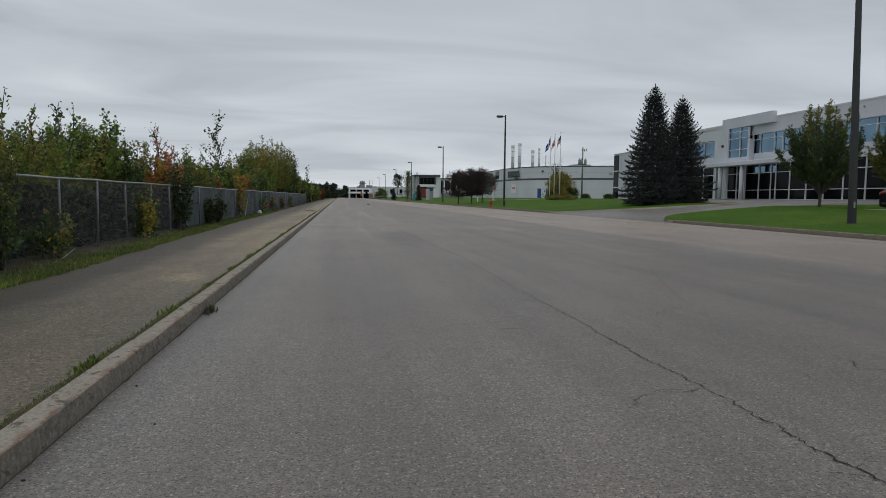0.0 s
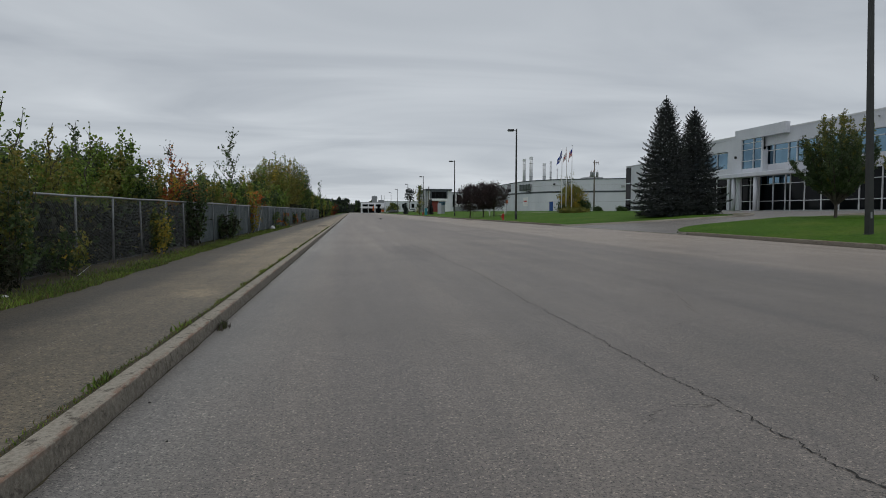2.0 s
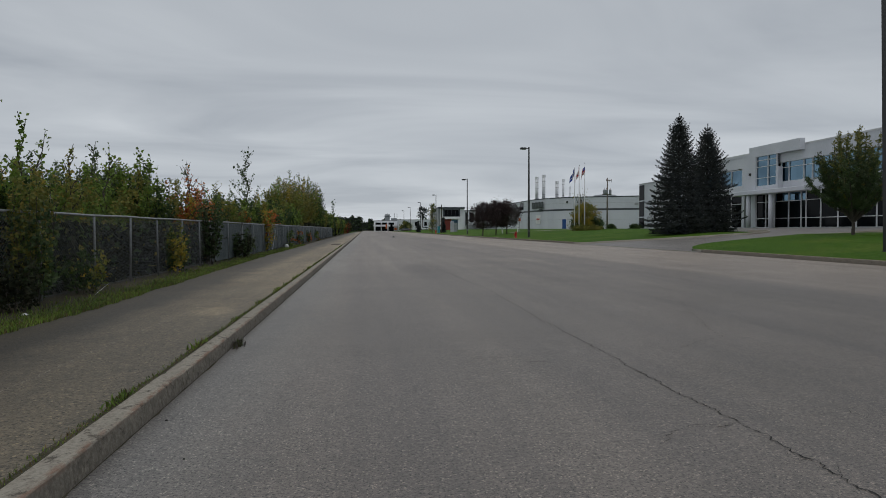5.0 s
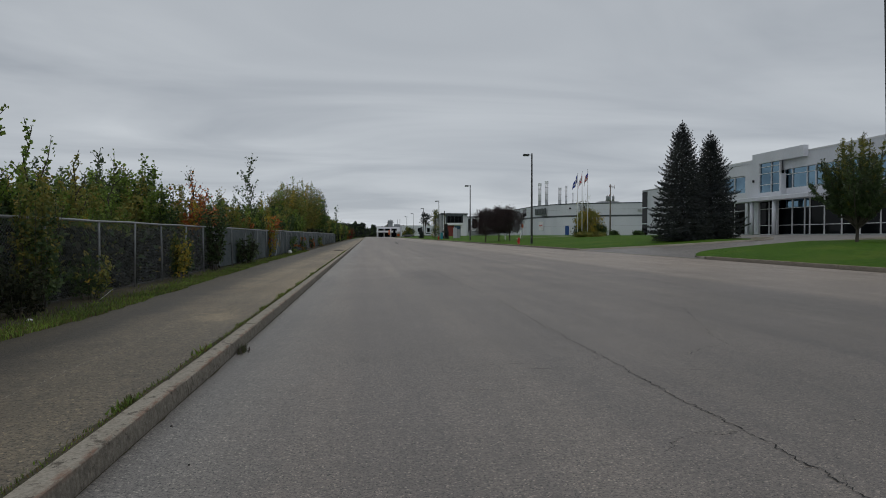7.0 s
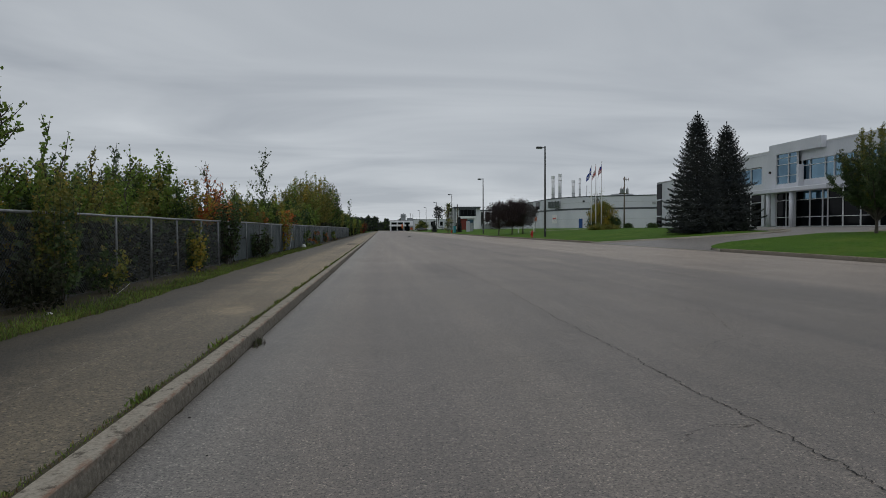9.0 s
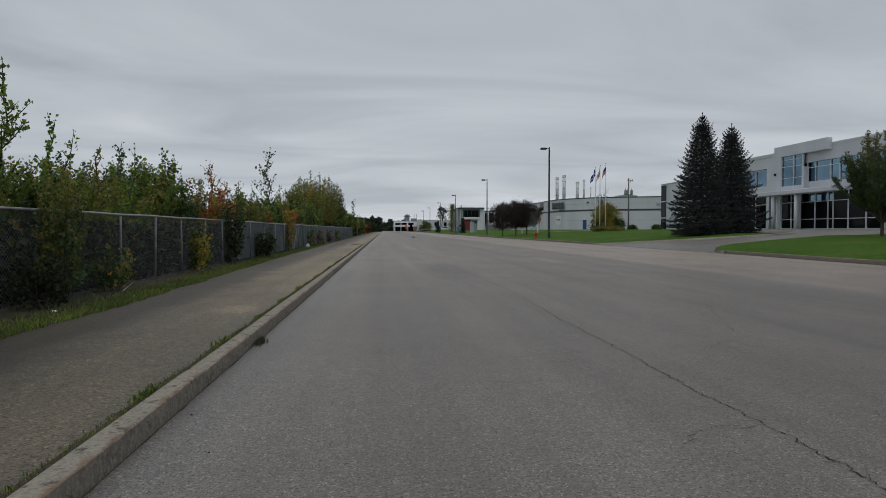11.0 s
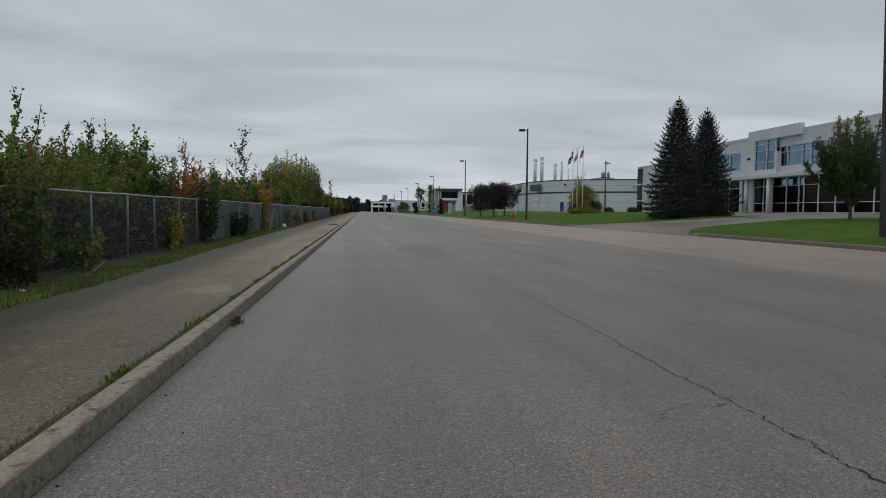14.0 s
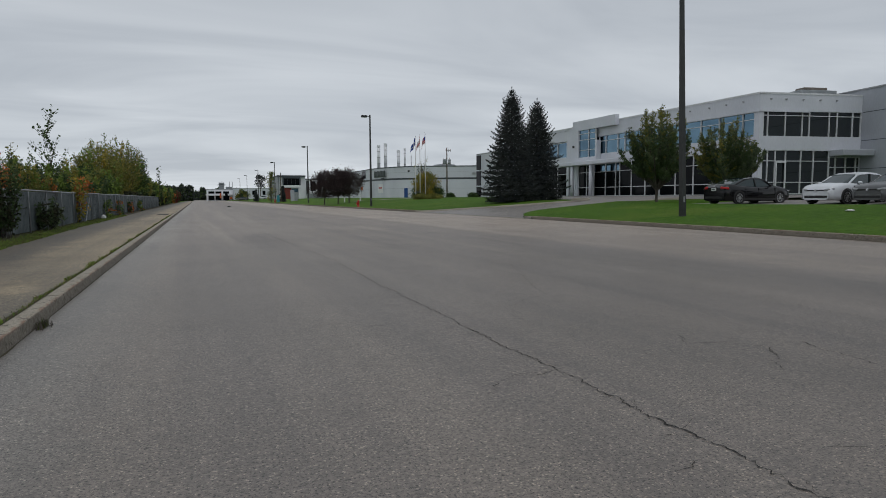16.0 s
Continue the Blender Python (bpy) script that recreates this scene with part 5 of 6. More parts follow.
def make_branchy(name, label, category, at, h, r, mats, weights, leaves, size, seed, stems=14, bole=0.0, bark=None, clip=None, upright=0.75, top_mat=None, group="", thick=0.02, round_top=0.42, tall=1.5, twig=0.30, high=0.80):
    """A shrub or small tree grown stem by stem: upswept limbs, side twigs, and leaves set along them."""
    rng = np.random.default_rng(seed)
    ob = thing(name, label, category, at, 0, group)
    wood = Geo()
    if bole:
        wood.tube([(0, 0, -0.08), (0.01, 0.0, bole * 0.5), (0, 0.01, bole * 1.15)], [thick * 1.5, thick * 1.15, thick], 8)
    w = np.array(weights, dtype=float) / sum(weights)
    pts, pick, shoots_ = [], [], []
    for k in range(stems):
        a = 2.4 * k + rng.normal() * 0.3
        d = r * math.sqrt((k + 0.5) / stems) * rng.uniform(0.8, 1.12)
        top = h * (1 - round_top * (d / r) ** 2) * rng.uniform(0.82, 1.08)
        b0 = np.array([0, 0, bole * rng.uniform(0.75, 1.1)]) if bole else np.array([math.cos(a) * d * 0.3, math.sin(a) * d * 0.3, -0.03])
        tip = np.array([math.cos(a) * d + rng.normal() * 0.06, math.sin(a) * d + rng.normal() * 0.06, max(top, b0[2] + 0.3)])
        bow = np.array([tip[0] * upright, tip[1] * upright, b0[2] + (tip[2] - b0[2]) * 0.42])

        def along(t):
            return b0 * (1 - t) ** 2 + bow * 2 * t * (1 - t) + tip * t * t

        line = [along(i / 5) for i in range(6)]
        if clip is None or max(p[0] for p in line[1:]) + at[0] < clip or not k % 3:
            wood.tube([tuple(p) for p in line], [thick * (0.75 - 0.13 * i) for i in range(6)], 5, False)
        tone = rng.choice(len(mats), p=w)
        shoots_.append((along(0.55), along(0.78), tip, tone, 0.6))
        n = int(9 + 5 * h)
        for j in range(n):
            t = 0.16 + 0.80 * (j + rng.uniform(0, 1)) / n
            o = along(t)
            c = a + rng.normal() * 1.5
            ln = h * twig * (1.1 - t) ** 0.7 * rng.uniform(0.35, 1.0)
            e = o + np.array([math.cos(c) * ln, math.sin(c) * ln, ln * rng.uniform(0.25, 1.1)])
            m = o + (e - o) * 0.5 + np.array([0, 0, 0.06 * ln])
            shoots_.append((o, m, e, tone if rng.uniform() < 0.75 else rng.choice(len(mats), p=w), 1.0))
            if not j % 3 and (clip is None or e[0] + at[0] < clip):
                wood.tube([tuple(o), tuple(m), tuple(e)], [thick * 0.2, thick * 0.14, thick * 0.05], 4, False)
    lens = np.array([np.linalg.norm(e - o) * q for o, m, e, c, q in shoots_])
    per = leaves * lens / lens.sum()
    for (o, m, e, c, q), k in zip(shoots_, per):
        k = int(k + rng.uniform())
        t = rng.uniform(0.08, 1.0, k)[:, None]
        p = o * (1 - t) ** 2 + m * 2 * t * (1 - t) + e * t * t + rng.normal(size=(k, 3)) * size * (1.15 - 0.5 * t)
        pts.append(p)
        pick += [c] * k
    P, pick = np.concatenate(pts), np.array(pick)
    # leaves above high take top_mat: the crown's brighter top is put into the colour
    if top_mat is not None:
        hi = (P[:, 2] / h + rng.normal(0, 0.13, len(P))) > high
        pick[hi] = len(mats)
        mats = mats + [top_mat]
    P[:, 2] = np.maximum(P[:, 2], 0.04)
    if clip is not None:
        ok = (P[:, 0] + at[0] < clip) | ((P[:, 2] > 1.45) & (P[:, 0] + at[0] < clip + 0.35))
        P, pick = P[ok], pick[ok]
    v, f = leaf_cloud(P, size, rng, tall, 0.35)
    part("crown", (v.tolist(), f.tolist()), mats, ob, "", False, pick.tolist())
    part("trunk", wood, bark or M_bark, ob)
    return ob


def make_sapling(label, at, h, mat, seed, size=0.10, spread=0.6, n=14, gap=0.10):
    """A thin upright young tree whose leaves sit singly along a few twigs."""
    rng = np.random.default_rng(seed)
    ob = thing("sapling", label, "tree", at)
    g = Geo()
    pts = []
    main = [Vector((0, 0, -0.05))]
    for k in range(1, 9):
        main.append(Vector((0.06 * h * 0.3 * rng.normal() + spread * 0.10 * k / 8, 0.06 * h * 0.3 * rng.normal(), h * k / 8)))
    g.tube(main, [0.035 * (1 - 0.85 * k / 8) for k in range(9)], 5)
    axes = [main]
    for i in range(n):
        t = 0.25 + 0.7 * i / n
        k = int(t * 8)
        o = main[k].lerp(main[k + 1], t * 8 - k)
        a = rng.uniform(0, 2 * math.pi)
        ln = spread * (1.15 - t) * rng.uniform(0.6, 1.3)
        tip = o + Vector((math.cos(a) * ln, math.sin(a) * ln, ln * rng.uniform(0.7, 1.5)))
        g.tube([o, o.lerp(tip, 0.5) + Vector((0, 0, -0.03)), tip], [0.012, 0.009, 0.004], 4, False)
        axes.append([o, o.lerp(tip, 0.5), tip])
    for ax in axes:
        for a, b in zip(ax, ax[1:]):
            m = max(1, int((b - a).length / gap))
            for j in range(m):
                p = a.lerp(b, (j + rng.uniform(0, 1)) / m)
                if p.z > h * 0.18:
                    pts.append(tuple(p + Vector(rng.normal(size=3)) * size * 0.55))
    v, f = leaf_cloud(pts, size, rng, 1.25, 0.5)
    part("crown", (v.tolist(), f.tolist()), mat, ob)
    part("trunk", g, M_bark, ob)
    return ob


def make_spruce(at, h, r, seed):
    """Drooping whorls of branches clad with needle sprays."""
    rng = np.random.default_rng(seed)
    ob = thing("spruce", "tall dense blue-grey spruce with drooping branches to the ground", "tree", at, group="spruces")
    g = Geo().tube([(0, 0, -0.1), (0, 0, h * 0.5), (0, 0, h)], [0.17, 0.10, 0.012], 8)
    pts, dirs, sz = [], [], []
    z = 0.12
    while z < h * 0.96:
        s = z / h
        rr = r * (1 - s) ** 0.74 * min(1.0, 0.86 + 1.2 * s) * min(1.0, 0.45 + 3.2 * (1 - s)) * rng.uniform(0.84, 1.10) + 0.02
        n = int(9 + 7 * (1 - s))
        a0 = rng.uniform(0, 6.28)
        for k in range(n):
            a = a0 + 2 * math.pi * k / n + rng.normal() * 0.14
            ln = rr * rng.uniform(0.82, 1.06)
            lift = 0.02 + 0.75 * s * s
            sag = 0.34 * (1 - s)
            out = Vector((math.cos(a), math.sin(a), 0))
            side = Vector((-math.sin(a), math.cos(a), 0))

            def along(t):
                return Vector((0, 0, max(0.04, z + ln * (lift * t - sag * t * t + 0.22 * t ** 5)))) + out * (ln * t)

            steps = max(4, int(ln / 0.085))
            for i in range(1, steps + 1):
                t = i / steps
                if t < 0.18 and ln > 0.8:
                    continue
                p = along(t)
                fan = (0.36 * min(1.0, ln) * (1.0 - t) ** 0.5 + 0.06)
                for q in range(9):
                    off = rng.uniform(-1, 1)
                    pts.append(p + side * off * fan + Vector((0, 0, rng.normal() * 0.03 - abs(off) * fan * 0.45)))
                    dirs.append((out * 0.8 + side * off * 0.9 + Vector((0, 0, -0.22 + 0.35 * (t > 0.85))) + Vector(rng.normal(size=3)) * 0.22).normalized())
                    sz.append(rng.uniform(0.07, 0.145) * (0.6 + 0.4 * (1 - s)))
            if ln > 0.4:
                g.tube([(0, 0, z), along(0.5), along(0.95)], [0.028 * (1 - s) + 0.006, 0.012, 0.004], 4, False)
        z += 0.24 + 0.19 * (1 - s)
    for i in range(24000):
        s = rng.uniform(0.01, 0.90)
        a, d = rng.uniform(0, 6.28), r * (1 - s) ** 0.78 * 0.90 * min(1.0, 0.86 + 1.2 * s) * math.sqrt(rng.uniform(0.1, 1)) * (0.86 + 0.14 * math.sin(s * 95 + 1.7 * math.sin(a * 3)))
        pts.append(Vector((math.cos(a) * d, math.sin(a) * d, s * h)))
        q = rng.normal()
        dirs.append(Vector((0.4 * math.cos(a) - q * math.sin(a), 0.4 * math.sin(a) + q * math.cos(a), -0.35 + 0.2 * rng.normal())).normalized())
        sz.append(rng.uniform(0.09, 0.20) * (0.35 + 0.65 * (1 - s)))
    for i in range(60):
        t = rng.uniform(0.90, 1.0)
        pts.append(Vector((rng.normal() * 0.02, rng.normal() * 0.02, h * t)))
        dirs.append(Vector((rng.normal() * 0.5, rng.normal() * 0.5, 1)).normalized())
        sz.append(0.07)
    P, Dm, S = np.array([tuple(p) for p in pts]), np.array([tuple(p) for p in dirs]), np.array(sz)[:, None]
    u = np.cross(Dm, rng.normal(size=P.shape))
    u /= np.linalg.norm(u, axis=1)[:, None]
    V = np.empty((len(P), 4, 3))
    V[:, 0], V[:, 1], V[:, 2], V[:, 3] = P - Dm * S * 0.7, P + u * S * 0.26, P + Dm * S * 0.9, P - u * S * 0.26
    VV = V.reshape(-1, 3)
    VV[:, 2] = np.maximum(VV[:, 2], 0.0)
    part("crown", (VV.tolist(), np.arange(len(VV)).reshape(-1, 4).tolist()), M_needle, ob)
    part("trunk", g, M_dbark, ob)
    return ob


make_spruce((24.85, 46.4, lawn_z(24.85, 46.4) - 0.02), 9.6, 3.0, 3)
make_spruce((28.45, 48.4, lawn_z(28.45, 48.4) - 0.02), 9.05, 3.0, 8)

# young trees on the office lawn
make_branchy("lawn_tree", "young upright deciduous tree with thin olive-green leaves", "tree", (25.85, 29.8, lawn_z(25.85, 29.8) - 0.02), 5.65, 2.1, [M_dgreen, M_willow, M_olive], [6, 3, 1], 62000, 0.043, 21, 38, 0.85, None, None, 0.85, M_olive, "", 0.065, 0.36, 2.3, 0.17)
make_branchy("lawn_tree", "round-headed deciduous tree with yellowing olive leaves beside the car park", "tree", (32.1, 30.4, lawn_z(32.1, 30.4) - 0.02), 5.15, 2.35, [M_dgreen, M_willow, M_olive], [6, 3, 1], 62000, 0.045, 22, 38, 0.6, None, None, 0.85, M_olive, "", 0.065, 0.36, 2.3, 0.17)

# purple-leaved row beside the road
for i, (x, y) in enumerate(((17.5, 90.5), (19.2, 89.0), (20.6, 88.0))):
    make_plant("ornamental_tree", "small round purple-leaved ornamental tree on the lawn", "tree", (x, y, lawn_z(x, y) - 0.02), 4.75, 2.2, [M_purple], 120, 80, 0.085, 0.30, 0.27, "oval", 0.10, seed=31 + i, group="purple trees", shoots=34)

# planting at the flagpoles
make_plant("garden_shrub", "rounded yellowing shrub behind the flagpoles", "bush", (31.3, 85.0, lawn_z(31, 85) - 0.02), 3.7, 2.2, [M_yellow, M_olive], 110, 42, 0.13, 0.28, 0.10, "oval", 0.07, stems=3, seed=41, weights=[2, 3], shoots=12)
make_plant("garden_shrub", "bare-topped taller shrub behind the flagpoles", "bush", (31.4, 87.0, lawn_z(31, 86) - 0.02), 5.9, 1.3, [M_olive, M_dgreen], 60, 5, 0.10, 0.25, 0.4, "vase", 0.06, stems=4, seed=42)
for i, (x, y, hh, rr, mt) in enumerate(((30.6, 86.5, 1.7, 1.0, M_dgreen), (32.6, 85.0, 1.6, 1.5, M_dgreen), (33.8, 86.5, 1.5, 1.2, M_dgreen), (29.6, 81.6, 0.55, 1.4, M_olive), (31.6, 82.0, 0.45, 1.2, M_olive), (38.6, 93.0, 0.45, 0.6, M_dgreen), (41.2, 90.0, 0.45, 0.6, M_dgreen))):
    make_plant("low_shrub", "low clipped evergreen shrub in the lawn bed", "bush", (x, y, lawn_z(x, y) - 0.02), hh, rr, [mt], 60, 30, 0.12, 0.2, 0.05, "oval", 0.03, seed=50 + i, stems=2)

# plants further along the road
make_plant("columnar_tree", "thin yellowing poplar beside the road", "tree", (16.9, 154.0, lawn_z(17.5, 154) - 0.05), 7.3, 1.0, [M_olive, M_willow], 70, 22, 0.16, 0.25, 0.1, "vase", 0.08, seed=61, weights=[2, 2])
for x, y, hh, rr in ((19.3, 151.5, 3.6, 0.95), (17.6, 203.0, 3.6, 1.0)):
    make_plant("cone_cedar", "clipped dark cone-shaped cedar", "bush", (x, y, lawn_z(x, y) - 0.02), hh, rr, [M_needle], 150, 30, 0.15, 0.14, 0.03, "cone", 0.06, seed=62)
make_plant("pine", "dark ragged pine near the end of the road", "tree", (24.5, 262.0, 1.0), 9.4, 1.9, [M_needle], 30, 18, 0.38, 0.45, 0.55, "vase", 0.18, seed=64)
make_plant("roadside_bush", "yellow-green rounded bush on the far lawn", "bush", (20.0, 300.0, 0.3), 4.4, 2.8, [M_dgreen, M_olive], 60, 26, 0.45, 0.5, 0.05, "oval", 0.1, seed=65)

# ---------------------------------------------------------------- shrubs behind the fence
ZL = 0.09
make_sapling("young poplar with large green leaves behind the fence", (-6.0, 10.3, ZL), 3.75, M_green, 71, 0.064, 0.7, 24, 0.028)
make_sapling("young poplar with large green leaves behind the fence", (-6.3, 9.3, ZL), 3.9, M_green, 79, 0.064, 0.75, 26, 0.028)
make_sapling("young poplar with large green leaves behind the fence", (-5.9, 11.5, ZL), 3.15, M_green, 72, 0.064, 0.45, 14, 0.028)
make_sapling("young poplar with large green leaves behind the fence", (-5.9, 12.2, ZL), 2.95, M_green, 73, 0.064, 0.45, 12, 0.035)
make_sapling("slender leggy sapling with few leaves", (-7.0, 25.3, ZL), 3.85, M_willow, 74, 0.08, 0.7, 20, 0.08)
make_sapling("tall leggy poplar sapling standing above the hedge", (-6.5, 34.7, ZL), 5.55, M_dgreen, 75, 0.10, 1.25, 34, 0.075)
make_sapling("slender leggy sapling with few leaves", (-8.0, 19.4, ZL), 3.75, M_dgreen, 76, 0.07, 0.6, 28, 0.06)
make_sapling("thin bare-topped sapling behind the fence", (-6.5, 88.0, ZL), 6.6, M_willow, 77, 0.2, 1.2, 20, 0.2)
make_sapling("thin bare-topped sapling behind the fence", (-6.2, 120.0, ZL), 6.8, M_dgreen, 78, 0.28, 1.0, 22, 0.2)
for x, y, h, mt, sd in ((-5.9, 21.5, 3.3, M_orange, 81), (-6.0, 23.4, 2.9, M_orange, 82), (-6.6, 16.8, 3.3, M_green, 83), (-6.4, 14.4, 3.0, M_olive, 84), (-6.6, 28.6, 3.3, M_olive, 85)):
    make_sapling("thin autumn-tinted sapling in the hedge behind the fence", (x, y, ZL), h, mt, sd, 0.072, 0.75, 20, 0.065)
BUSH = [
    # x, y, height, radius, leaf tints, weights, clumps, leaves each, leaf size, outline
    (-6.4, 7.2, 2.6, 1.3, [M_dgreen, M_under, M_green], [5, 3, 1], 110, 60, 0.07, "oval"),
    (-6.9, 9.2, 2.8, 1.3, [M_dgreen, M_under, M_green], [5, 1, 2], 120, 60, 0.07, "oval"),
    (-6.6, 10.9, 2.4, 1.2, [M_olive, M_green, M_yellow, M_dgreen], [2, 2, 0.5, 5], 120, 60, 0.07, "oval"),
    (-5.5, 10.4, 2.05, 0.75, [M_olive, M_yellow, M_dgreen, M_green], [3, 1, 4, 2], 80, 60, 0.075, "vase"),
    (-6.7, 12.9, 2.45, 1.2, [M_olive, M_green, M_yellow], [4, 4, 1], 120, 60, 0.07, "oval"),
    (-8.5, 19.2, 3.4, 1.6, [M_dgreen, M_green, M_willow], [2, 2, 2], 150, 60, 0.075, "vase"),
    (-7.0, 15.2, 2.5, 1.3, [M_olive, M_green, M_yellow], [4, 4, 1], 130, 56, 0.07, "oval"),
    (-7.1, 18.6, 2.85, 1.35, [M_green, M_olive, M_dgreen], [5, 3, 1], 140, 60, 0.08, "oval"),
    (-7.0, 19.2, 3.35, 1.2, [M_green, M_dgreen, M_olive], [4, 2, 1], 130, 60, 0.085, "vase"),
    (-6.6, 21.6, 2.75, 1.2, [M_olive, M_dgreen, M_orange, M_yellow], [3, 3, 2, 1], 120, 52, 0.075, "oval"),
    (-6.1, 22.9, 2.45, 1.0, [M_orange, M_olive, M_dgreen], [5, 3, 2], 100, 52, 0.075, "oval"),
    (-6.0, 25.5, 2.6, 1.2, [M_green, M_dgreen, M_olive], [2, 2, 2], 110, 52, 0.08, "oval"),
    (-5.6, 27.0, 2.2, 0.9, [M_orange, M_olive, M_dgreen], [2, 2, 3], 80, 48, 0.08, "oval"),
    (-7.2, 30.6, 3.05, 1.4, [M_willow, M_green, M_olive], [2, 2, 2], 130, 46, 0.085, "vase"),
    (-7.0, 35.0, 3.0, 1.8, [M_green, M_dgreen], [4, 2], 150, 50, 0.10, "oval"),
    (-7.0, 40.0, 3.0, 1.9, [M_green, M_olive, M_dgreen], [3, 2, 2], 150, 48, 0.11, "oval"),
    (-5.9, 37.0, 2.3, 0.95, [M_orange, M_yellow, M_olive], [4, 1, 2], 70, 44, 0.10, "oval"),
    (-7.4, 46.0, 3.4, 2.1, [M_olive, M_green, M_dgreen], [2, 3, 3], 150, 46, 0.13, "oval"),
    (-7.2, 52.0, 3.5, 2.2, [M_green, M_dgreen, M_olive], [3, 3, 2], 150, 44, 0.14, "oval"),
    (-8.4, 64.0, 6.4, 2.3, [M_olive, M_green, M_yellow], [6, 2, 1], 170, 64, 0.11, "vase"),
    (-8.0, 70.0, 7.6, 2.5, [M_olive, M_yellow, M_green], [6, 1, 3], 180, 64, 0.11, "vase"),
    (-7.0, 77.0, 7.8, 2.0, [M_olive, M_dgreen, M_green], [4, 2, 2], 160, 60, 0.12, "vase"),
    (-7.0, 84.0, 4.2, 2.4, [M_dgreen, M_green, M_olive], [3, 3, 2], 130, 40, 0.2, "oval"),
    (-7.0, 94.0, 4.0, 2.6, [M_green, M_dgreen, M_olive], [3, 3, 2], 120, 38, 0.24, "oval"),
    (-6.6, 106.0, 3.8, 2.7, [M_dgreen, M_olive], [3, 2], 120, 36, 0.26, "oval"),
    (-6.4, 118.0, 3.8, 2.8, [M_green, M_dgreen, M_yellow], [3, 3, 1], 110, 34, 0.3, "oval"),
    (-6.4, 134.0, 3.6, 2.8, [M_dgreen, M_olive], [3, 2], 110, 34, 0.32, "oval"),
    (-6.4, 152.0, 3.8, 3.0, [M_green, M_dgreen], [2, 3], 110, 34, 0.36, "oval"),
    (-6.2, 172.0, 3.4, 3.0, [M_dgreen, M_orange], [3, 1], 110, 34, 0.4, "oval"),
    (-6.0, 196.0, 3.4, 3.0, [M_red, M_dgreen], [3, 1], 110, 34, 0.42, "oval"),
    (-6.0, 222.0, 3.2, 3.0, [M_red, M_dgreen], [2, 2], 100, 34, 0.45, "oval"),
]
for i, (x, y, h, r, mats, wts, nc, per, size, shp) in enumerate(BUSH):
    tint = "orange and green autumn shrub" if M_orange in mats and mats[0] is M_orange else "yellowing olive shrub" if mats[0] is M_olive else "red-leaved shrub" if mats[0] is M_red else "dense green shrub"
    make_branchy("wild_shrub", tint + " growing wild behind the fence", "bush", (x, y, ZL), h * (1.04 if y < 31 else 0.98), r * 1.1, mats, wts, int(nc * per * (2.6 if y < 14 else 2.1 if y < 31 else 2.0)), size * (0.62 if y < 14 else 0.72 if y < 31 else 0.82), 100 + i, 18 + int(7 * r), 0.0, None, -5.14, 0.9, None, "", 0.012 + 0.004 * h, 0.30, 1.5, 0.22)

# tangle filling the ground behind the fence, its inner shade given by near-black leaves
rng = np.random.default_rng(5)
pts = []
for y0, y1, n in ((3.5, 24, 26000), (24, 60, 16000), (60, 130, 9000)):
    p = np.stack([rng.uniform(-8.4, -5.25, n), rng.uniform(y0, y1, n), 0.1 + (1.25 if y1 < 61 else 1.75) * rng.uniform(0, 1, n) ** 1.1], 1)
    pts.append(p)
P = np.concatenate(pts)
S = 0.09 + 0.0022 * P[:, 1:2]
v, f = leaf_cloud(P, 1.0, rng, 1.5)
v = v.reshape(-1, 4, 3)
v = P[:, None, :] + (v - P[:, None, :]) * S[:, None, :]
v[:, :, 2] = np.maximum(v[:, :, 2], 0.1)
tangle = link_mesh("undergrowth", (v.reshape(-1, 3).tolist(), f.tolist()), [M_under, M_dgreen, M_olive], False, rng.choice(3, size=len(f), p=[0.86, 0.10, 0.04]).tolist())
tagged(tangle, "tangle of weeds and brush behind the fence, leaves coloured dark for its shade", "undergrowth", "", "stuff")

# growth in front of the fence
make_branchy("climbing_shrub", "yellow-green maple sucker pushing through the fence", "bush", (-4.80, 9.6, ZL), 2.2, 0.33, [M_dgreen, M_olive, M_yellow], [4, 3, 1], 1800, 0.05, 201, 7, 0.0, None, None, 0.8, M_olive, "", 0.014, 0.3, 1.3, 0.16, 0.60)
make_branchy("climbing_shrub", "yellowing vine hanging on the fence", "bush", (-4.80, 16.6, ZL), 1.3, 0.42, [M_dgreen, M_olive, M_yellow], [4, 3, 3], 900, 0.062, 202, 6, 0.0, None, None, 0.8, None, "", 0.012, 0.3, 1.3, 0.22)
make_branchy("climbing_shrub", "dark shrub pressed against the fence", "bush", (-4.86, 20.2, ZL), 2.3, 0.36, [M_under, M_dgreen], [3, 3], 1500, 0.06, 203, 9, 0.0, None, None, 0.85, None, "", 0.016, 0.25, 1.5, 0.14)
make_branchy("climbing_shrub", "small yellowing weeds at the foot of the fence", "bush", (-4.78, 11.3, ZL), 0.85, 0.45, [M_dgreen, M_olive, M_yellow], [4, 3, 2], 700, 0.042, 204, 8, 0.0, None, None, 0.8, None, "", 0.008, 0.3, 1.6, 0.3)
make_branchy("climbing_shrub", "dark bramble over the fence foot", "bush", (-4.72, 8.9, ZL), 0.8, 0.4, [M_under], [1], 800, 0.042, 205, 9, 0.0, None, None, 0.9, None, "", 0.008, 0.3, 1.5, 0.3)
make_branchy("sumac", "dark feathery sumac in front of the slatted fence", "bush", (-4.7, 24.6, ZL), 1.15, 0.6, [M_dgreen, M_under, M_willow], [4, 3, 1], 700, 0.05, 206, 9, 0.0, None, None, 0.7, None, "", 0.012, 0.35, 4.0, 0.34)
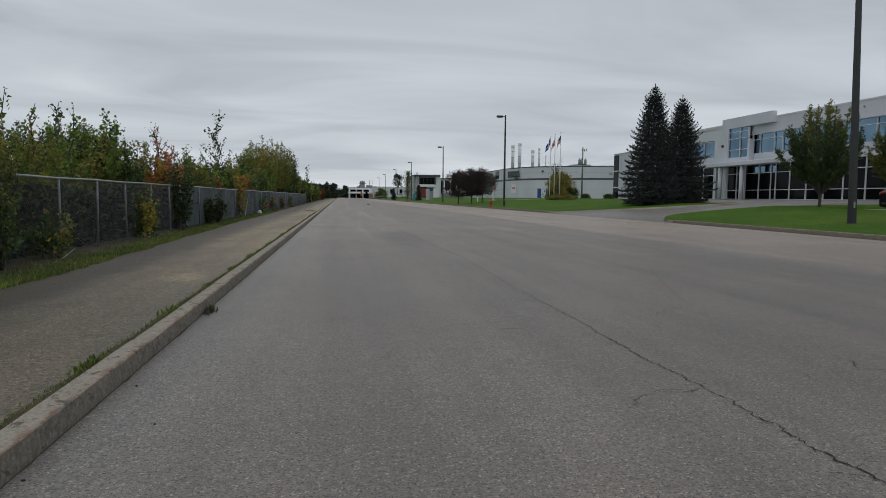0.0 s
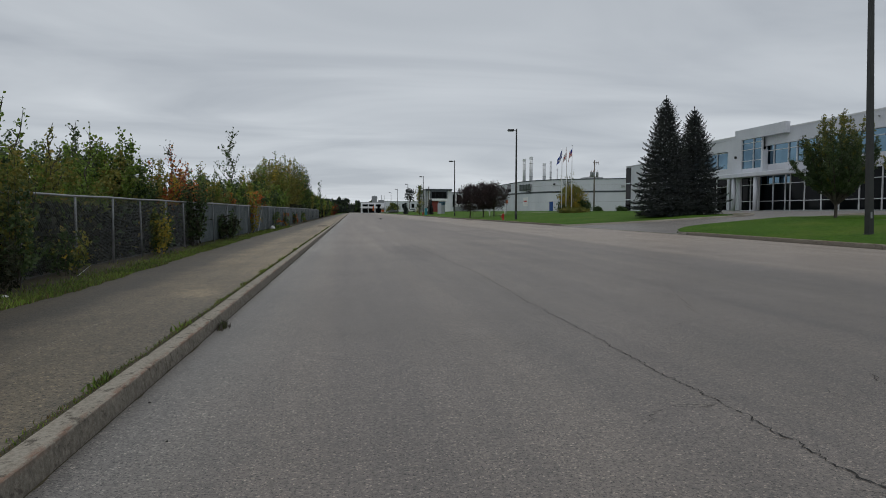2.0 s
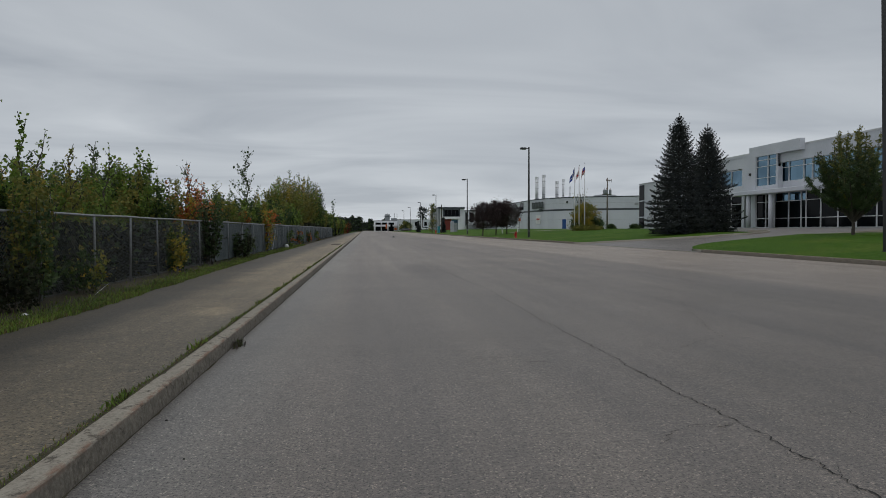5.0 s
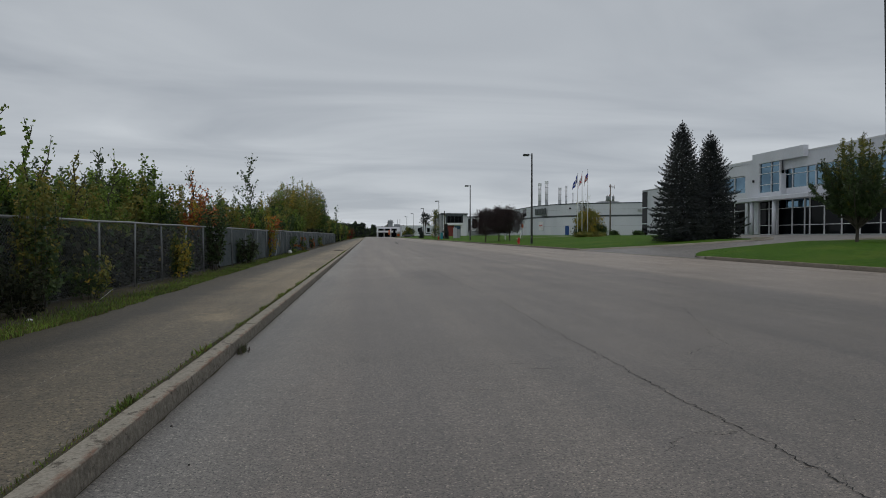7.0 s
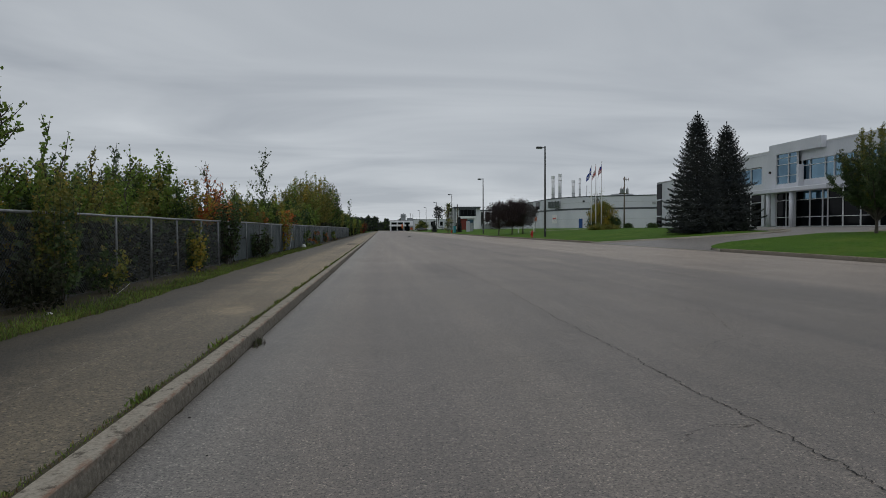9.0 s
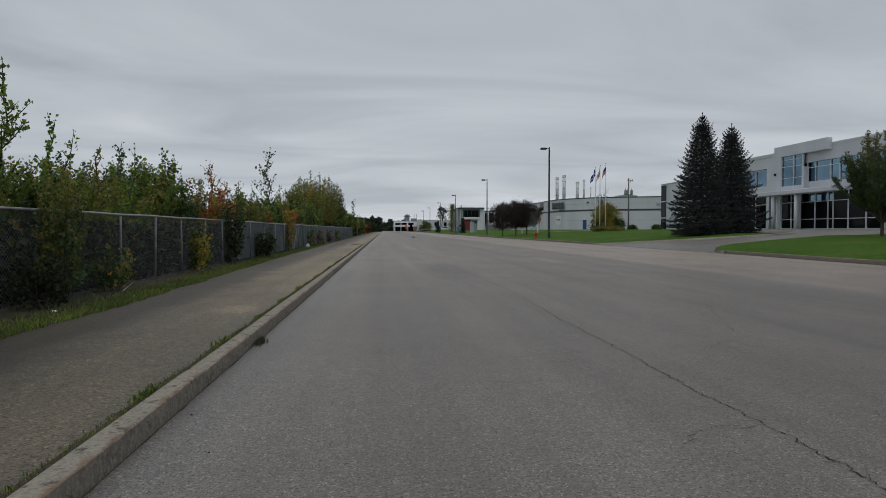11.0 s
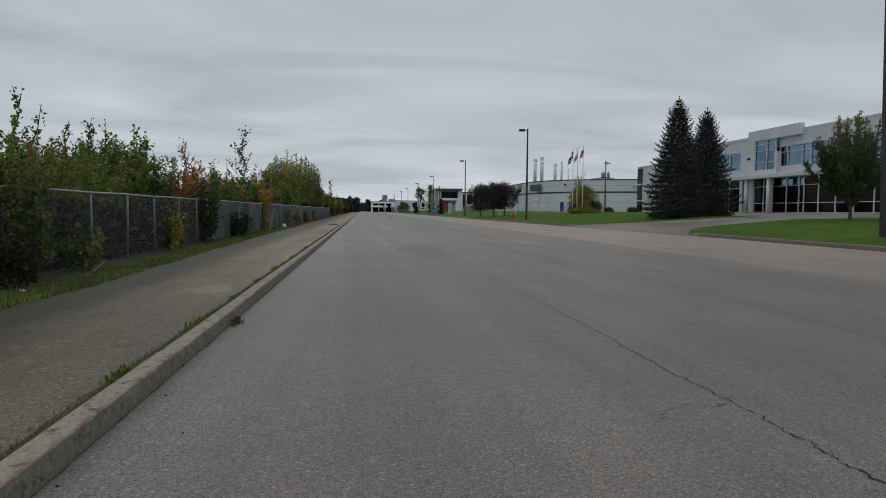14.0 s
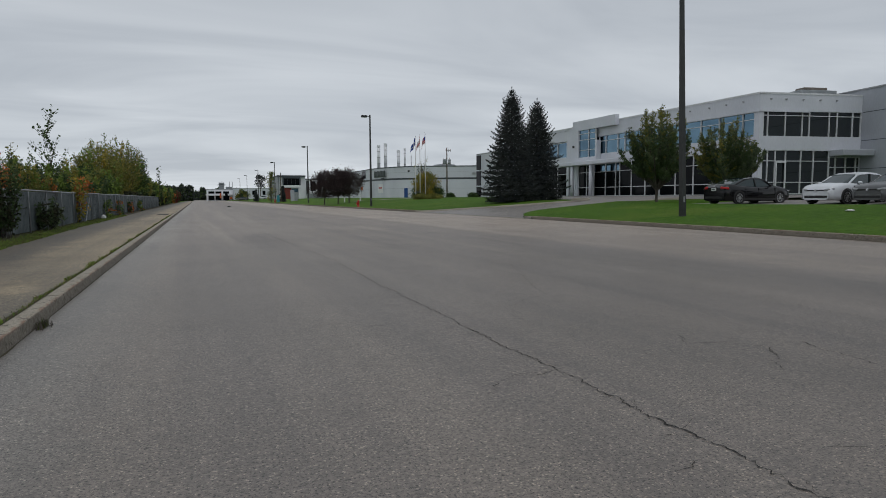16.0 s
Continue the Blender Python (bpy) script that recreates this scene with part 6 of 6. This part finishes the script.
make_plant("climbing_shrub", "yellow and orange young tree leaning on the slatted fence", "bush", (-4.88, 32.0, ZL), 1.9, 0.24, [M_yellow, M_orange, M_olive], 30, 16, 0.08, 0.11, 0.03, "vase", 0.02, stems=2, seed=207, weights=[4, 0.7, 3])
for i, y in enumerate((40.5, 46.5, 54.0, 63.0)):
    make_plant("climbing_shrub", "dark weeds at the foot of the slatted fence", "bush", (-4.8, y, ZL), 0.9, 0.3, [M_dgreen, M_green, M_orange], 15, 14, 0.09, 0.1, 0.05, "vase", 0.015, stems=3, seed=210 + i, weights=[3, 1, 1])


# ---------------------------------------------------------------- far woods
def woods(name, label, spans, seed, size, mats, w):
    rng = np.random.default_rng(seed)
    vs, fs, ix = [], [], []
    n0 = 0
    for x, y, h, r in spans:
        cs, pts, idx = crown_points(rng, h, r, 60, 16, r * 0.17, 0.02, "oval" if rng.uniform() < 0.5 else "spire")
        v, f = leaf_cloud(pts, size, rng, 1.4)
        v += np.array([x, y, 0.0])
        v[:, 2] = np.maximum(v[:, 2], 0.0)
        vs.append(v)
        fs.append(f + n0)
        n0 += len(v)
        ix.append(rng.choice(len(mats), size=len(f), p=w))
    ob = link_mesh(name, (np.concatenate(vs).tolist(), np.concatenate(fs).tolist()), mats, False, np.concatenate(ix).tolist())
    return tagged(ob, label, "trees", "", "stuff")


rs = random.Random(9)
woods("far_woods", "dark mixed trees at the end of the road", [(-24 + 20.5 * k / 26 + rs.uniform(-1, 1), 330 + rs.uniform(-15, 40), rs.uniform(5.5, 8), rs.uniform(2.0, 3.2)) for k in range(27)], 301, 0.7, [M_dgreen, M_needle], [0.4, 0.6])
woods("far_woods", "distant band of dark trees on the horizon", [(-60 + 260 * k / 60, 560 + rs.uniform(-20, 20), rs.uniform(6, 10), rs.uniform(4, 7)) for k in range(61)], 302, 1.2, [M_dgreen, M_needle], [0.5, 0.5])


# ---------------------------------------------------------------- fence
FX, FTOP = -5.0, 1.50
fence = thing("chain_link_fence", "old galvanised chain-link fence overgrown with shrubs", "fence", (FX, 0, 0.1))
near_posts = [4.1, 6.15, 8.2, 10.25, 12.2, 13.95, 15.75, 17.7, 19.6, 20.87]
for y in near_posts:
    p = part("post", Geo().lathe([(0.022, -0.05), (0.022, FTOP - 0.14), (0.016, FTOP - 0.125)], 10, Matrix.Translation((0, y, 0)) @ pose(0, 0, 0, 0.6 * math.sin(y * 3), 0.8 * math.cos(y * 5), 0)), M_galv, fence, "", True)
part("top_rail", Geo().tube([(0.0, 3.0 + 0.9 * k, FTOP - 0.115 + 0.006 * math.sin(k * 1.7)) for k in range(21)], 0.021, 8), M_galv, fence, "galvanised top rail", True)
part("tension_wire", Geo().tube([(0, 3.0, 0.06), (0, 20, 0.06)], 0.004, 4), M_wire, fence)


def wire_panel(y0, y1, step=0.066):
    g = Geo()
    h = FTOP - 0.12
    for sgn in (1, -1):
        k = y0 - h
        while k < y1:
            a, b = k, k + h
            za, zb = 0.02, h + 0.02
            if a < y0:
                za, a = za + (y0 - a), y0
            if b > y1:
                zb, b = zb - (b - y1), y1
            if zb > za:
                pa, pb = (a, za), (b, zb)
                if sgn < 0:
                    pa, pb = (y0 + y1 - a, za), (y0 + y1 - b, zb)
                dx = 0.004 * sgn
                w = 0.0026
                g.add([(dx, pa[0] - w, pa[1]), (dx, pa[0] + w, pa[1]), (dx, pb[0] + w, pb[1]), (dx, pb[0] - w, pb[1]),
                       (dx + w, pa[0], pa[1]), (dx + w, pb[0], pb[1])], [(0, 1, 2, 3), (0, 4, 5, 3), (4, 1, 2, 5)])
            k += step
    return g


for a, b in zip([3.0] + near_posts, near_posts):
    part("mesh_panel", wire_panel(a, b), M_wire, fence, "diamond wire mesh")

slat_fence = thing("slatted_fence", "chain-link fence filled with grey privacy slats", "fence", (FX, 0, 0.1))
y = 20.9
k = 0
while y < 96:
    y1 = y + 2.55
    part("post", Geo().lathe([(0.02, -0.05), (0.02, FTOP - 0.09), (0.01, FTOP - 0.07)], 8, Matrix.Translation((0.03, y, 0)) @ pose(0, 0, 0, 0.5 * math.sin(y), 0.7 * math.cos(y * 2), 0)), M_galv, slat_fence, "", True)
    g = Geo()
    n = 56 if y < 50 else 24
    for j in range(n):
        a = y + 0.03 + (2.5 * j) / n
        t = 0.003 * math.sin(j * 2.3 + k)
        top = FTOP - 0.155 - 0.008 * abs(math.sin(j * 5.1 + k * 2))
        g.box((t - 0.006, a, 0.05), (t + 0.006, a + 2.5 / n * 0.97, top))
    part("slat_panel", g, M_slat, slat_fence, "grey plastic slats")
    y, k = y1, k + 1
part("top_rail", Geo().tube([(0.0, 20.8 + 2.5 * j, FTOP - 0.125 + 0.01 * math.sin(j * 1.3)) for j in range(31)], 0.026, 8), M_galv, slat_fence, "galvanised top rail", True)
part("brace", Geo().tube([(0.03, 34.2, 0.0), (0.03, 35.6, 1.15)], 0.02, 6), M_galv, slat_fence)

# ---------------------------------------------------------------- grass blades
rng = np.random.default_rng(12)


def blades(name, label, P, hgt, wid, mats, w):
    n = len(P)
    a = rng.uniform(0, 2 * math.pi, n)
    h = hgt * rng.uniform(0.45, 1.3, n)
    ln = rng.normal(0, 0.4, (n, 2)) * h[:, None]
    wd = wid * rng.uniform(0.6, 1.3, n)
    v = np.empty((n, 5, 3))
    cx, sx = np.cos(a) * wd, np.sin(a) * wd
    v[:, 0] = P + np.stack([cx, sx, 0 * a], 1)
    v[:, 1] = P - np.stack([cx, sx, 0 * a], 1)
    m = P + np.stack([ln[:, 0] * 0.35, ln[:, 1] * 0.35, h * 0.6], 1)
    v[:, 2] = m - np.stack([cx, sx, 0 * a], 1) * 0.7
    v[:, 3] = m + np.stack([cx, sx, 0 * a], 1) * 0.7
    v[:, 4] = P + np.stack([ln[:, 0], ln[:, 1], h], 1)
    base = np.arange(n) * 5
    f = [(b, b + 1, b + 2, b + 3) for b in base] + [(b + 3, b + 2, b + 4) for b in base]
    pick = rng.choice(len(mats), size=n, p=w)
    ob = link_mesh(name, (v.reshape(-1, 3).tolist(), [tuple(int(i) for i in q) for q in f]), mats, False, np.concatenate([pick, pick]).tolist())
    return tagged(ob, label, "grass", "", "stuff")


ny = 30000
yy = 3.5 + 42 * rng.uniform(0, 1, ny) ** 1.4
ex = np.array([path_edge(t) for t in yy])
xx = ex + 0.03 - np.abs(rng.normal(0, 0.36, ny))
blades("verge_grass", "rough yellow-green grass along the footpath", np.stack([xx, yy, np.full(ny, 0.105)], 1), 0.058, 0.006, [M_verge, M_green, M_straw], [0.35, 0.57, 0.08])
rows = []
for y0 in np.arange(0.5, 60, 0.12):
    w = 0.05 + 0.05 * noise.noise((4.0, y0 * 1.3, 2.0)) + 0.03 * noise.noise((4.0, y0 * 6, 5.0))
    rows.append([(KERB_L - 0.16, y0, 0.122), (KERB_L - 0.16 - max(0.012, w) * 0.6, y0, 0.124), (KERB_L - 0.16 - max(0.015, w), y0, 0.1185)])
setting("soil_strip", Geo().grid(rows), M_dirt, "thin strip of soil in the joint behind the kerb", True)
rows = []
for y0 in np.arange(0.5, 70, 0.1):
    w = 0.004 + 0.03 * noise.noise((8.0, y0 * 1.7, 2.0)) + 0.03 * noise.noise((3.0, y0 * 7, 5.0))
    rows.append([(KERB_L - 0.012, y0, 0.006), (KERB_L + max(0.003, w) * 0.4, y0, 0.004), (KERB_L + max(0.006, w), y0, 0.002)])
setting("gutter_dirt", Geo().grid(rows), M_dirt, "thin ragged line of dirt along the kerb foot", True)
pts, clumps = [], []
for y0 in np.arange(1.2, 45, 0.03):
    d = noise.noise((2.0, y0 * 1.1, 7.0)) + 0.5 * noise.noise((9.0, y0 * 4, 1.0))
    m = int(4 + 10 * max(0, d + 0.2))
    pts += [(KERB_L - 0.165 - abs(random.gauss(0, 0.028)), y0 + random.uniform(-0.03, 0.03), 0.12) for _ in range(m)]
    if d > 0.12:
        clumps += [(KERB_L - 0.17 - abs(random.gauss(0, 0.035)), y0 + random.uniform(-0.05, 0.05), 0.12) for _ in range(int(14 * d))]
blades("kerb_weeds", "short ragged grass growing behind the kerb", np.array(pts), 0.022, 0.0035, [M_verge, M_straw, M_green], [0.4, 0.25, 0.35])
blades("kerb_weeds", "taller green tufts of weeds behind the kerb", np.array(clumps), 0.045, 0.008, [M_verge, M_green, M_straw], [0.25, 0.62, 0.13])
n = 9000
yy = rng.uniform(8, 60, n)
xx = np.array([kerb_x(t) for t in yy]) + 0.17 + np.abs(rng.normal(0, 0.12, n))
ok = (yy < 28.5) | (yy > 48.5)
blades("lawn_edge_grass", "grass fringe leaning over the far kerb", np.stack([xx, yy, np.full(n, 0.135)], 1)[ok], 0.035, 0.012, [M_verge, M_green], [0.4, 0.6])
pts = np.stack([KERB_L + 0.03 + np.abs(rng.normal(0, 0.03, 160)), 6.55 + rng.normal(0, 0.07, 160), np.zeros(160)], 1)
blades("gutter_weed", "small dry weed in the gutter joint", pts, 0.07, 0.004, [M_verge, M_bark], [0.5, 0.5])

# ---------------------------------------------------------------- kerbs, made of separate lengths
near_kerb = thing("kerb", "weathered concrete kerb with rusty scrapes along the near side of the road", "kerb", (0, 0, 0), kind="structure")
KH = 0.128
rk = random.Random(4)


def kerb_piece(length, seed):
    """One length of kerb lying along +y, with rubbed edges."""
    prof = [(0.0, -0.08), (0.0, 0.02), (-0.014, KH - 0.012), (-0.026, KH - 0.002), (-0.09, KH), (-0.155, KH - 0.003), (-0.165, KH - 0.012), (-0.165, -0.08)]
    r = random.Random(seed)
    n = 26
    rows = []
    for i in range(n + 1):
        t = i / n
        chip = 0.012 * max(0, noise.noise((seed, t * 7, 0)) - 0.1) + 0.006 * r.uniform(0, 1)
        end = 0.006 if i in (0, n) else 0.0
        rows.append([(x - (chip if k in (2, 3) else 0) + (-end if k < 4 else 0), length * t, z - (chip if k in (3,) else 0) - (end if 1 < k < 7 else 0)) for k, (x, z) in enumerate(prof)])
    g = Geo().grid(rows)
    m = len(prof)
    g.f += [tuple(range(m - 1, -1, -1)), tuple(range(n * m, n * m + m))]
    return g


def share(name, me, m, parent):
    ob = new(name, me)
    ob.parent = parent
    ob.matrix_world = m
    return ob


protos = []
for s in range(5):
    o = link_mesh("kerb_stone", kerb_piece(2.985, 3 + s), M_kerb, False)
    protos.append(o.data)
    bpy.data.objects.remove(o)
y = 4.85 - 3 * 12
k = 0
while y < 330:
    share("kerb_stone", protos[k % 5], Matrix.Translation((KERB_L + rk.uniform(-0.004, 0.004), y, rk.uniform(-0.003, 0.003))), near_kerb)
    y, k = y + 3.0, k + 1

far_kerb = thing("kerb", "pale concrete kerb along the far side of the road", "kerb", (0, 0, 0), kind="structure")


def far_run(y0, y1):
    y = y0
    i = 0
    while y < y1 - 0.1:
        b = min(y + 3.0, y1)
        xa, xb = kerb_x(y), kerb_x(b)
        d = Vector((xb - xa, b - y, 0))
        rot = math.atan2(d.y, d.x) - math.pi / 2
        m = Matrix.Translation((xb, b, 0.012)) @ Matrix.Rotation(rot + math.pi, 4, "Z") @ Matrix.Diagonal((1, 1, 1.15, 1))
        if b - y > 2.5:
            share("kerb_stone", protos[i % 5], m, far_kerb)
        y, i = b, i + 1


far_run(-55.0, 29.1)
far_run(47.8, 330.0)


def kerb_line(pts, parent, flip=1):
    """A kerb swept along a bent line on the rising ground."""
    rows = []
    for i, p in enumerate(pts):
        a, b = pts[max(0, i - 1)], pts[min(len(pts) - 1, i + 1)]
        d = Vector((b[0] - a[0], b[1] - a[1])).normalized()
        n = Vector((d.y, -d.x)) * flip
        z = drive_z(*p)
        rows.append([(p[0] + n.x * o, p[1] + n.y * o, z + h) for o, h in ((0, -0.1), (0.0, 0.09), (0.02, 0.125), (0.13, 0.128), (0.15, 0.11), (0.15, -0.1))])
    part("kerb_bend", Geo().grid(rows), M_kerb2, parent, "", True)


xs = [16.8, 16.95, 17.2, 17.5, 18.0, 18.6, 19.5, 20.5, 21.7, 23, 24.5, 26, 27.5, 29, 30.4]
kerb_line([(kerb_x(29.1), 29.1)] + [(x + 0.1, edge_r(x)) for x in xs], far_kerb, 1)
xs = [16.9, 17.3, 18.3, 19.5, 20.7, 22, 24, 25.3, 26.5, 28, 29.2]
kerb_line([(kerb_x(47.8), 47.8)] + [(x, edge_l(x)) for x in xs] + [(29.8, 42.2), (29.9, 43.2), (29.4, 44.1)], far_kerb, -1)

# ---------------------------------------------------------------- cracks and marks on the road
def crack(pts, width, seed, step=0.024):
    """A ragged dark split following pts."""
    r = random.Random(seed)
    path = []
    for (xa, ya), (xb, yb) in zip(pts, pts[1:]):
        n = max(2, int(math.hypot(xb - xa, yb - ya) / step))
        for i in range(n):
            t = i / n
            q = xa + (xb - xa) * t, ya + (yb - ya) * t
            path.append((q[0] + 0.035 * noise.noise((q[1] * 1.7, seed, 0)) + 0.030 * noise.noise((q[1] * 7.5, seed, 4)) + 0.030 * noise.noise((q[1] * 21, seed, 8)) + r.uniform(-0.014, 0.014), q[1] + 0.02 * noise.noise((q[0] * 8, seed, 9))))
    rows = []
    for i, (x, y) in enumerate(path):
        a, b = path[max(0, i - 1)], path[min(len(path) - 1, i + 1)]
        d = Vector((b[0] - a[0], b[1] - a[1])).normalized()
        w = 0.66 * width * max(0.10, 0.55 + 0.7 * noise.noise((i * 0.17, seed, 2)) + r.uniform(-0.35, 0.5))
        rows.append([(x + d.y * w / 2, y - d.x * w / 2, 0.004), (x - d.y * w / 2, y + d.x * w / 2, 0.004)])
    return Geo().grid(rows)


cracks = thing("road_cracks", "dark ragged cracks along a seam in the asphalt", "crack", (0, 0, 0), kind="structure")
for i, (p, w) in enumerate((
        ([(2.3, -2), (2.29, 2.6), (2.31, 3.4)], 0.016), ([(2.31, 3.4), (2.28, 4.1), (2.32, 5.6)], 0.013), ([(2.32, 5.6), (2.33, 8.1), (2.45, 11.8)], 0.011),
        ([(2.45, 11.8), (2.36, 14.2), (2.1, 23)], 0.012), ([(2.26, 3.52), (2.11, 3.45), (1.93, 3.51)], 0.008), ([(4.4, 7.6), (4.17, 7.09), (3.95, 6.33)], 0.010),
        ([(3.92, 6.32), (3.6, 6.2), (3.11, 5.78)], 0.008), ([(4.55, 3.43), (4.46, 3.18), (4.49, 3.01), (4.42, 2.76)], 0.012), ([(3.81, 3.99), (3.68, 3.76), (4.0, 3.66), (4.06, 3.35), (3.98, 3.15)], 0.008), ([(3.85, 3.13), (3.7, 2.89)], 0.009), ([(2.82, 5.2), (3.04, 5.16)], 0.006), ([(3.14, 3.66), (3.2, 3.48)], 0.007), ([(2.76, 1.9), (3.02, 1.81), (3.3, 1.85)], 0.006), ([(1.93, 1.98), (2.02, 1.98), (2.11, 2.04)], 0.007), ([(6.3, 9.6), (6.95, 8.55), (7.25, 7.9)], 0.012), ([(4.2, 11.0), (5.0, 10.2), (5.9, 10.0)], 0.008),
        ([(1.0, 5.6), (1.5, 5.65)], 0.006), ([(6.0, 3.6), (6.1, 5.2), (5.9, 6.4)], 0.008), ([(7.4, 13), (7.7, 16), (7.2, 22)], 0.014), ([(10.2, 9.5), (10.1, 14), (10.4, 20)], 0.012), ([(5.2, 9.6), (4.7, 8.4), (4.4, 7.6)], 0.008), ([(2.35, 10.0), (3.2, 9.7), (4.0, 9.9)], 0.006), ([(1.2, 4.7), (0.7, 4.72)], 0.005), ([(6.4, 6.9), (5.7, 6.6)], 0.006))):
    part("crack", crack(p, w * (1.3 if i < 4 else 1.1), 11 + i), M_crack if i < 4 else M_hair, cracks)
for i, (p, w) in enumerate((
        ([(4.54, 9.02), (4.59, 8.17)], 0.012),
        ([(1.33, 5.41), (1.72, 5.39)], 0.007),
        ([(3.13, 9.18), (3.1, 8.35)], 0.012),
        ([(2.27, 3.5), (2.01, 3.52), (1.84, 3.43), (1.63, 3.21)], 0.006),
        ([(3.8, 3.99), (3.69, 3.79), (4.06, 3.63), (4.17, 3.42), (3.91, 3.08)], 0.008),
        ([(3.93, 4.84), (4.35, 4.67)], 0.008),
        ([(2.22, 2.96), (2.29, 2.86)], 0.005),
        ([(1.26, 2.39), (1.32, 2.33)], 0.004))):
    part("crack", crack(p, w * 1.2, 51 + i), M_hair, cracks)
rc = random.Random(77)
for i in range(16):
    # short side splits along the main seam
    y0, sd, ln = rc.uniform(1.6, 9.5), rc.choice((-1, 1)), rc.uniform(0.06, 0.22)
    part("crack", crack([(2.30, y0), (2.30 + sd * ln, y0 + rc.uniform(-0.12, 0.12))], 0.006, 120 + i), M_hair, cracks)
seam = thing("path_seam", "thin pale paving seam running along the footpath", "seam", (0, 0, 0.116), kind="structure")
part("seam_line", crack([(-2.46, 2.0), (-2.43, 5.0), (-2.42, 6.4), (-2.33, 8.7), (-2.3, 16.0)], 0.012, 91), M_kerb2, seam)
drain = thing("drain_cover", "flat dark drain cover in the footpath", "drain", (-2.1, 46.0, 0.118))
part("plate", Geo().box((-0.35, -0.9, 0), (0.35, 0.9, 0.012), 0.004), M_crack, drain)


# ---------------------------------------------------------------- litter and the toy car
def stone(name, label, cat, at, size, mat, seed):
    r = random.Random(seed)
    prof = [(0.25, 0), (0.48, 0.12), (0.5, 0.4), (0.38, 0.75), (0.15, 0.98)]
    g = Geo().lathe(prof, 10)
    g.v = [(x * size[0] * r.uniform(0.85, 1.15), y * size[1] * r.uniform(0.85, 1.15), z * size[2]) for x, y, z in g.v]
    ob = link_mesh(name, g, mat, True)
    ob.matrix_world = pose(*at, 0, 0, r.uniform(0, 360))
    return tagged(ob, label, cat)


stone("litter", "crumpled white paper ball beside the slatted fence", "litter", (-4.75, 38.6, 0.10), (0.26, 0.26, 0.24), M_banner, 1)
stone("litter", "small scrap of white paper in the verge", "litter", (-4.35, 8.5, 0.11), (0.09, 0.05, 0.03), M_banner, 2)
stone("litter", "pale flat stone lying on the office lawn", "stone", (22.3, 15.4, lawn_z(22.3, 15.4)), (0.42, 0.3, 0.07), M_banner, 3)
stone("pebble", "small dark pebble on the road", "stone", (-0.95, 3.35, 0.0), (0.02, 0.013, 0.006), M_crack, 4)
stone("pebble", "small dark pebble in the gutter", "stone", (-1.25, 4.05, 0.0), (0.02, 0.018, 0.008), M_crack, 5)
stone("pebble", "small dark pebble in the gutter", "stone", (-1.3, 2.75, 0.0), (0.02, 0.014, 0.007), M_crack, 6)
stk = thing("stake", "thin bleached stick leaning in the verge", "stick", (-4.6, 11.2, 0.1))
part("stick", Geo().tube([(0, 0, 0), (0.1, 0.3, 0.16)], [0.005, 0.003], 5), M_banner, stk)

toy = thing("toy_car", "small black off-road toy buggy standing on the road", "toy car", (4.3, 92.0, 0.0), 200)
part("chassis", Geo().box((-0.055, -0.16, 0.05), (0.055, 0.17, 0.075), 0.01), M_plastic, toy)
part("body_shell", loft([(-0.15, [(0.05, 0.075), (0.05, 0.09), (0.02, 0.10), (0.001, 0.10)]), (-0.04, [(0.06, 0.075), (0.06, 0.11), (0.04, 0.15), (0.001, 0.155)]), (0.06, [(0.055, 0.075), (0.055, 0.10), (0.035, 0.12), (0.001, 0.125)]), (0.18, [(0.03, 0.07), (0.03, 0.08), (0.015, 0.085), (0.001, 0.085)])]), M_cblack, toy, "", True)
part("rear_wing", Geo().box((-0.09, -0.20, 0.165), (0.09, -0.13, 0.175), 0.003).box((-0.04, -0.17, 0.08), (-0.03, -0.15, 0.165)).box((0.03, -0.17, 0.08), (0.04, -0.15, 0.165)), M_plastic, toy)
for sx in (-1, 1):
    for yy_, r in ((-0.13, 0.062), (0.14, 0.056)):
        w = part("wheel", Geo().lathe([(r * 0.6, -0.03), (r, -0.025), (r, 0.025), (r * 0.6, 0.03)], 18, Matrix.Translation((sx * 0.125, yy_, r)) @ pose(0, 0, 0, 0, 90, 0)), M_tyre, toy, "", True)
        part("rim", Geo().lathe([(r * 0.58, -0.031), (r * 0.58, 0.031)], 12, Matrix.Translation((sx * 0.125, yy_, r)) @ pose(0, 0, 0, 0, 90, 0)), M_plate, w)
